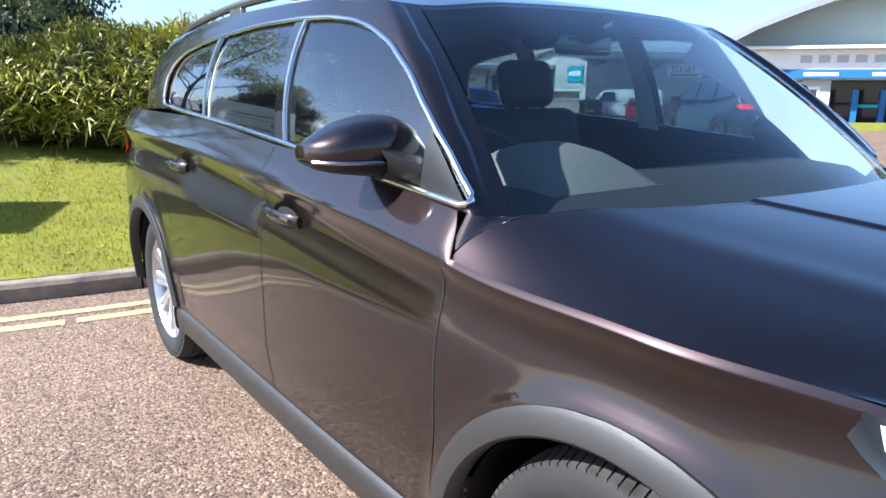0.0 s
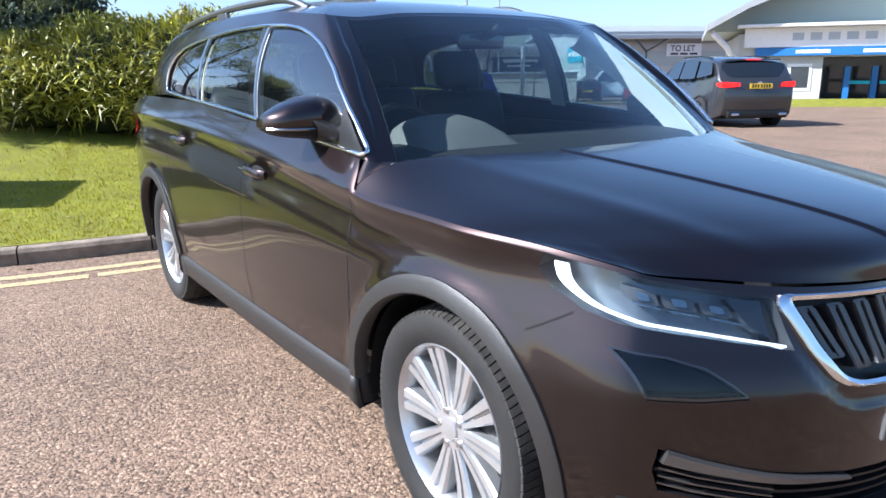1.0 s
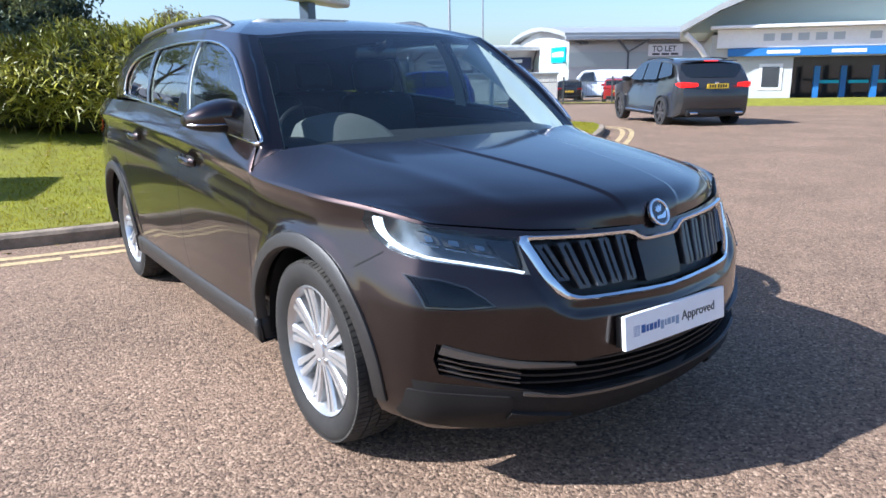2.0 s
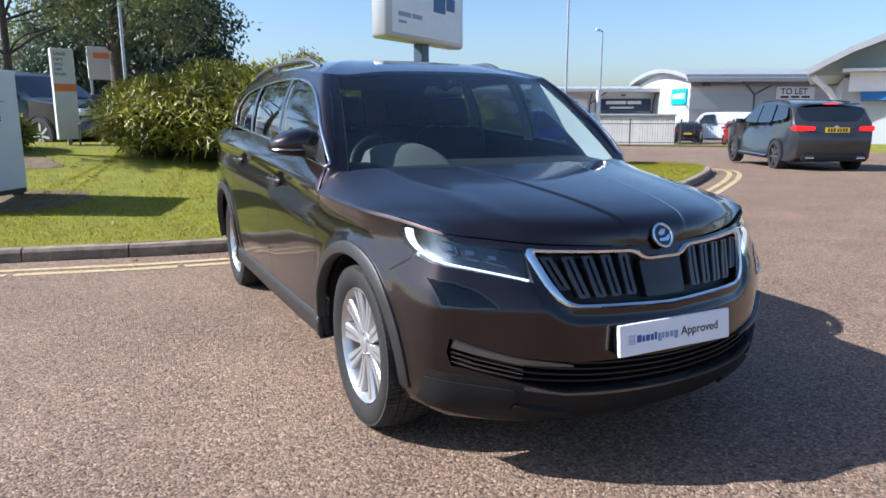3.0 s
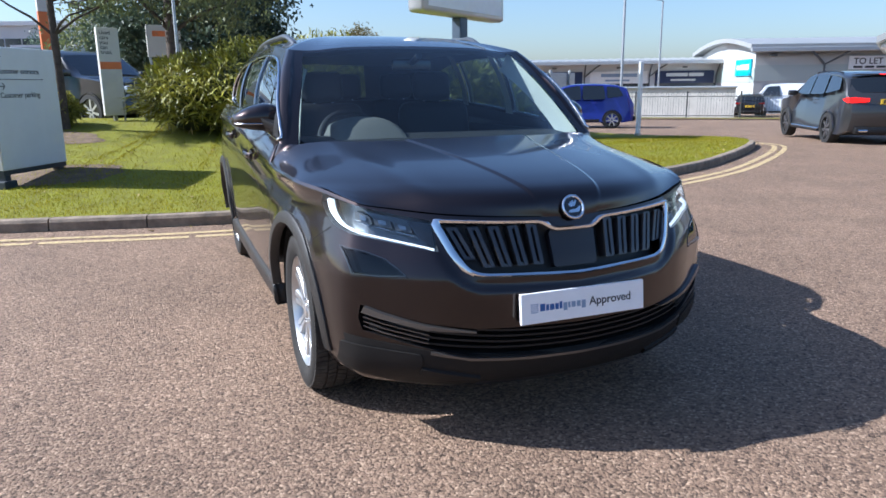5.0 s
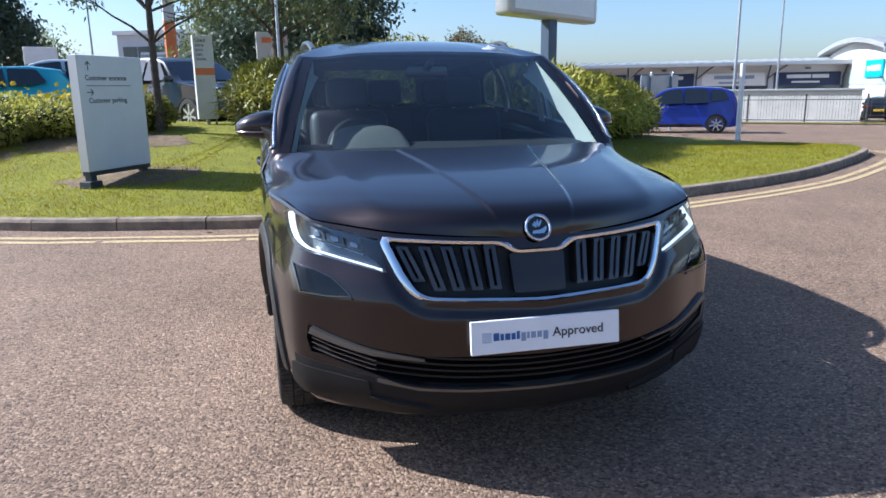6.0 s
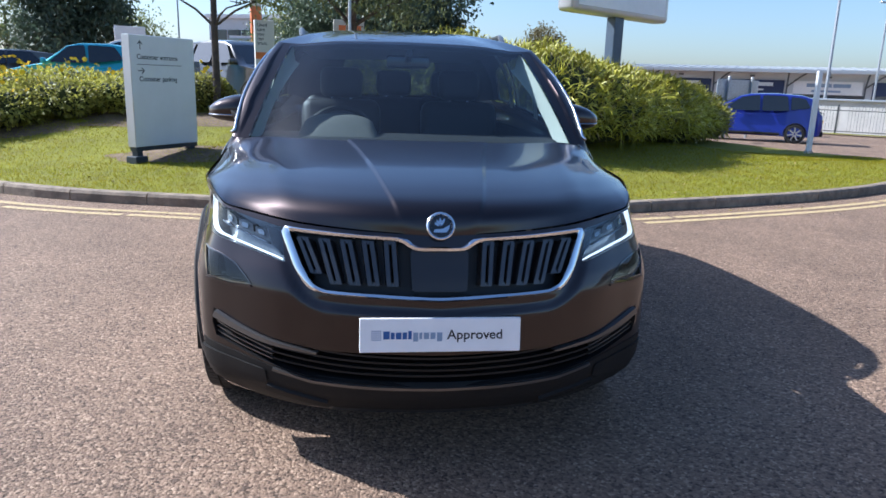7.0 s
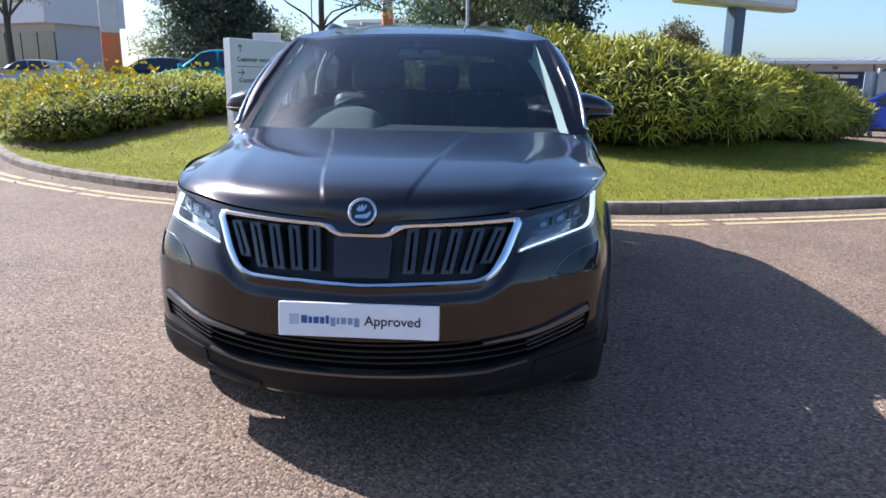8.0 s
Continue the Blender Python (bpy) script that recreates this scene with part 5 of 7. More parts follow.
for z0, zk, x1 in ((.448, .078, .765), (.426, .074, .77), (.404, .070, .75), (.382, .062, .66)):
    _fin(z0, zk, x1)
for sg in (1, -1):
    for k in range(4):
        a = [(.766 * sg, .520 - .018 * k), (.70 * sg, .497 - .018 * k), (.56 * sg, .464 - .017 * k)]
        part("fin_edge", ribbon(dense(a, .02), nose_point, .0035, -.008, sink=.02), M_SATIN_DARK, intake, "", True)
    a = [(.760 * sg, .536), (.70 * sg, .514), (.58 * sg, .484), (.40 * sg, .464)]
    part("intake_lip", ribbon(dense(rounded(a, .05, 4, False), .02), nose_point, lambda s: .020 * (1 - .78 * s), .014, sink=.02), M_SATIN_DARK, intake, "grey metallic trim lip", True)
# lower bumper moulding and its lips
LOWER = [(-.82, .43), (-.62, .402), (-.42, .368), (0, .351), (.42, .368), (.62, .402), (.82, .43), (.80, .27), (.62, .222), (.37, .222), (.36, .240), (-.36, .240), (-.37, .222), (-.62, .222), (-.80, .27)]
part("lower_bumper", patch(LOWER, nose_point, .003, .03, .02), M_CLAD, car, "dark grey plastic lower bumper", True, 60)
for sg in (1, -1):
    part("bumper_lip", ribbon(dense([(.55 * sg, .384), (.42 * sg, .360), (.2 * sg, .350), (0, .348)], .02), nose_point, .008, .012, sink=.02), M_SATIN_DARK, car, "", True)
    o = [(.826, .398), (.577, .374), (.572, .324), (.70, .300), (.80, .272), (.826, .30)]
    part("bumper_blade", patch([(a * sg, b) for a, b in rounded(o, .012, 3)], nose_point, .009, .025, .02), M_CLAD, car, "dark plastic corner of the bumper", True, 50)
    part("skid_lip", ribbon(dense([(.575 * sg, .306), (.48 * sg, .288), (.37 * sg, .262)], .02), nose_point, .020, .014, sink=.012), M_CLAD, car, "", True)

# number plate board with dealer lettering
plate = empty("plate_board", label="white dealer plate with dark lettering on the bumper")
plate.parent = car
plate.matrix_basis = Matrix.Translation((0, -.945, .549)) @ pose(0, 0, 0, 90 - 6, 0, 0)
bm = bmesh.new()
bm_box(bm, -.262, .262, -.056, .056, -.012, .004, .003, 2)
part("plate_face", bm, M_PLATE, plate)
part("plate_holder", box(-.255, .255, -.050, .050, -.04, -.012), M_BLACK, plate, "black plate holder")
for k in range(25):
    i, j = k % 5, k // 5
    bm = bmesh.new()
    bm_prism(bm, [(.0022 * math.cos(t), .0022 * math.sin(t)) for t in np.linspace(0, 2 * math.pi, 7)[:-1]], "z", 0, .0006)
    part("dot", bm, M_TEXT_BLUE, plate).matrix_basis = Matrix.Translation((-.222 + .0065 * i, -.014 + .0072 * j, .0042))
# the dealer's name stands as plain bars of its size and colour
for x0, x1, z0, z1, mt in ((-.186, -.166, -.012, .014, M_TEXT_BLUE), (-.162, -.150, -.012, .010, M_TEXT_BLUE), (-.146, -.128, -.012, .010, M_TEXT_BLUE), (-.124, -.110, -.012, .010, M_TEXT_BLUE), (-.106, -.095, -.012, .015, M_TEXT_BLUE),
                           (-.090, -.074, -.020, .009, M_TEXT_PALE), (-.070, -.061, -.012, .009, M_TEXT_PALE), (-.056, -.039, -.012, .009, M_TEXT_PALE), (-.034, -.018, -.012, .009, M_TEXT_PALE), (-.013, .004, -.020, .009, M_TEXT_PALE)):
    part("print_bar", box(x0, x1, z0, z1, .0041, .0049), mt, plate)
text_mesh("lettering", "Approved", .044, M_TEXT_BLACK, plate, Matrix.Translation((.020, -.013, .0042)) @ Matrix.Scale(1.03, 4, (1, 0, 0)), "black lettering")

ROOF = BVHTree.FromPolygons([Vector(v) for v in mirrored(*loft(roof_rows))[0]], mirrored(*loft(roof_rows))[1])
RAIL_X = smooth_curve([1.15, 1.75, 2.4, 3.3], [.585, .628, .622, .565])


def roof_top(x, y, up):
    p = ROOF.ray_cast(Vector((x, y, 3)), Vector((0, 0, -1)))[0]
    if p is None:
        p = ROOF.find_nearest(Vector((x, y, 1.6)))[0]
    return Vector((float(x), float(y), p.z + up))


# ---- flanks: gaps, handles, mirrors, trim ----
for sg in (1, -1):
    def SP(y, z, off, s=sg):
        return side_point(y, z, s, off)
    lines = [
        [(.418, .985), (.422, .90), (.422, .80), (.42, .60), (.43, .45), (.45, .36)],
        [(-.44, .806), (-.385, .772), (-.335, .745)],
        [(1.325, 1.138), (1.33, .80), (1.325, .50), (1.30, .36)],
        [(2.38, 1.19), (2.45, 1.05), (2.46, .95), (2.40, .84), (2.33, .76)],
    ]
    for ln in lines:
        part("panel_gap", ribbon(dense(rounded(ln, .05, 4, False), .03), SP, .0025, .0012, sink=0, profile=((-1, 1), (1, 1))), M_DARKGAP, car)
    for y, z in ((1.17, .948), (2.19, 1.000)):
        h = empty("door_handle", label="body-coloured door handle with a chrome strip")
        h.parent = car
        c = side_point(y, z, sg)
        bm = bmesh.new()
        prev = None
        for i in range(13):
            t = i / 12
            yy = y - .105 + .21 * t
            o = .012 + .026 * math.sin(math.pi * min(1, max(0, t))) ** .5
            p = side_point(yy, z + .008 * t, sg, o)
            ring = [bm.verts.new(p + Vector((sg * .009 * math.cos(a), 0, .017 * math.sin(a)))) for a in (2 * math.pi * k / 10 for k in range(10))]
            if prev:
                for k in range(10):
                    bm.faces.new((prev[k], prev[(k + 1) % 10], ring[(k + 1) % 10], ring[k]))
            else:
                bm.faces.new(ring)
            prev = ring
        bm.faces.new(prev[::-1])
        part("grip", bm, M_PAINT, h, "", True)
        part("grip_trim", ribbon(dense([(y - .09, z), (y + .095, z + .008)], .02), lambda a, b, off: side_point(a, b, sg, off + .040), .004, .004, sink=0), M_CHROME, h, "chrome strip", True)
        # no hollow here: a flat dark oval paints the shade behind the grip
        part("cup", patch([(y + .075 * math.cos(a), z + .030 * math.sin(a)) for a in np.linspace(0, 2 * math.pi, 25)[:-1]], SP, .0015, .03), M_DARKGAP, h, "flat near-black oval, the handle recess's shade painted on", True)
    # window surround
    bm = bmesh.new()
    bm_tube(bm, [house_point(y, z, sg, .005) for y, z in dense(LIGHTS, .03, True)], .0080, 6, True)
    part("window_trim", bm, M_CHROME, car, "bright chrome window surround", True, 80)
    # door mirror
    mir = empty("door_mirror", label="brown door mirror with a clear indicator strip")
    mir.parent = car
    bm = bmesh.new()
    us = np.linspace(0, 1, 25)
    top_z = smooth_curve([0, .12, .38, .70, .90, 1], [1.200, 1.234, 1.252, 1.234, 1.206, 1.186])(us)
    low_z = smooth_curve([0, .12, .38, .70, .90, 1], [1.122, 1.108, 1.108, 1.116, 1.128, 1.142])(us)
    deep = smooth_curve([0, .10, .40, .75, .92, 1], [.050, .092, .118, .100, .068, .030])(us)
    prev = None
    for u, zt, zb, dp in zip(us, top_z, low_z, deep):
        ring = []
        for k in range(28):
            a = 2 * math.pi * k / 28
            c, q = math.cos(a), math.sin(a)
            c, q = math.copysign(abs(c) ** .72, c), math.copysign(abs(q) ** .78, q)
            ring.append(bm.verts.new((sg * (.772 + .268 * u), .752 + .02 * u + (c * dp if c < 0 else c * .045), (zt + zb) / 2 + q * (zt - zb) / 2)))
        if prev:
            for k in range(28):
                bm.faces.new((prev[k], prev[(k + 1) % 28], ring[(k + 1) % 28], ring[k]))
        else:
            bm.faces.new(ring)
        prev = ring
    bm.faces.new(prev[::-1])
    bmesh.ops.recalc_face_normals(bm, faces=bm.faces[:])
    lo = bm.copy()
    bmesh.ops.bisect_plane(bm, geom=bm.verts[:] + bm.edges[:] + bm.faces[:], plane_co=(0, 0, 1.150), plane_no=(0, 0, 1), clear_inner=True)
    part("mirror_cap", bm, M_PAINT, mir, "", True, 60)
    bmesh.ops.bisect_plane(lo, geom=lo.verts[:] + lo.edges[:] + lo.faces[:], plane_co=(0, 0, 1.147), plane_no=(0, 0, 1), clear_outer=True)
    part("mirror_base", lo, M_BLACK, mir, "black plastic base", True, 60)
    strip = smooth_curve([0, .40, .75, .92, 1], [.092, .117, .099, .066, .026])
    part("indicator", tube([(sg * (.772 + .268 * u), .752 + .02 * u - float(strip(u)) * 1.0, 1.1485) for u in np.linspace(.30, .98, 18)], .0045, 6), M_REFLECT, mir, "clear indicator strip", True)
    bm = bmesh.new()
    secs = []
    for t in (0, .35, .7, 1):
        c = Vector((.815 + .09 * t, .64 + .09 * t, 1.104 + .05 * t))
        secs.append([bm.verts.new((sg * (c.x + .018 * math.cos(a)), c.y + (.115 - .02 * t) * math.sin(a), c.z + (.054 - .006 * t) * math.cos(a))) for a in (2 * math.pi * k / 12 for k in range(12))])
    for A, B in zip(secs, secs[1:]):
        for k in range(12):
            bm.faces.new((A[k], A[(k + 1) % 12], B[(k + 1) % 12], B[k]))
    part("mirror_arm", bm, M_BLACK, mir, "black mirror foot", True)
    bm = bmesh.new()
    bm_prism(bm, [(sg * x, z) for x, z in rounded([(.80, 1.228), (.985, 1.222), (1.005, 1.145), (.81, 1.125)], .03, 4)], "y", .799, .803)
    part("mirror_glass", bm, M_CHROME, mir, "mirror glass")
    part("mirror_sail", patch([(.405, 1.085), (.56, 1.096), (.560, 1.225), (.49, 1.165)], lambda y, z, off, g=sg: house_point(y, z, g, off), .002, .04), M_BLACK, mir, "black corner panel behind the mirror", True)
    # roof rail
    rail = empty("roof_rail", label="satin silver roof rail")
    rail.parent = car
    pts = []
    for i in range(41):
        t = i / 40
        y = 1.30 + (3.25 - 1.30) * t
        lift = min(1, min(t, 1 - t) / .15)
        pts.append(roof_top(RAIL_X(y) * sg, y, -.012 + .046 * lift * (2 - lift)))
    part("rail_bar", tube(pts, .017, 8), M_ROOFRAIL, rail, "", True)
    for y in (2.27,):
        p = roof_top(RAIL_X(y) * sg, y, 0)
        part("rail_foot", box(p.x - .012, p.x + .012, y - .07, y + .07, p.z - .02, p.z + .026, .008), M_ROOFRAIL, rail)
    # tail lamp wrapping the corner
    part("tail_lamp", patch([(3.26, 1.10), (3.52, 1.08), (3.54, .95), (3.40, .93), (3.20, 1.00)], SP, .006, .03), M_REDLENS, car, "red tail lamp", True)

# cowl, wipers, aerial
rows = []
for i in range(5):
    t = i / 4
    rows.append([Vector(bonnet_rows[-1][j]).lerp(Vector(house(2.36 * abs(j - 56) / 56, -.05, -.01, 1 if j >= 56 else -1)), t) - Vector((0, 0, .012 + .02 * math.sin(t * math.pi))) for j in range(6, 107, 4)])
mesh_object("cowl", *loft(rows), M_BLACK, car, "black plastic cowl below the windscreen")
for x0, x1, s in ((-.62, .02, .035), (.10, .66, .03)):
    w = empty("wiper", label="black windscreen wiper at rest")
    w.parent = car
    ks = [house(2.12 * min(1, abs(x) / .735), -.05 + s * t * .5, .012, 1 if x >= 0 else -1) for t, x in ((t, x0 + (x1 - x0) * t) for t in np.linspace(0, 1, 12))]
    part("wiper_blade", tube(ks, .005, 6), M_BLACK, w, "", True)
    part("wiper_arm", tube([ks[-1] + Vector((0, -.03, .0)), ks[8] + Vector((0, -.012, .014)), ks[5] + Vector((0, 0, .012))], .006, 6, r1=.005), M_BLACK, w, "", True)
bm = bmesh.new()
bm_prism(bm, rounded([(2.95, 1.632), (3.12, 1.625), (3.12, 1.69), (3.08, 1.69)], .02, 3), "x", -.018, .018)
part("aerial", bm, M_PAINT, car, "", True)

# ---- inside ----
bm = bmesh.new()
_dash = []
for i in range(25):
    x = -.74 + 1.48 * i / 24
    hump = 0
    yb = .20 + .16 * (abs(x) / .74) ** 2.5
    _dash.append([bm.verts.new(p) for p in ((x, yb, 1.03), (x, .42, 1.062), (x, .55, 1.072 + hump * .8), (x, .68, 1.075 + hump), (x, .76, 1.055 + hump * .9), (x, .79, .98 + hump * .3), (x, .74, .80), (x, .55, .55))])
for A, B in zip(_dash, _dash[1:]):
    for j in range(7):
        bm.faces.new((A[j], A[j + 1], B[j + 1], B[j]))
part("dashboard", bm, M_DASH, car, "dark soft dashboard with a humped instrument cowl", True, 60)
# instrument cowl, its pale trim painting in the sun that falls on it
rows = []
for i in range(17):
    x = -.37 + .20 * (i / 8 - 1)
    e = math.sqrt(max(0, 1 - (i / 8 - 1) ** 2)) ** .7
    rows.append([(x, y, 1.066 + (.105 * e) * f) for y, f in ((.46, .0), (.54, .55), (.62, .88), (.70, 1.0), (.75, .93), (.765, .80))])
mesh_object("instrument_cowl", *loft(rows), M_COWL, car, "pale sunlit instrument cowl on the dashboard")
_sw = Matrix.Translation((-.37, .93, 1.02)) @ pose(0, 0, 0, 65, 0, 0)
steer = empty("steering_wheel", label="black steering wheel with metal spoke trim")
steer.parent = car
steer.matrix_basis = _sw
part("wheel_rim", tube([(.185 * math.cos(a), .185 * math.sin(a), 0) for a in np.linspace(0, 2 * math.pi, 41)[:-1]], .015, 8, True), M_SEAT, steer, "", True)
bm = bmesh.new()
bm_box(bm, -.07, .07, -.06, .05, -.03, .02, .02, 3)
part("wheel_boss", bm, M_TRIM_DARK, steer, "", True)
for a in (0, 180, 270):
    bm = box(.05, .18, -.018, .018, -.012, .004, .004)
    ob = part("wheel_spoke", bm, M_SATIN, steer)
    ob.matrix_basis = pose(0, 0, 0, 0, 0, a)


def seat_at(x, y, base=.62):
    s = empty("seat", label="dark leather car seat with a headrest")
    s.parent = car
    bm = bmesh.new()
    bm_box(bm, x - .26, x + .26, y - .30, y + .26, base - .22, base, .06, 3)
    part("cushion", bm, M_SEAT, s, "", True)
    bm = bmesh.new()
    bm_box(bm, -.25, .25, -.08, .08, 0, .66, .07, 3, Matrix.Translation((x, y + .26, base - .04)) @ pose(0, 0, 0, -14, 0, 0))
    part("backrest", bm, M_SEAT, s, "", True)
    bm = bmesh.new()
    bm_box(bm, -.135, .135, -.055, .055, .66, .86, .05, 3, Matrix.Translation((x, y + .28, base - .04)) @ pose(0, 0, 0, -12, 0, 0))
    part("headrest", bm, M_SEAT, s, "", True)
    for d in (-.06, .06):
        part("headrest_post", tube([(x + d, y + .41, base + .56), (x + d, y + .43, base + .66)], .007, 6), M_SATIN, s, "", True)


for x, y in ((-.38, 1.18), (.38, 1.18), (-.42, 2.10), (.0, 2.12), (.42, 2.10)):
    seat_at(x, y)
part("cabin_floor", box(-.78, .78, .3, 3.4, .38, .42), M_TRIM_DARK, car)
for sg in (1, -1):
    part("door_card", box(.80 * sg - .02, .80 * sg + .02, .5, 3.1, .40, 1.06, .01), M_TRIM_DARK, car, "dark door lining")
    rows = [[house(K_A(w) - .03, w, -.008, sg), house(K_A(w) + .06, w, -.115, sg), house(2.9, w, -.16, sg)] for w in np.linspace(0, 1, 11)]
    v, f = loft(rows)
    mesh_object("pillar_lining", v, f, M_TRIM_CREAM, car, "cream lining of the front pillar")
    for k0, k1 in ((4.94, 5.12), (5.93, 6.07), (7.05, 9.25)):
        v, f = house_patch(k0, k1, 0, 1, -.03, sg, 4, 8)
        mesh_object("pillar_lining", v, f, M_TRIM_CREAM if k0 < 6 else M_TRIM_DARK, car)
mesh_object("headlining", [(p[0] * .97, p[1] * .985 + .03, p[2] - .035) for p in mirrored(*loft(roof_rows))[0]], mirrored(*loft(roof_rows))[1], M_HEADLINING, car, "grey headlining")
part("tailgate_lining", box(-.66, .66, 3.42, 3.46, .45, 1.14, .01), M_TRIM_DARK, car)
bm = bmesh.new()
bm_box(bm, -.12, .12, -.02, .02, -.035, .035, .018, 3, Matrix.Translation((0, .93, 1.445)))
part("interior_mirror", bm, M_PIANO, car, "black interior mirror", True)
part("mirror_stalk", tube([(0, .80, 1.49), (0, .91, 1.46)], .02, 8), M_BLACK, car, "", True)

# ---- signs and posts on the island ----
M_SIGN = material("pale_sign_panel", (0.66, 0.69, 0.70), 0.45, var=0.05, scale=3)
M_SIGN_EDGE = material("aluminium_edge", (0.50, 0.51, 0.52), 0.35, 0.6)
M_SIGN_DARK = material("dark_sign_foot", (0.035, 0.045, 0.055), 0.5, var=0.2, scale=10)
M_POST_BLUE = material("blue_grey_post", (0.055, 0.085, 0.13), 0.45, var=0.15, scale=5)
M_ORANGE = material("orange_panel", (0.62, 0.17, 0.045), 0.5, var=0.08, scale=5)
M_TOTEM = material("off_white_panel", (0.58, 0.57, 0.54), 0.5, var=0.08, scale=4)
M_STEEL = material("galvanised_steel", (0.42, 0.44, 0.46), 0.42, 0.7, var=0.2, scale=15)
M_BLUEBRAND = material("blue_panel", (0.02, 0.075, 0.22), 0.4)

# customer sign
_a, _b = Vector((-3.12, 6.47, 0)), Vector((-2.56, 7.43, 0))
_mid = (_a + _b) / 2
sign = empty("direction_sign", (_mid.x, _mid.y, lawn_z(_mid.x, _mid.y)), math.degrees(math.atan2(_b.y - _a.y, _b.x - _a.x)), label="pale grey upright customer sign on dark feet in the lawn", category="sign")
_z0 = .355 - lawn_z(_mid.x, _mid.y)
bm = bmesh.new()
bm_box(bm, -.556, .556, -.005, .13, _z0 + .045, _z0 + 1.455, .012, 2)
part("sign_panel", bm, M_SIGN, sign)
part("edge_strip", box(-.566, -.556, .0, .125, _z0 + .05, _z0 + 1.45), M_SIGN_EDGE, sign)
part("base_bar", box(-.552, .552, .006, .12, _z0 - .01, _z0 + .044, .004), M_SIGN_DARK, sign, "dark base bar")
for x in (-.49, .46):
    part("foot", box(x - .045, x + .045, .01, .11, -.06, _z0 - .01, .004), M_SIGN_DARK, sign, "dark foot")
    part("foot_block", box(x - .11, x + .09, -.03, .15, -.08, .035, .01), M_SIGN_DARK, sign, "wooden foot block")
part("divider", box(-.46, .30, -.0095, -.0055, _z0 + 1.085, _z0 + 1.092), M_SIGN_DARK, sign)
_face = pose(0, -.0095, 0, 90, 0, 0)
for xx, zz, words in ((-.462, _z0 + 1.155, ("Customer", "entrance")), (-.44, _z0 + .88, ("Customer", "parking"))):
    for w in words:
        t = text_mesh("lettering", w, .088, M_SIGN_DARK, sign, Matrix.Translation((xx, -.0065, zz)) @ pose(0, 0, 0, 90, 0, 0), "dark lettering")
        xx += max(v.co.x for v in t.data.vertices) + .026
for zc, ang in ((_z0 + 1.33, 90), (_z0 + 1.01, 0)):
    bm = bmesh.new()
    for poly in ([(-.055, -.006), (.045, -.006), (.045, .006), (-.055, .006)], [(.055, 0), (.012, .043), (.004, .034), (.038, 0)], [(.055, 0), (.038, 0), (.004, -.034), (.012, -.043)]):
        bm_prism(bm, poly, "z", 0, .002)
    part("arrow", bm, M_SIGN_DARK, sign, "dark arrow").matrix_basis = Matrix.Translation((-.40, -.0065, zc)) @ pose(0, 0, 0, 90, 0, 0) @ pose(0, 0, 0, 0, 0, ang)

# used-car totem
_tz = lawn_z(-2.12, 11.6)
totem = empty("totem_sign", (-2.12, 11.6, _tz), 22, label="slim off-white totem sign with an orange band", category="sign")
part("totem_panel", box(-.19, .19, -.05, .05, .10, 1.66, .01), M_TOTEM, totem)
part("orange_band", box(-.185, .185, -.056, -.0515, .93, 1.06), M_ORANGE, totem, "orange band")
part("totem_leg", box(-.03, .03, -.03, .03, -.08, .10), M_STEEL, totem)
for k, w in enumerate(("Used", "cars", "you", "can", "trust.")):
    text_mesh("lettering", w, .095, M_SIGN_DARK, totem, Matrix.Translation((-.15, -.0515, 1.54 - .085 * k)) @ pose(0, 0, 0, 90, 0, 0), "dark lettering")
for k in range(5):
    part("print_bar", box(-.15, .08 + .02 * (k % 2), -.053, -.0515, .84 - .035 * k, .85 - .035 * k), M_SIGN_EDGE, totem)
hoop = tagged(part("bike_hoop", tube([(-1.95, 11.4, _tz - .05), (-1.95, 11.4, _tz + .35), (-1.88, 11.38, _tz + .45), (-1.70, 11.34, _tz + .47), (-1.60, 11.32, _tz + .40), (-1.58, 11.32, _tz - .05)], .025, 8), M_STEEL, None, "", True), "bent grey steel hoop beside the totem", "hoop")

# tall orange totem by the car park
_z2 = float(ground_z(-13, 22))
totem_b = empty("tall_totem", (-13.2, 22, _z2), 30, label="tall pale totem with an orange lower panel", category="sign")
part("totem_panel", box(-.30, .30, -.09, .09, 2.25, 5.4, .02), M_TOTEM, totem_b)
part("orange_panel", box(-.30, .30, -.092, .092, .0, 2.24, .02), M_ORANGE, totem_b, "orange lower panel")
for k in range(4):
    part("print_bar", box(-.14, .14, -.10, -.094, 2.5 + .42 * k, 2.78 + .42 * k), M_SIGN_EDGE, totem_b)
_z2 = float(ground_z(2, 26))
totem_c = empty("tall_totem", (-7.5, 50, .5), 30, label="tall pale totem with an orange lower panel", category="sign")
part("totem_panel", box(-.38, .38, -.12, .12, 5.6, 10.5, .02), M_TOTEM, totem_c)
part("orange_panel", box(-.38, .38, -.122, .122, .0, 5.59, .02), M_ORANGE, totem_c, "orange lower panel")

# white brand pylon with a plain blue ring
pylon = empty("brand_pylon", (-10.1, 30.0, float(ground_z(-10, 30))), 18, label="white square pylon with a blue ring emblem", category="sign")
part("pylon_box", box(-.62, .62, -.12, .12, 1.3, 2.75, .02), M_WHITE, pylon)
part("pylon_leg", box(-.5, .5, -.08, .08, 0, 1.3), M_SIGN_EDGE, pylon)
bm = bmesh.new()
bm_lathe(bm, [(-.14, .40), (-.125, .42), (-.12, .42), (-.14, .31), (-.145, .40)], 36, "y")
part("emblem_ring", bm, M_BLUEBRAND, pylon, "blue ring", True)
bm = bmesh.new()
bm_lathe(bm, [(-.122, .31), (-.13, .30), (-.13, .001)], 30, "y")
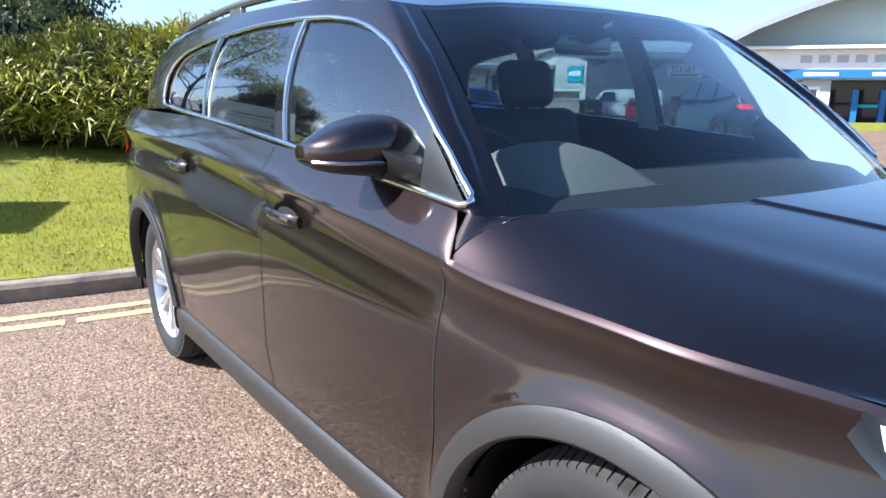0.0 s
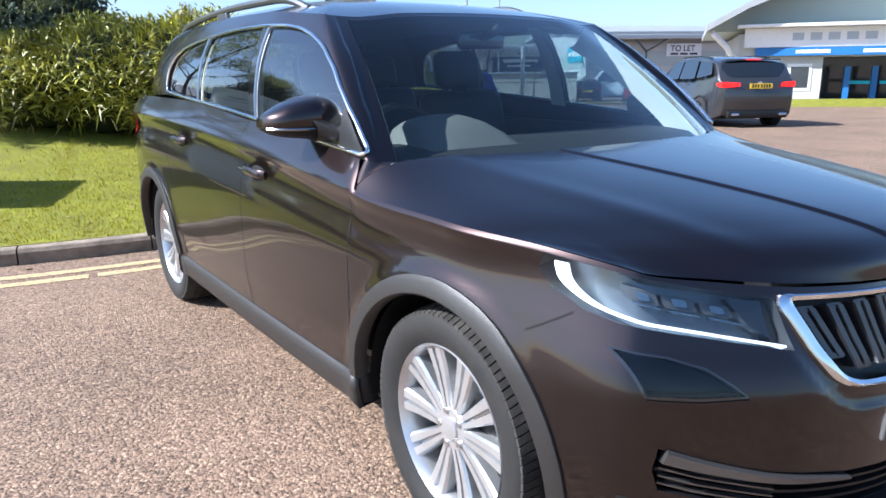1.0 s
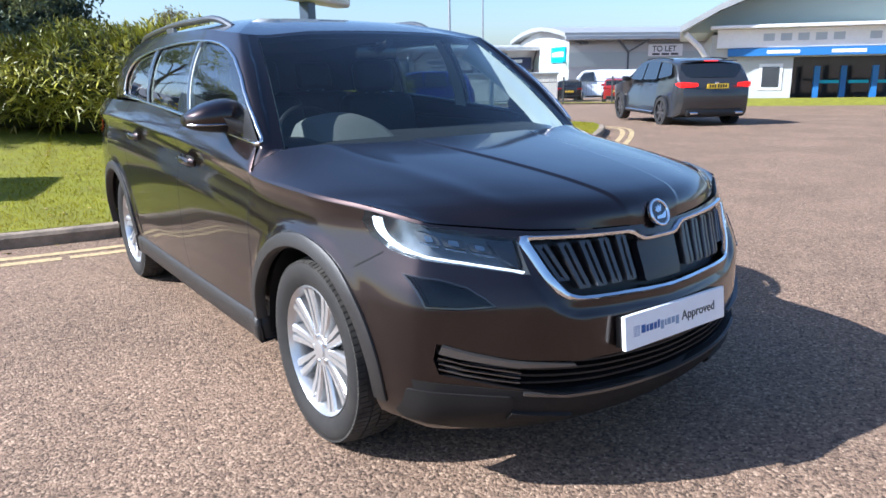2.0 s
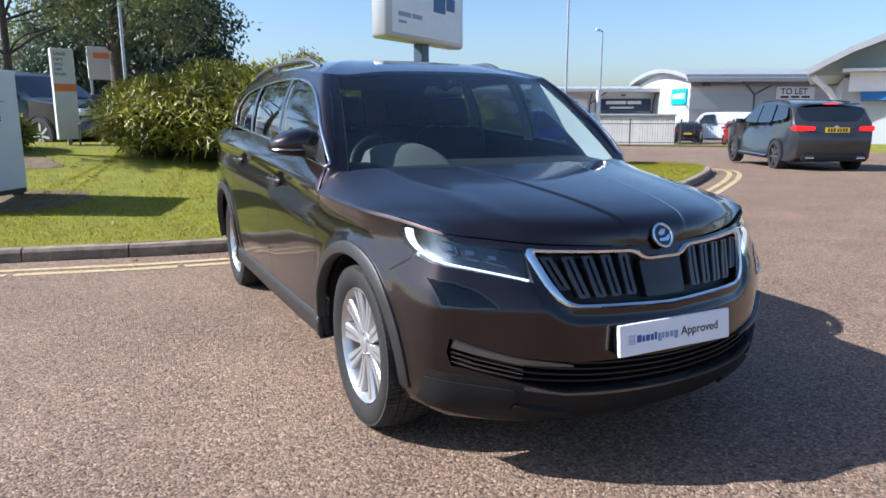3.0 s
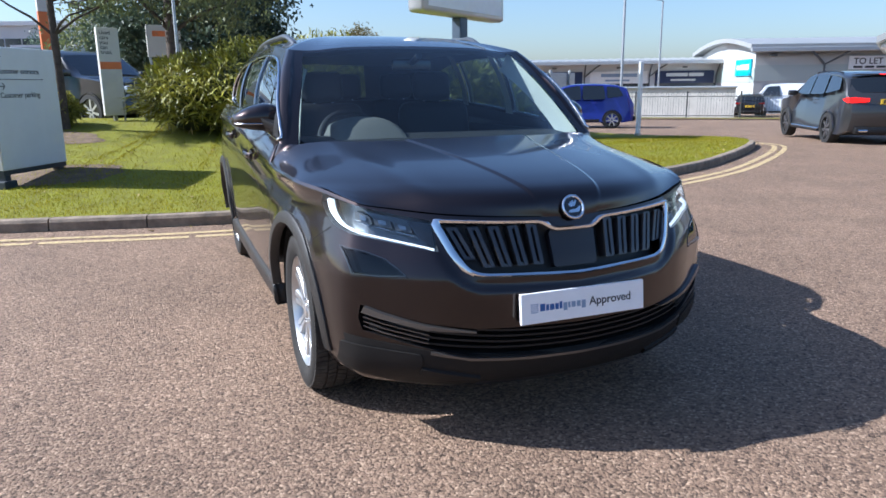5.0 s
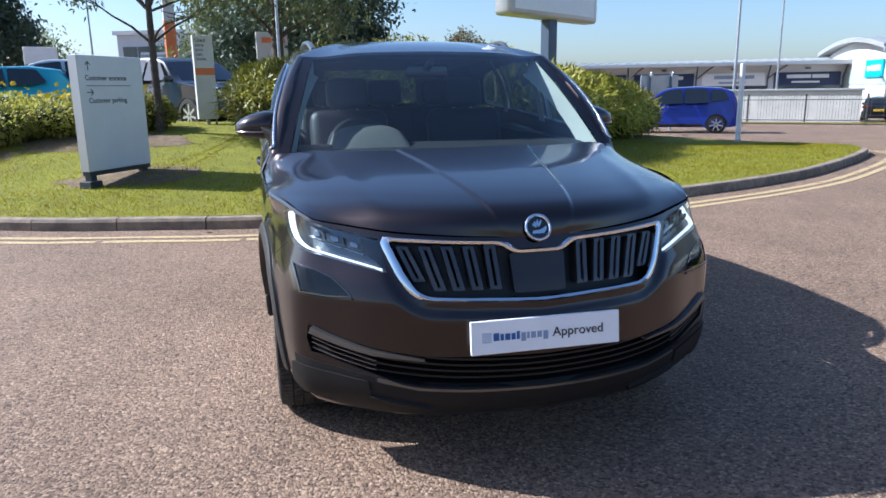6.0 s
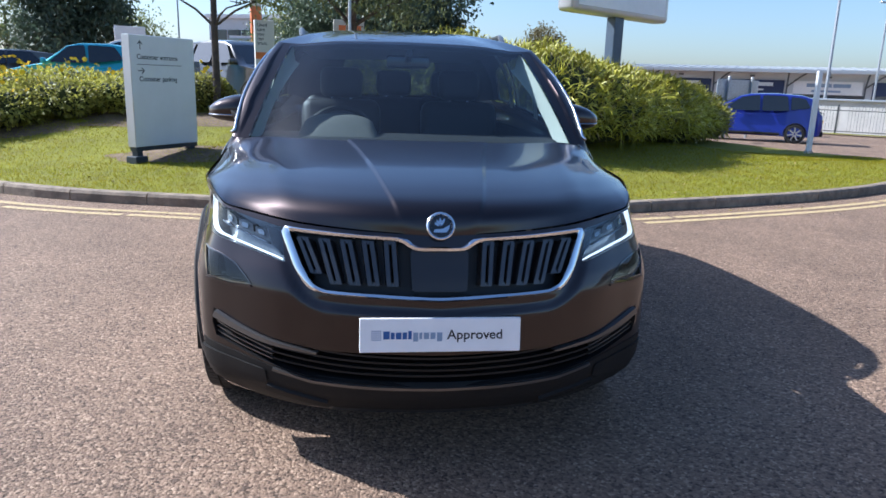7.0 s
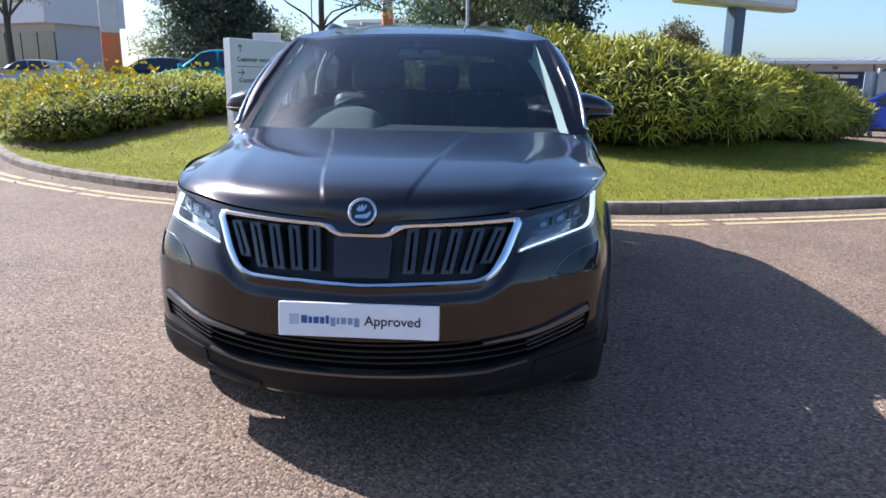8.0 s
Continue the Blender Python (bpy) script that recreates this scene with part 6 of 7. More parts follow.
part("emblem_disc", bm, M_TEXT_PALE, pylon, "", True)

# roadside board on a post
_L, _R = Vector((3.96, 11.95, 0)), Vector((6.95, 14.1, 0))
_m = (_L + _R) / 2
board = empty("billboard", (_m.x, _m.y, lawn_z(_m.x, _m.y)), math.degrees(math.atan2(_R.y - _L.y, _R.x - _L.x)), label="large white box sign high on a blue-grey post", category="billboard")
_bz = 2.86 - lawn_z(_m.x, _m.y)
bm = bmesh.new()
bm_box(bm, -1.84, 1.84, -.22, .22, _bz, _bz + 1.9, .09, 3)
part("sign_box", bm, M_SIGN_EDGE, board, "rounded pale grey case", True)
part("sign_face", box(-1.66, 1.66, -.226, -.2215, _bz + .14, _bz + 1.76), M_WHITE, board, "white face")
part("post", box(-.17, .17, -.12, .12, -.08, _bz, .02), M_POST_BLUE, board, "blue-grey steel post")
for x0, x1, z0, z1, mt in ((-1.4, -.85, .50, .60, M_TEXT_PALE), (-.80, -.35, .50, .60, M_TEXT_PALE), (-1.4, -1.05, .36, .42, M_TEXT_PALE), (.2, .8, .75, 1.15, M_BLUEBRAND), (.85, 1.3, .85, 1.15, M_BLUEBRAND)):
    part("print_bar", box(x0, x1, -.230, -.2265, _bz + z0, _bz + z1), mt, board)

# white marker post on the lawn
_pz = lawn_z(9.45, 11.36)
marker = empty("marker_post", (9.45, 11.36, _pz), 35, label="flat white upright post on the lawn", category="post")
part("post_blade", box(-.10, .10, -.03, .03, -.08, 1.74, .01), M_WHITE, marker)
part("post_foot", box(-.12, .12, -.045, .045, -.08, .06, .005), M_SIGN_EDGE, marker)


def street_lamp(x, y, h, r, arm=.9, turn=0):
    z = float(ground_z(x, y))
    o = empty("street_lamp", (x, y, z), turn, label="slender grey steel lamp column", category="street lamp", group="lamp columns")
    part("column", tube([(0, 0, -.1), (0, 0, 1.2), (0, 0, h)], r, 8, r1=r * .55), M_STEEL, o, "", True)
    part("arm", tube([(0, 0, h), (arm * .4, 0, h + .08), (arm, 0, h + .10)], r * .5, 6), M_STEEL, o, "", True)
    part("lantern", box(arm - .05, arm + .45, -.11, .11, h + .04, h + .16, .03), M_STEEL, o)
    return o


street_lamp(27.85, 37.9, 11.5, .13, 1.2, 140)
street_lamp(35.95, 44.3, 8.6, .11, .5, 200)
street_lamp(-.6, 22, 9.5, .07, 1.0, 60)
street_lamp(-14.5, 40, 7.5, .10, 1.3, 200)
street_lamp(-9.0, 34, 5.2, .06, .8, 190)


# ---- vehicles in the distance ----
CAR_GLASS = material("dark_car_glass", (0.010, 0.012, 0.014), 0.05, coat=1.0)
CAR_TYRE = material("car_tyre", (0.016, 0.016, 0.016), 0.8)
CAR_RED = lamp_material("lit_tail_lamp", (0.85, 0.015, 0.012), 0.7)
CAR_REDOFF = material("tail_lamp", (0.35, 0.01, 0.01), 0.15, coat=1.0)
CAR_LAMP = material("head_lamp", (0.6, 0.62, 0.65), 0.1, 0.4, coat=1.0)
PLATE_YELLOW = material("yellow_plate", (0.75, 0.50, 0.03), 0.5)


def paint(name, c, metal=.4):
    return material(name, c, .35, metal, coat=1.0)


def road_car(name, label, m, L, W, H, colour, prof, belt, windows, wheels_y, wr, rear, lit=False, alloy=None, sills=M_BLACK, plate_on=True, screens=None, rails=False):
    """A car: its side outline (share of length from the nose, height), glass outlines, wheels, lamps and plates.
    The nose points to -y of the car's own axes."""
    root = empty(name, label=label, category="car")
    root.matrix_basis = m
    bodym = paint(name + "_paint", colour)

    def hw(z, y):
        t = min(1, max(0, (z - belt) / max(.01, H - belt)))
        e = min(1, min(y, L - y) / .45)
        return W / 2 * (1 - .22 * t ** 1.1) * (.86 + .14 * math.sin(max(0, e) * math.pi / 2)) * (1 - .05 * max(0, .45 - z) / .3)

    pts = []
    P = [(a * L, b) for a, b in prof]
    k = len(P)
    for i in range(k):
        a, b = Vector(P[i]), Vector(P[(i + 1) % k])
        n = max(1, int((b - a).length / .22))
        pts += [tuple(a.lerp(b, j / n)) for j in range(n)]
    bm = bmesh.new()
    secs = []
    for s in (-1, -.97, -.88, -.45, 0, .45, .88, .97, 1):
        ring = []
        cy, cz = L / 2, H * .45
        for y, z in pts:
            inset = {1: .045, .97: .014}.get(abs(s), 0)
            d = Vector((cy - y, (cz - z) * 1.5)).normalized()
            y2, z2 = y + d.x * inset, z + d.y * inset * .8
            crown = -.03 * s * s * (1 if z > belt + .25 else .3)
            ring.append(bm.verts.new((s * hw(z, y), y2 - L / 2 - (.06 * (1 - s * s) if y < .2 else 0) + (.05 * (1 - s * s) if y > L - .2 else 0), z2 + (crown if z > .5 else 0))))
        secs.append(ring)
    n = len(pts)
    for A, B in zip(secs, secs[1:]):
        for i in range(n):
            bm.faces.new((A[i], A[(i + 1) % n], B[(i + 1) % n], B[i]))
    bm.faces.new(secs[0])
    bm.faces.new(secs[-1][::-1])
    bmesh.ops.triangulate(bm, faces=[f for f in bm.faces if len(f.verts) > 4])
    part("car_body", bm, bodym, root, "", True, 35)

    def on_side(y, z, sg, off):
        return Vector((sg * (hw(z, y * L) + off), y * L - L / 2, z))
    for sg in (1, -1):
        for w in windows:
            bm = bmesh.new()
            ring = [bm.verts.new(on_side(y, z, sg, .006)) for y, z in rounded(w, .03, 3)]
            bm.faces.new(ring)
            part("side_window", bm, CAR_GLASS, root, "dark side window")
        part("side_sill", tube([on_side(y, .30, sg, -.01) for y in np.linspace(wheels_y[0] + .11, wheels_y[1] - .11, 8)], .05, 6), sills, root, "", True)
        for y in wheels_y:
            x = W / 2 - .10
            c = Matrix.Translation((sg * x, y * L - L / 2, wr)) @ pose(0, 0, 0, 0, 0, 0 if sg > 0 else 180)
            hub = empty("wheel")
            hub.parent = root
            hub.matrix_basis = c
            bm = bmesh.new()
            bm_lathe(bm, [(-.11, wr * .62), (-.11, wr * .95), (-.07, wr), (.07, wr), (.105, wr * .95), (.11, wr * .72), (.08, wr * .70)], 28)
            part("tyre", bm, CAR_TYRE, hub, "", True, 50)
            bm = bmesh.new()
            bm_lathe(bm, [(.02, wr * .70), (.07, wr * .71), (.09, wr * .66)], 28)
            part("rim", bm, alloy or M_ALLOY, hub, "", True)
            for q in range(7):
                a = 2 * math.pi * q / 7
                bm = box(.05, .085, -.022, .022, .03, wr * .70)
                part("spoke", bm, alloy or M_ALLOY, hub).matrix_basis = pose(0, 0, 0, math.degrees(a), 0, 0)
            bm = bmesh.new()
            bm_lathe(bm, [(.0, wr * .66), (.0, .001)], 20)
            part("brake", bm, M_BLACK, hub)
            bm = bmesh.new()
            prev = None
            for i in range(17):
                a = math.radians(-8 + 196 * i / 16)
                r = [bm.verts.new((sg * (W / 2 + o), y * L - L / 2 + rr * math.cos(a), max(.2, wr + rr * math.sin(a)))) for rr, o in ((wr * 1.03, -.06), (wr * 1.04, .006), (wr * 1.09, .005), (wr * 1.10, -.03))]
                if prev:
                    for j in range(3):
                        bm.faces.new((prev[j], prev[j + 1], r[j + 1], r[j]))
                prev = r
            part("arch", bm, bodym if rails else sills, root, "" if rails else "dark wheel arch", True)
        if rails:
            part("roof_rail", tube([(sg * (hw(H, L * .5) - .06), y * L - L / 2, H - .012 - 1.15 * (y - .61) ** 2) for y in np.linspace(.46, .80, 10)], .016, 6), M_BLACK, root, "", True)
        # door mirror
        bm = bmesh.new()
        bm_box(bm, -.10, .10, -.05, .05, -.065, .065, .03, 2, Matrix.Translation((sg * (W / 2 + .06), L * .31 - L / 2, belt + .06)))
        part("mirror", bm, bodym, root, "", True)
        for y, z in ((.47, belt - .10), (.66, belt - .08)):
            part("handle", tube([on_side(y - .02, z, sg, .012), on_side(y, z, sg, .03), on_side(y + .02, z, sg, .012)], .012, 5), bodym, root)
        # rear lamp and head lamp
        bm = bmesh.new()
        rz = rear["lamp_z"]
        ring = []
        for dx, dz in ((-.36, -.035), (-.36, .035), (-.05, .06), (.0, .05), (.0, -.05), (-.05, -.06)):
            x = sg * (W / 2 * rear.get("w", .95) + dx)
            ring.append(bm.verts.new((x, L / 2 + rear.get("y", .0) + (.055 if dx < -.1 else -.02), rz + dz)))
        bmesh.ops.extrude_face_region(bm, geom=[bm.faces.new(ring)])
        if rails:
            wrap = [on_side(y, rz + dz, sg, .010) for y, dz in ((.955, .012), (.975, .055), (.993, .058), (.993, -.058), (.975, -.045))]
            bm.faces.new([bm.verts.new(p) for p in wrap])
        part("rear_lamp", bm, CAR_RED if lit else CAR_REDOFF, root, "glowing red rear lamp" if lit else "red rear lamp")
        bm = bmesh.new()
        bm_box(bm, sg * (W / 2 - .34) - .14, sg * (W / 2 - .34) + .14, -L / 2 - .04, -L / 2 + .12, belt - .34, belt - .20, .03, 2)
        part("head_lamp", bm, CAR_LAMP, root, "", True)
    # front and rear glass
    for nm, (y0, z0, y1, z1) in (("windscreen", screens[0]), ("rear_window", screens[1])):
        bm = bmesh.new()
        sgn = -1 if nm == "windscreen" else 1
        off = Vector((0, (z1 - z0), -(y1 - y0) * L)).normalized() * .012
        if off.z < 0:
            off = -off
        grid = []
        for i in range(4):
            t = i / 3
            y, z = y0 + (y1 - y0) * t, z0 + (z1 - z0) * t
            w = hw(z, y * L) - .085
            grid.append([bm.verts.new((w * s, y * L - L / 2 + off.y + sgn * .05 * (1 - s * s), z + off.z - .03 * s * s)) for s in (-1, -.5, 0, .5, 1)])
        for A, B in zip(grid, grid[1:]):
            for j in range(4):
                bm.faces.new((A[j], A[j + 1], B[j + 1], B[j]))
        part(nm, bm, CAR_GLASS, root, "dark glass", True)
    if plate_on:
        y = L / 2 + rear.get("y", 0) + .075
        part("rear_plate", box(-.26, .26, y - .012, y, rear["plate_z"] - .055, rear["plate_z"] + .055), PLATE_YELLOW, root, "yellow rear plate with dark bars")
        for k in range(7):
            part("plate_bar", box(-.21 + .06 * k + (.02 if k > 3 else 0), -.175 + .06 * k + (.02 if k > 3 else 0), y, y + .002, rear["plate_z"] - .035, rear["plate_z"] + .035), M_TEXT_BLACK, root)
    part("rear_bumper", box(-W / 2 * .74, W / 2 * .74, L / 2 - .10, L / 2 + .058, .27, .44, .05), sills, root, "dark lower bumper", True)
    if rails:
        for sg in (1, -1):
            part("exhaust_trim", tube([(sg * .55 - .09, L / 2 + .06, .36), (sg * .55 + .09, L / 2 + .06, .36)], .035, 8), M_CHROME, root, "chrome exhaust trim", True)
        bm = bmesh.new()
        bm_lathe(bm, [(0, .055), (.012, .05), (.012, .001)], 20, "y")
        part("tail_badge", bm, M_CHROME, root, "round chrome badge", True).matrix_basis = Matrix.Translation((0, L / 2 + .02, 1.02))
        part("spoiler", box(-W * .34, W * .34, L * .40 - .16, L * .40 + .10, H - .115, H - .085, .012), bodym, root, "", True)
        part("brake_strip", box(-.17, .17, L * .40 + .10, L * .40 + .106, H - .112, H - .090), CAR_RED if lit else CAR_REDOFF, root, "red high brake lamp")
        for sg in (1, -1):
            part("side_step", tube([on_side(y, .33, sg, .012) for y in np.linspace(wheels_y[0] + .10, wheels_y[1] - .10, 6)], .016, 6), M_CHROME, root, "bright sill trim", True)
    return root


SUV_P = [(.0, .35), (.005, .75), (.03, .92), (.20, 1.03), (.275, 1.07), (.40, 1.52), (.46, 1.60), (.60, 1.635), (.78, 1.60), (.895, 1.50), (.915, 1.46), (.965, 1.12), (.985, 1.04), (1.0, .88), (1.0, .60), (.985, .34), (.93, .24), (.07, .24)]
HATCH_P = [(.0, .32), (.01, .62), (.04, .76), (.23, .92), (.29, .96), (.44, 1.38), (.52, 1.45), (.70, 1.46), (.88, 1.38), (.955, 1.02), (.99, .92), (1.0, .60), (.985, .28), (.92, .22), (.08, .22)]
MPV_P = [(.0, .34), (.01, .66), (.05, .82), (.17, .98), (.38, 1.50), (.46, 1.58), (.64, 1.605), (.84, 1.56), (.93, 1.44), (.965, 1.05), (.99, .92), (1.0, .55), (.985, .28), (.92, .22), (.07, .22)]
VAN_P = [(.0, .40), (.005, .85), (.03, 1.02), (.14, 1.18), (.24, 1.85), (.30, 1.95), (.50, 1.98), (.95, 1.96), (.99, 1.88), (1.0, .50), (.98, .32), (.06, .32)]
SUV_W = [[(.345, 1.10), (.425, 1.50), (.52, 1.55), (.53, 1.10)], [(.545, 1.10), (.54, 1.55), (.70, 1.54), (.725, 1.12)], [(.745, 1.13), (.725, 1.53), (.86, 1.47), (.90, 1.22)]]
HATCH_W = [[(.34, .98), (.455, 1.35), (.555, 1.39), (.565, .98)], [(.58, .98), (.575, 1.39), (.74, 1.37), (.80, 1.08)]]
MPV_W = [[(.27, 1.02), (.40, 1.46), (.53, 1.53), (.54, 1.03)], [(.555, 1.03), (.55, 1.53), (.73, 1.52), (.75, 1.05)], [(.765, 1.08), (.755, 1.50), (.86, 1.45), (.90, 1.16)]]
VAN_W = [[(.20, 1.22), (.27, 1.78), (.40, 1.82), (.42, 1.22)]]
DARK_ALLOY = material("dark_alloy", (0.22, 0.22, 0.23), 0.3, 0.8)


def parked(kind, name, label, x, y, turn, colour, L, W, H, **kw):
    P, Wn, belt, wy, wr, rr, scr = {
        "suv": (SUV_P, SUV_W, 1.06, (.19, .80), .36, dict(lamp_z=1.00, plate_z=.97, w=.885), ((.285, 1.10, .395, 1.50), (.912, 1.47, .958, 1.16))),
        "hatch": (HATCH_P, HATCH_W, .95, (.20, .82), .31, dict(lamp_z=.88, plate_z=.70, y=-.02), ((.30, .99, .43, 1.35), (.895, 1.33, .95, 1.06))),
        "mpv": (MPV_P, MPV_W, 1.0, (.19, .81), .32, dict(lamp_z=.98, plate_z=.72, y=-.02), ((.18, 1.01, .37, 1.47), (.935, 1.40, .965, 1.09))),
        "van": (VAN_P, VAN_W, 1.15, (.19, .78), .33, dict(lamp_z=.95, plate_z=.62), ((.145, 1.21, .235, 1.80), (.992, 1.8, .996, 1.3))),
    }[kind]
    k = H / max(b for a, b in P)
    P = [(a, b * k) for a, b in P]
    z = kw.pop("z", None)
    z = float(ground_z(x, y)) if z is None else z
    return road_car(name, label, pose(x, y, z, 0, 0, turn), L, W, H, colour, P, belt * k, [[(a, b * k) for a, b in w] for w in Wn], wy, wr, {**rr, "lamp_z": rr["lamp_z"] * k}, screens=[(s[0], s[1] * k, s[2], s[3] * k) for s in scr], **kw)


parked("suv", "grey_suv", "dark grey SUV stopped on the road with lit brake lamps", 14.24, 9.60, 150, (0.036, 0.037, 0.040), 4.66, 1.89, 1.64, lit=True, alloy=DARK_ALLOY, rails=True)
parked("mpv", "blue_mpv", "bright blue compact family car on the back road", 13.05, 19.95, 240, (0.012, 0.022, 0.26), 4.10, 1.75, 1.60)
parked("hatch", "black_hatchback", "black hatchback parked behind the railings", 34.5, 33.0, 133, (0.012, 0.012, 0.014), 4.2, 1.80, 1.46)
parked("van", "white_van", "white panel van parked behind the railings", 36.6, 32.0, 218, (0.75, 0.76, 0.77), 5.2, 1.98, 2.1, plate_on=False)
parked("hatch", "red_hatchback", "small red hatchback parked behind the railings", 32.6, 27.2, 130, (0.35, 0.015, 0.015), 3.8, 1.70, 1.45)
parked("hatch", "turquoise_hatchback", "light turquoise small car in the car park", -7.2, 16.2, -80, (0.05, 0.40, 0.52), 3.6, 1.65, 1.52)
parked("mpv", "white_people_carrier", "white people carrier in the car park", -6.4, 17.9, -75, (0.68, 0.68, 0.66), 4.4, 1.80, 1.75, plate_on=True)
parked("suv", "black_estate", "black car in the car park behind the hedge", -2.9, 14.8, 42, (0.012, 0.013, 0.015), 4.5, 1.85, 1.66)
parked("hatch", "dark_hatchback", "dark car in the car park beyond the flower bed", -12.0, 22.5, -75, (0.05, 0.055, 0.06), 4.2, 1.78, 1.46)
parked("hatch", "silver_hatchback", "silver car in the car park beyond the flower bed", -21.0, 29.0, -80, (0.45, 0.46, 0.47), 4.2, 1.78, 1.46)
parked("hatch", "silver_saloon", "silver car parked near the trade units", 17.9, 27.9, 60, (0.42, 0.43, 0.44), 4.3, 1.8, 1.45)

# ---- railings in front of the units ----
M_RAIL = material("dark_grey_railing", (0.060, 0.064, 0.066), 0.5)
M_WALL_WHITE = material("off_white_render", (0.62, 0.60, 0.56), 0.85, var=0.15, scale=1.2, bump=0.2, bump_scale=30)
F0, F1 = Vector((15.5, 38.0)), Vector((37.5, 18.9))
_fl = (F1 - F0).length
_fd = (F1 - F0) / _fl
fence = empty("railings", (F0.x, F0.y, 0), math.degrees(math.atan2(_fd.y, _fd.x)), label="dark grey bow-topped steel railings along the verge", category="fence")
fence_z = lambda s: float(ground_z(F0.x + _fd.x * s, F0.y + _fd.y * s))
FENCE_END = 22.0
for i in range(int(FENCE_END / 2.75) + 1):
    s = i * 2.75
    part("fence_post", box(s - .04, s + .04, -.04, .04, fence_z(s) - .1, fence_z(s) + 1.5), M_RAIL, fence)
for zz in (.18, 1.22):
    part("fence_rail", tube([(s, 0, fence_z(s) + zz) for s in np.linspace(0, FENCE_END, 30)], .022, 5), M_RAIL, fence, "", True)
_bar = tube([(0, 0, .05), (0, 0, 1.30), (.02, 0, 1.41), (.07, 0, 1.45), (.12, 0, 1.41), (.14, 0, 1.30), (.14, 0, .05)], .008, 5)
_bar_ob = part("bow", _bar, M_RAIL, fence)
_bar_ob.location = (.30, 0, fence_z(.3))
for i in range(1, int(FENCE_END / .28)):
    s = .30 + .28 * i
    if i % 10 == 9:
        continue
    o = new("bow", _bar_ob.data)
    o.parent = fence
    o.location = (s, 0, fence_z(s))

# grass verge under the railings
bm = bmesh.new()
rows = []
for i in range(31):
    s = -6 + (FENCE_END + 6.5) * i / 30
    c = F0 + _fd * s
    nrm = Vector((_fd.y, -_fd.x))
    row = []
    for o in (-1.6, -.6, .6):
        p = c - nrm * o
        row.append(bm.verts.new((p.x, p.y, float(ground_z(p.x, p.y)) + .07)))
    rows.append(row)
for A, B in zip(rows, rows[1:]):
    for j in range(2):
        bm.faces.new((A[j], A[j + 1], B[j + 1], B[j]))
tagged(part("verge", bm, M_LAWN, None, "", True), "narrow grass verge below the railings", "verge", kind="structure")

# grass bank at the foot of the service garage
bm = bmesh.new()
rows = []
for i in range(25):
    c = Vector((28.1, 17.9)) + Vector((.588, -.809)) * (-1.0 + i)
    row = []
    for o, up in ((.05, .30), (.9, .26), (2.0, -.02)):
        p = c + Vector((-.809, -.588)) * o
        row.append(bm.verts.new((p.x, p.y, float(ground_z(p.x, p.y)) + up)))
    rows.append(row)
for A, B in zip(rows, rows[1:]):
    for j in range(2):
        bm.faces.new((A[j], B[j], B[j + 1], A[j + 1]))
tagged(part("verge", bm, M_LAWN, None, "", True), "low grass bank at the foot of the white garage", "verge", kind="structure")

# low white wall behind the railings
W0, W1 = F0 + Vector((1.6, 1.9)) * .9, Vector((29.2, 28.9))
_wd = (W1 - W0)
wall_low = empty("low_wall", (W0.x, W0.y, 0), math.degrees(math.atan2(_wd.y, _wd.x)), label="low off-white rendered wall with a sloping cap", category="wall", kind="structure")
bm = bmesh.new()
bm_box(bm, 0, _wd.length, 0, 3.0, -1.6, .98, .01)
part("wall_body", bm, M_WALL_WHITE, wall_low)
part("wall_cap", box(-.1, _wd.length + .1, -.12, 3.1, .985, 1.08, .02), M_SIGN_EDGE, wall_low, "grey cap")

# road sign seen from behind, beyond the hedge
rs = empty("road_sign_back", (13.2, 21.5, float(ground_z(13.2, 21.5))), 25, label="grey back of a large road sign on two posts", category="road sign")
part("sign_plate", box(-1.15, 1.15, -.02, .02, .9, 2.05, .01), M_STEEL, rs)
for x in (-.6, .7):
    part("sign_post", box(x - .05, x + .05, -.10, -.02, -.1, 2.15, .01), M_STEEL, rs)
    part("sign_clip", box(x - .16, x + .16, -.06, -.02, 1.2, 1.3), M_STEEL, rs)

# ---- trade units ----
M_CLADDING = material("pale_grey_cladding", (0.50, 0.51, 0.50), 0.6, var=0.06, scale=.5)
M_CLADDING_W = material("white_cladding", (0.60, 0.615, 0.63), 0.6, var=0.06, scale=.6)
M_ROOFING = material("grey_sheet_roof", (0.38, 0.39, 0.39), 0.45, 0.3, var=0.1, scale=.6)
M_DARKBAND = material("dark_grey_band", (0.10, 0.115, 0.13), 0.5)
M_MIDBAND = material("mid_grey_band", (0.40, 0.45, 0.44), 0.55)
M_GREENBAND = material("grey_green_band", (0.36, 0.44, 0.41), 0.6)
M_NAVY = material("navy_board", (0.015, 0.03, 0.09), 0.5)
M_TEAL = material("teal_board", (0.015, 0.34, 0.44), 0.5)
M_SHOPBLUE = material("blue_fascia", (0.03, 0.16, 0.42), 0.5)
M_SHOPTEXT = material("pale_grey_letters", (0.42, 0.47, 0.52), 0.5)
M_UNITGLASS = material("unit_glazing", (0.05, 0.06, 0.07), 0.12, coat=0.6, var=0.3, scale=.4)
M_DOORGREY = material("grey_shutter", (0.25, 0.26, 0.27), 0.6, var=0.1, scale=2)


def unit_frame(name, a, b, label):
    d = Vector(b) - Vector(a)
    return empty(name, (a[0], a[1], -1.25), math.degrees(math.atan2(d.y, d.x)), label=label, category="building"), d.length


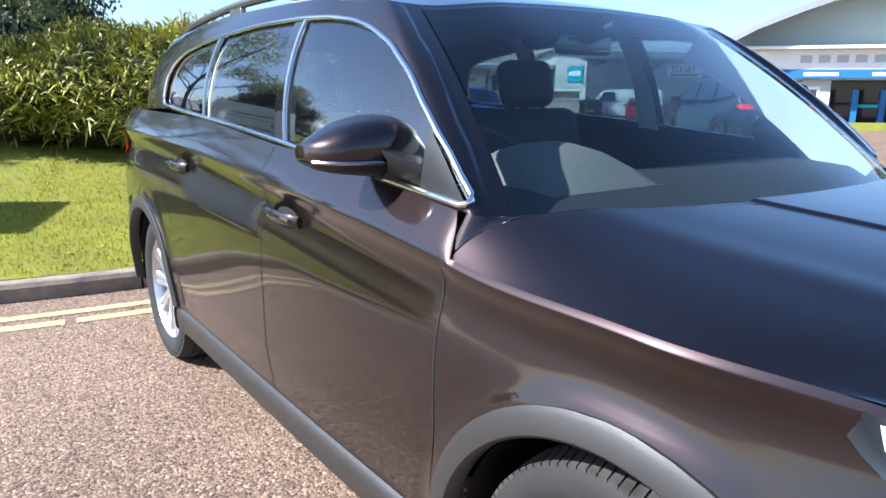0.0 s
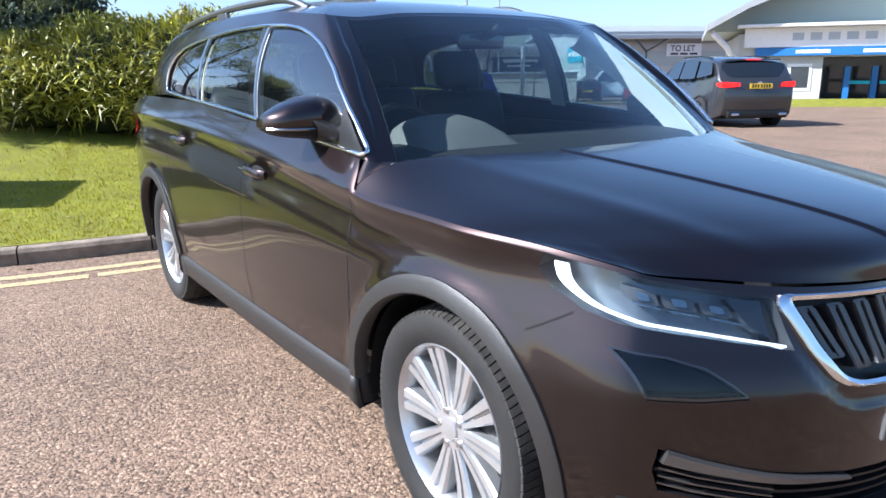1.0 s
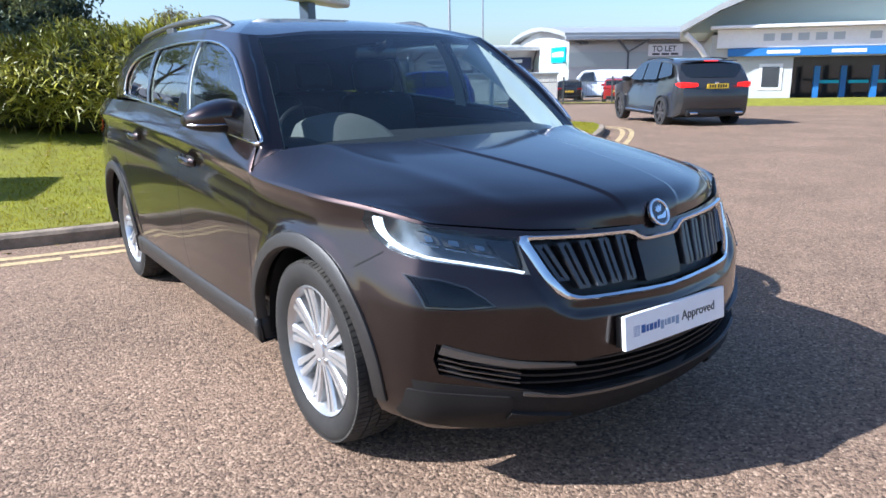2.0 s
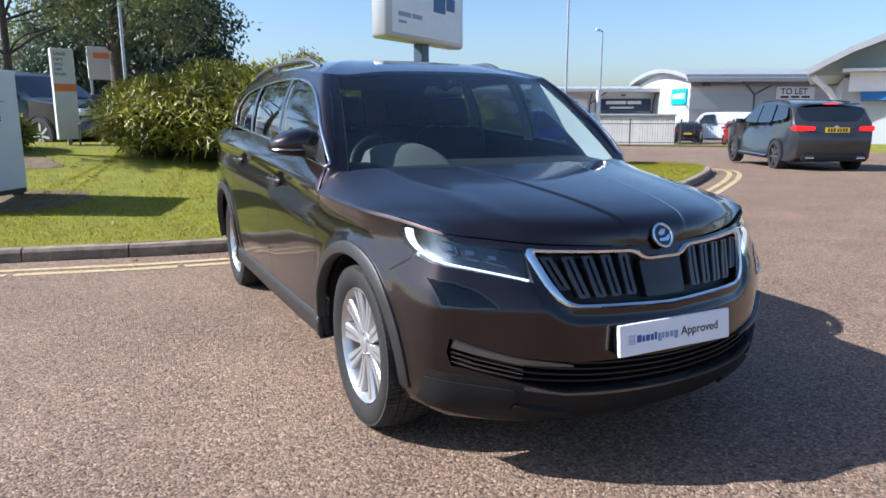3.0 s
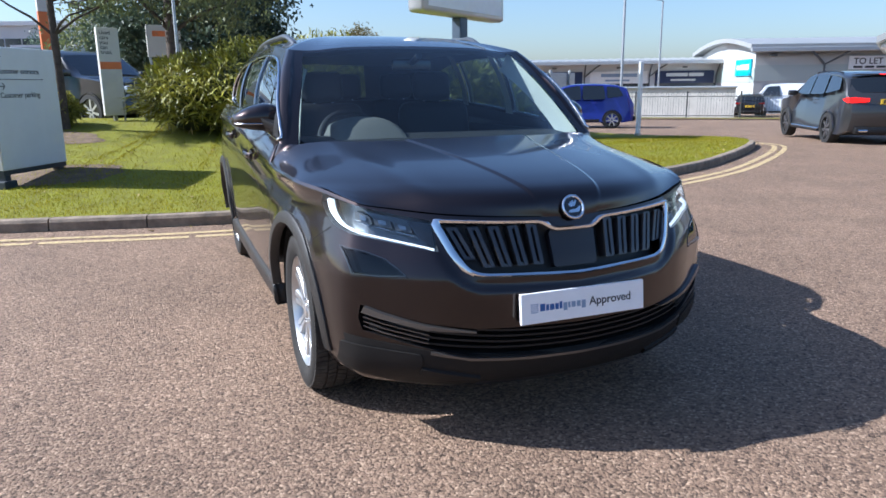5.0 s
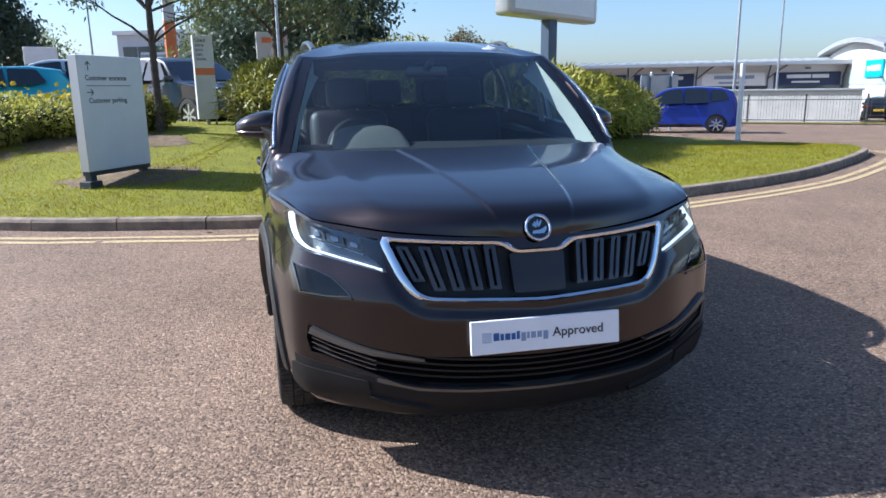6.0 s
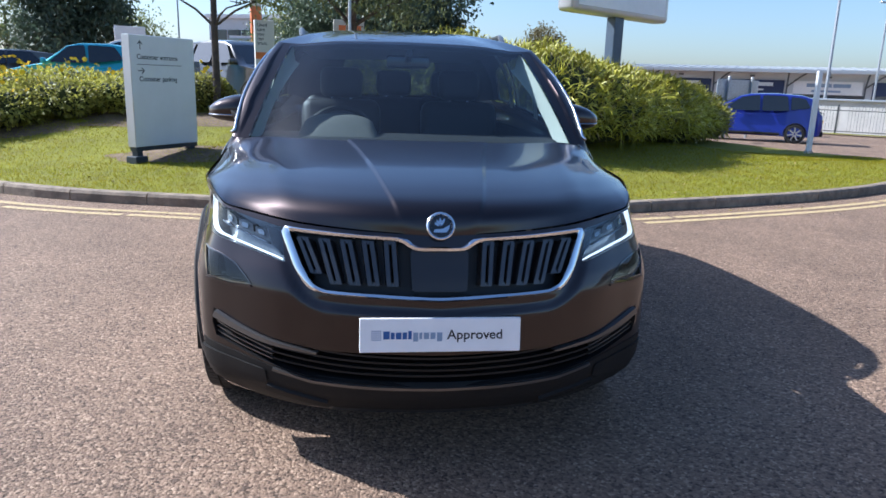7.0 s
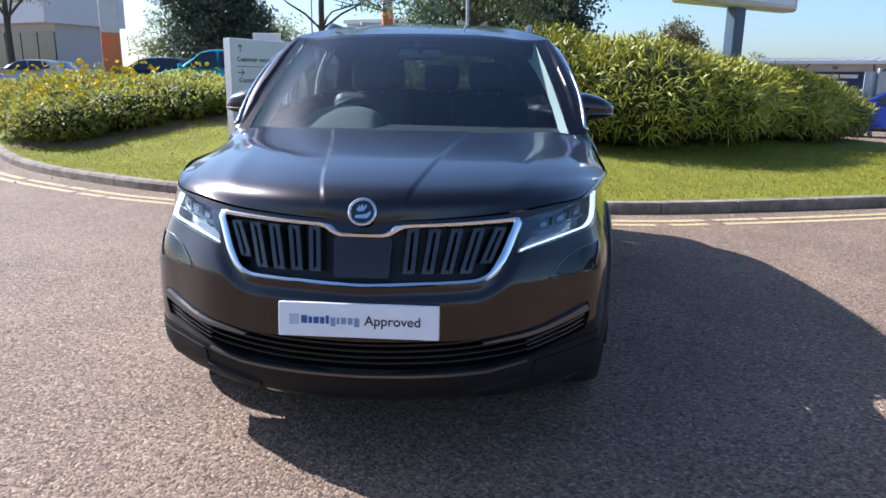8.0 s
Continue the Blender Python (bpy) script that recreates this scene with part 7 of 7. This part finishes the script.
long_unit, LL = unit_frame("trade_unit_row", (8.0, 71.0), (52.5, 46.0), "long low trade unit with navy sign boards and sheet roof")
part("unit_wall", box(0, LL, 0, 16, 0, 4.3), M_CLADDING_W, long_unit, "white wall")
bm = bmesh.new()
bm_prism(bm, [(-1.6, 4.25), (-1.6, 4.5), (8, 4.98), (17, 4.5), (17, 4.25)], "x", -.6, LL + .6)
part("unit_roof", bm, M_ROOFING, long_unit, "grey sheet roof")
for i in range(int(LL / .9)):
    bm = bmesh.new()
    bm_prism(bm, [(-1.6, 4.505), (-1.6, 4.55), (8, 5.03), (8, 4.985)], "x", i * .9, i * .9 + .12)
    part("roof_rib", bm, M_ROOFING, long_unit)
part("gutter", box(-.6, LL + .6, -1.75, -1.55, 4.18, 4.48, .03), M_SIGN_EDGE, long_unit, "grey gutter")
for i in range(8):
    x = 3.2 + i * 5.9
    if x + 5 > LL:
        break
    part("shopfront", box(x, x + 5.4, -.03, .05, .0, 2.5), M_UNITGLASS, long_unit, "dark shopfront glazing")
    part("sign_board", box(x, x + 5.2, -.14, -.03, 2.5, 3.6, .02), M_NAVY if i % 3 != 2 else M_WHITE, long_unit, "navy sign board" if i % 3 != 2 else "white sign board")
    for k, (u, v, h) in enumerate(((1.0, 2.9, .30), (3.0, 4.3, .30), (1.4, 3.6, .16))):
        z = 3.1 if k < 2 else 2.7
        part("sign_bar", box(x + u, x + v, -.152, -.142, z, z + h), M_SIGN if i % 3 != 2 else M_TEXT_PALE, long_unit, "pale bar of lettering")
    part("wall_strut", tube([(x - .5, 0, 3.1), (x - .5, -.8, 3.8), (x - .5, -1.5, 4.25)], .07, 6), M_DARKBAND, long_unit)
    part("wall_strut", tube([(x - .5, -.05, .0), (x - .5, -.05, 3.1), (x + .4, -.9, 3.9), (x + .9, -1.4, 4.25)], .07, 6), M_DARKBAND, long_unit)
    part("wall_lamp", box(x + 2.4, x + 2.8, -.30, .0, 3.85, 4.0), M_DARKBAND, long_unit)

# taller unit with a curved roof
tall, TL = unit_frame("curved_roof_unit", (42.2, 40.7), (62.0, 31.0), "grey trade unit with a curved roof and a teal sign")
GD = 15.0


def arc_z(t):
    return 4.6 + 1.2 * math.sin(math.pi * (.10 + .80 * t))


part("unit_wall", box(0, TL, 0, GD, 0, 4.8), M_CLADDING, tall, "grey wall")
bm = bmesh.new()
prof = [(GD * t - .9 * (1 - 2 * t) * 0, arc_z(t)) for t in np.linspace(0, 1, 17)]
bm_prism(bm, [(0, 4.4)] + prof + [(GD, 4.4)], "x", 0.02, TL)
part("gable", bm, M_CLADDING, tall)
bm = bmesh.new()
outer = [(GD * (1.12 * t - .06), arc_z(t) + .02) for t in np.linspace(0, 1, 17)]
bm_prism(bm, outer + [(y, z + .35) for y, z in outer[::-1]], "x", -.7, TL + .4)
part("curved_roof", bm, M_ROOFING, tall, "curved grey sheet roof", True)
part("eave_band", box(-.7, TL + .4, -1.1, -.8, 4.75, 5.1, .05), M_SIGN_EDGE, tall, "grey eave")
part("colour_band", box(.0, TL, -.04, -.0, 2.6, 3.8), M_MIDBAND, tall, "mid grey band")
part("colour_band", box(-.04, -.0, .0, GD, 2.5, 3.6), M_GREENBAND, tall, "grey-green band")
part("teal_sign", box(-.16, -.04, .5, 4.2, 3.0, 4.3, .02), M_TEAL, tall, "teal sign board")
for z0, z1, y0, y1 in ((3.5, 3.9, .9, 3.0), (3.5, 3.85, 3.2, 3.8)):
    part("sign_bar", box(-.17, -.162, y0, y1, z0, z1), M_WHITE, tall)
part("let_board", box(6.95, 10.05, -.14, -.045, 3.40, 4.40, .02), M_WHITE, tall, "white letting board")
text_mesh("lettering", "TO LET", .66, M_TEXT_BLACK, tall, Matrix.Translation((7.28, -.145, 3.80)) @ pose(0, 0, 0, 90, 0, 0), "black lettering")
for k in range(3):
    part("sign_bar", box(7.3 + .85 * k, 7.98 + .85 * k, -.15, -.142, 3.50, 3.66), M_TEXT_BLACK, tall)
for x in (5.2, 16):
    part("wall_strut", tube([(x, -.05, 0), (x, -.05, 3.8), (x + 1.0, -.8, 4.5), (x + 1.4, -1.0, 4.8)], .09, 6), M_DARKBAND, tall)
    part("wall_strut", tube([(x, -.05, 3.8), (x - 1.0, -.8, 4.5), (x - 1.4, -1.0, 4.8)], .09, 6), M_DARKBAND, tall)
part("wall_lamp", box(1.0, 1.5, -.4, 0, 4.45, 4.65), M_DARKBAND, tall)

# service garage with a barrel roof
shop, SL = unit_frame("service_garage", (28.1, 17.9), (43.9, -3.85), "white service garage with a blue fascia and barrel roof")
shop.location.z = -1.10
shop.scale = (.9, .9, .9)
part("unit_wall", box(0, 3.9, 0, 14, 0, 4.2), M_CLADDING, shop, "grey wall")
part("unit_wall", box(3.9, SL, 3.6, 14, 0, 4.2), M_UNITGLASS, shop, "dark workshop interior")
part("unit_wall", box(3.9, SL, -.0, 3.6, 3.06, 4.2), M_CLADDING_W, shop)
part("shop_floor", box(3.9, SL, 0, 3.6, -.1, .06), M_DOORGREY, shop)
part("fascia_white", box(.25, SL + .2, -.35, -.02, 3.53, 4.45, .03), M_WHITE, shop, "white fascia")
part("lower_eave", box(-.1, SL + .3, -.95, .15, 4.46, 4.62, .04), M_WHITE, shop, "white lower eave")
part("fascia_blue", box(.8, SL + .2, -.42, -.05, 3.12, 3.51, .02), M_SHOPBLUE, shop, "blue fascia")
for k in range(9):
    x = 2.6 + 2.9 * k
    if x + 1.6 < SL:
        part("sign_bar", box(x, x + 1.5, -.43, -.422, 3.24, 3.40), M_WHITE, shop)
for k in range(22):
    x = 2.4 + .78 * k
    if x < SL - 2 and k not in (5, 9, 15):
        part("sign_bar", box(x, x + .5, -.36, -.352, 3.85, 4.2), M_SHOPTEXT, shop)
part("side_window", box(2.5, 3.3, -.05, .0, 1.6, 2.6), M_UNITGLASS, shop, "small window")
part("window_frame", box(2.35, 3.45, -.03, -.0, 1.45, 2.75), M_WHITE, shop)
for k in range(5):
    x = 5.0 + 1.3 * k + (.5 if k > 2 else 0)
    part("lift_post", box(x, x + .26, .6 + .5 * (k % 2), .9 + .5 * (k % 2), .06, 2.6), M_SHOPBLUE, shop, "blue lift post")
    part("bay_rail", box(x + .3, x + 1.2, .75, .85, 1.75, 1.9), M_TEAL, shop)
RS = SL * 1.55


def barrel(t):
    return 4.3 + 5.2 * math.sin(math.pi * t) ** .8


o = [(RS * (1.076 * t - .038), barrel(t) + .02) for t in np.linspace(0, 1, 25)]
bm = bmesh.new()
bm_prism(bm, [(x, z + .03) for x, z in o], "y", .2, 14)
part("barrel_end", bm, M_GREENBAND, shop, "grey-green gable panel")
bm = bmesh.new()
bm_prism(bm, o + [(x, z + .30) for x, z in o[::-1]], "y", -1.6, 15)
part("barrel_roof", bm, M_ROOFING, shop, "white-edged barrel roof", True)
part("corner_column", tube([(-.25, -.6, 0), (-.25, -.6, 3.1), (-.6, -.9, 3.6), (-1.3, -1.3, 4.25)], .15, 8), M_WHITE, shop, "white corner post", True)

# white office block and glazed showroom beyond the car park
office = empty("office_block", (-16.6, 80.0, -1.1), -22, label="white two-storey office block with ribbon windows", category="building")
part("office_wall", box(0, 16, 0, 14, .2, 8.4), M_CLADDING_W, office)
part("roof_edge", box(-.3, 16.3, -.3, 14.3, 8.41, 8.8), M_WHITE, office)
for z in (3.0, 6.0):
    for k in range(9):
        part("office_window", box(.6 + 1.7 * k, 2.15 + 1.7 * k, -.06, .0, z, z + 1.2), M_UNITGLASS, office, "dark window")
    for k in range(7):
        part("office_window", box(16.0, 16.06, 1.0 + 1.8 * k, 2.5 + 1.8 * k, z, z + 1.2), M_UNITGLASS, office, "dark window")
show = empty("glazed_showroom", (-46.0, 49.0, 0), -22, label="glazed showroom with a pale roof band", category="building")
part("showroom_wall", box(0, 20.0, 0.1, 5, .2, 6.2), M_CLADDING, show)
for k in range(12):
    part("showroom_pane", box(.3 + 1.65 * k, 1.85 + 1.65 * k, -.02, .08, .5, 3.9), M_UNITGLASS, show, "tall dark pane")
part("roof_band", box(-.4, 20.4, -.8, 5.2, 4.4, 6.3, .05), M_SIGN, show, "pale roof band")
part("entrance_slat", box(3, 9, -.9, -.82, 3.6, 4.2), M_WHITE, show)
canopy = empty("forecourt_canopy", (-6.2, 68.0, .5), -8, label="flat forecourt canopy with a green edge", category="canopy")
part("canopy_deck", box(-5.2, 5.2, -4, 4, 3.75, 4.3), M_WHITE, canopy)
part("canopy_edge", box(-5.25, 5.25, -4.06, -4.0, 3.80, 4.1), M_GREENBAND, canopy, "green edge")
for x in (-3.6, 3.6):
    part("canopy_column", box(x - .2, x + .2, -.2, .2, -.6, 3.75), M_SIGN_EDGE, canopy)
garage_sign = empty("price_board", (-.8, 33.0, .5), 12, label="small cream and red roadside board", category="sign")
part("board_panel", box(-.75, .75, -.06, .06, 2.2, 3.6, .02), M_TRIM_CREAM, garage_sign)
part("board_band", box(-.5, .6, -.07, -.062, 3.1, 3.35), M_ORANGE, garage_sign, "red band")
for x in (-.65, .65):
    part("board_leg", box(x - .05, x + .05, -.04, .04, -.1, 2.2), M_STEEL, garage_sign)

# ---- trees ----
tree("rowan_tree", -2.85, 10.5, 5.2, .078, [(-1.0, -.2, 2.35, .45, .5), (.75, .1, 2.05, .40, .5), (1.15, .2, 2.35, .55, .4), (-.9, .5, 2.95, .75, .45), (.8, -.4, 2.9, .8, .5), (2.2, .3, 2.7, .7, .4), (-1.8, .3, 2.8, .7, .4), (.1, .1, 3.9, 1.2, .6)], M_LEAF_TREE, "slender young tree with airy green foliage beside the totem", 6500, .085, 11, z=lawn_z(-2.75, 10.6) - .05)
tree("maple_tree", -.6, 27.0, 9.5, .30, [(-2.6, -.6, 5.0, 2.2, .7), (-.6, .3, 6.2, 2.6, .8), (1.4, -.2, 5.6, 2.5, .8), (2.8, .3, 4.2, 1.8, .8), (-1.4, 1, 8.0, 2.5, .8), (1.0, .8, 8.2, 2.4, .8), (-3.9, .2, 6.8, 1.9, .6), (.3, -1.2, 4.0, 1.9, .7)], M_LEAF_TREE, "spreading broadleaf tree behind the hedge", 10500, .18, 12)
tree("dark_tree", 1.0, 37.0, 11.0, .40, [(-2.5, 0, 4.6, 2.7, .9), (0, 0, 6.6, 3.2, .9), (2.2, 0, 5.0, 2.6, .9), (-1.2, 1, 9.0, 2.8, .8), (1.2, .6, 8.6, 2.6, .8), (2.8, .2, 2.9, 2.0, .9), (-3.6, .2, 2.8, 2.2, .9), (.3, -1.5, 3.4, 2.5, .9)], M_LEAF_DARK, "large dark evergreen tree with a dense crown", 34000, .30, 13, bare=.5)
tree("round_tree", 13.8, 52.5, 6.6, .25, [(-.8, 0, 4.2, 1.35, .9), (.8, 0, 4.4, 1.35, .9), (0, .4, 5.6, 1.4, .8), (0, -.6, 3.2, 1.5, .9)], M_LEAF_RUST, "rounded brownish green tree beyond the hedge", 9000, .22, 14, bare=.5)
tree("pine_tree", -14.5, 34.0, 9.0, .32, [(0, 0, 2.4, 2.2, .7), (.7, .2, 4.0, 2.1, .7), (-.9, .1, 5.2, 2.0, .7), (.3, 0, 6.6, 1.7, .7), (1.6, .2, 5.4, 1.2, .8), (0, 0, 8.0, 1.2, .9), (2.6, .1, 3.4, 1.2, .9)], M_LEAF_DARK, "dark conifer beyond the car park", 22000, .24, 15, bare=.4)
for k, (x, y, h, r) in enumerate(((-22.5, 30, 6.5, .22), (-26.5, 33, 7.0, .20))):
    tree("street_tree", x, y, h, r, [(-1.0, 0, 4.4, 1.3, .5), (.9, .2, 4.7, 1.3, .5), (0, .3, 5.6, 1.4, .6), (1.8, .1, 5.4, 1.0, .5)], M_LEAF_TREE, "young street tree in front of the showroom", 5000, .12, 20 + k)
for k, (x, y, h) in enumerate(((-20, 62, 7.0), (-27, 66, 8), (-34, 72, 8), (-9, 70, 6), (-3.5, 44, 5.5), (27, 96, 6.5), (34, 92, 6))):
    tree("distant_tree", x, y, h, .25, [(-1.6, 0, h * .50, 2.2, .8), (1.5, 0, h * .52, 2.2, .8), (0, 0, h * .78, 2.2, .8), (0, -.5, h * .3, 2.2, .8)], M_LEAF_DARK if k % 2 else M_LEAF_TREE, "distant tree beyond the buildings", 5000, .28, 30 + k, bare=.4, branchy=False)

# fallen leaves on the lawn and along the kerb
_rl = np.random.default_rng(77)
_lp = []
for _ in range(620):
    d = _rl.uniform(5, KERB_LEN - 2)
    if _rl.random() < .8:
        x, y = kerb_at(d, -_rl.uniform(.2, 4.2))
        _lp.append((x, y, lawn_z(x, y) + .014))
    else:
        x, y = kerb_at(d, abs(_rl.normal(0, .35)) + .02)
        _lp.append((x, y, float(ground_z(x, y)) + .008))
_lp = np.array(_lp)
_n = len(_lp)
_fd3 = _rl.normal(size=(_n, 3)) * np.array([1, 1, .15])
_fallen = leaf_mesh("fallen_leaves", _lp, _fd3, _rl.uniform(.03, .07, _n), _rl.uniform(.018, .035, _n), M_LEAF_DRY, None, "dry brown leaves scattered on the grass", .3, .0, 78, np.tile(np.array([[0, 0, 1.0]]), (_n, 1)))
tagged(_fallen, category="leaves")

# ---- yellow lines and kerb stones ----
lines = empty("yellow_lines", label="worn double yellow lines along the kerb", category="road marking", kind="structure")
for off in (.37, .56):
    gv, gf, prev = [], [], None
    rng = np.random.default_rng(int(off * 100))
    N = int(KERB_LEN / .06)
    for i in range(N + 1):
        d = KERB_LEN * i / N
        w = .048 + .008 * noise.noise((d * 3, off * 9, 0))
        hole = noise.noise((d * 2.2, off * 30, 1)) + .6 * noise.noise((d * 9, off * 30, 5)) < -.42
        a, b = kerb_at(d, off - w), kerb_at(d, off + w)
        k = len(gv)
        gv += [(a[0], a[1], float(ground_z(*a)) + .004), (b[0], b[1], float(ground_z(*b)) + .004)]
        if prev is not None and not hole:
            gf.append((k - 2, k, k + 1, k - 1))
        prev = k
    mesh_object("yellow_line", gv, gf, M_YELLOW, lines)
kerb = empty("kerb", label="weathered concrete kerb stones with open joints", category="kerb", kind="structure")
_ks, _kn = [], int(KERB_LEN / .915)
for i in range(_kn):
    d0, d1 = KERB_LEN * i / _kn + .006, KERB_LEN * (i + 1) / _kn - .006
    bm = bmesh.new()
    secs = []
    jog = .004 * noise.noise((i * 7.1, 0, 0))
    for t in (0, .5, 1):
        d = d0 + (d1 - d0) * t
        ring = []
        for off, z in ((0, -.06), (.0, .085), (-.018, .112), (-.035, .118), (-.125, .118), (-.125, -.06)):
            x, y = kerb_at(d, off + jog)
            ring.append(bm.verts.new((x, y, float(ground_z(x, y)) + z + jog)))
        secs.append(ring)
    for A, B in zip(secs, secs[1:]):
        for j in range(6):
            bm.faces.new((A[j], A[(j + 1) % 6], B[(j + 1) % 6], B[j]))
    bm.faces.new(secs[0])
    bm.faces.new(secs[-1][::-1])
    part("kerb_stone", bm, M_KERB, kerb)
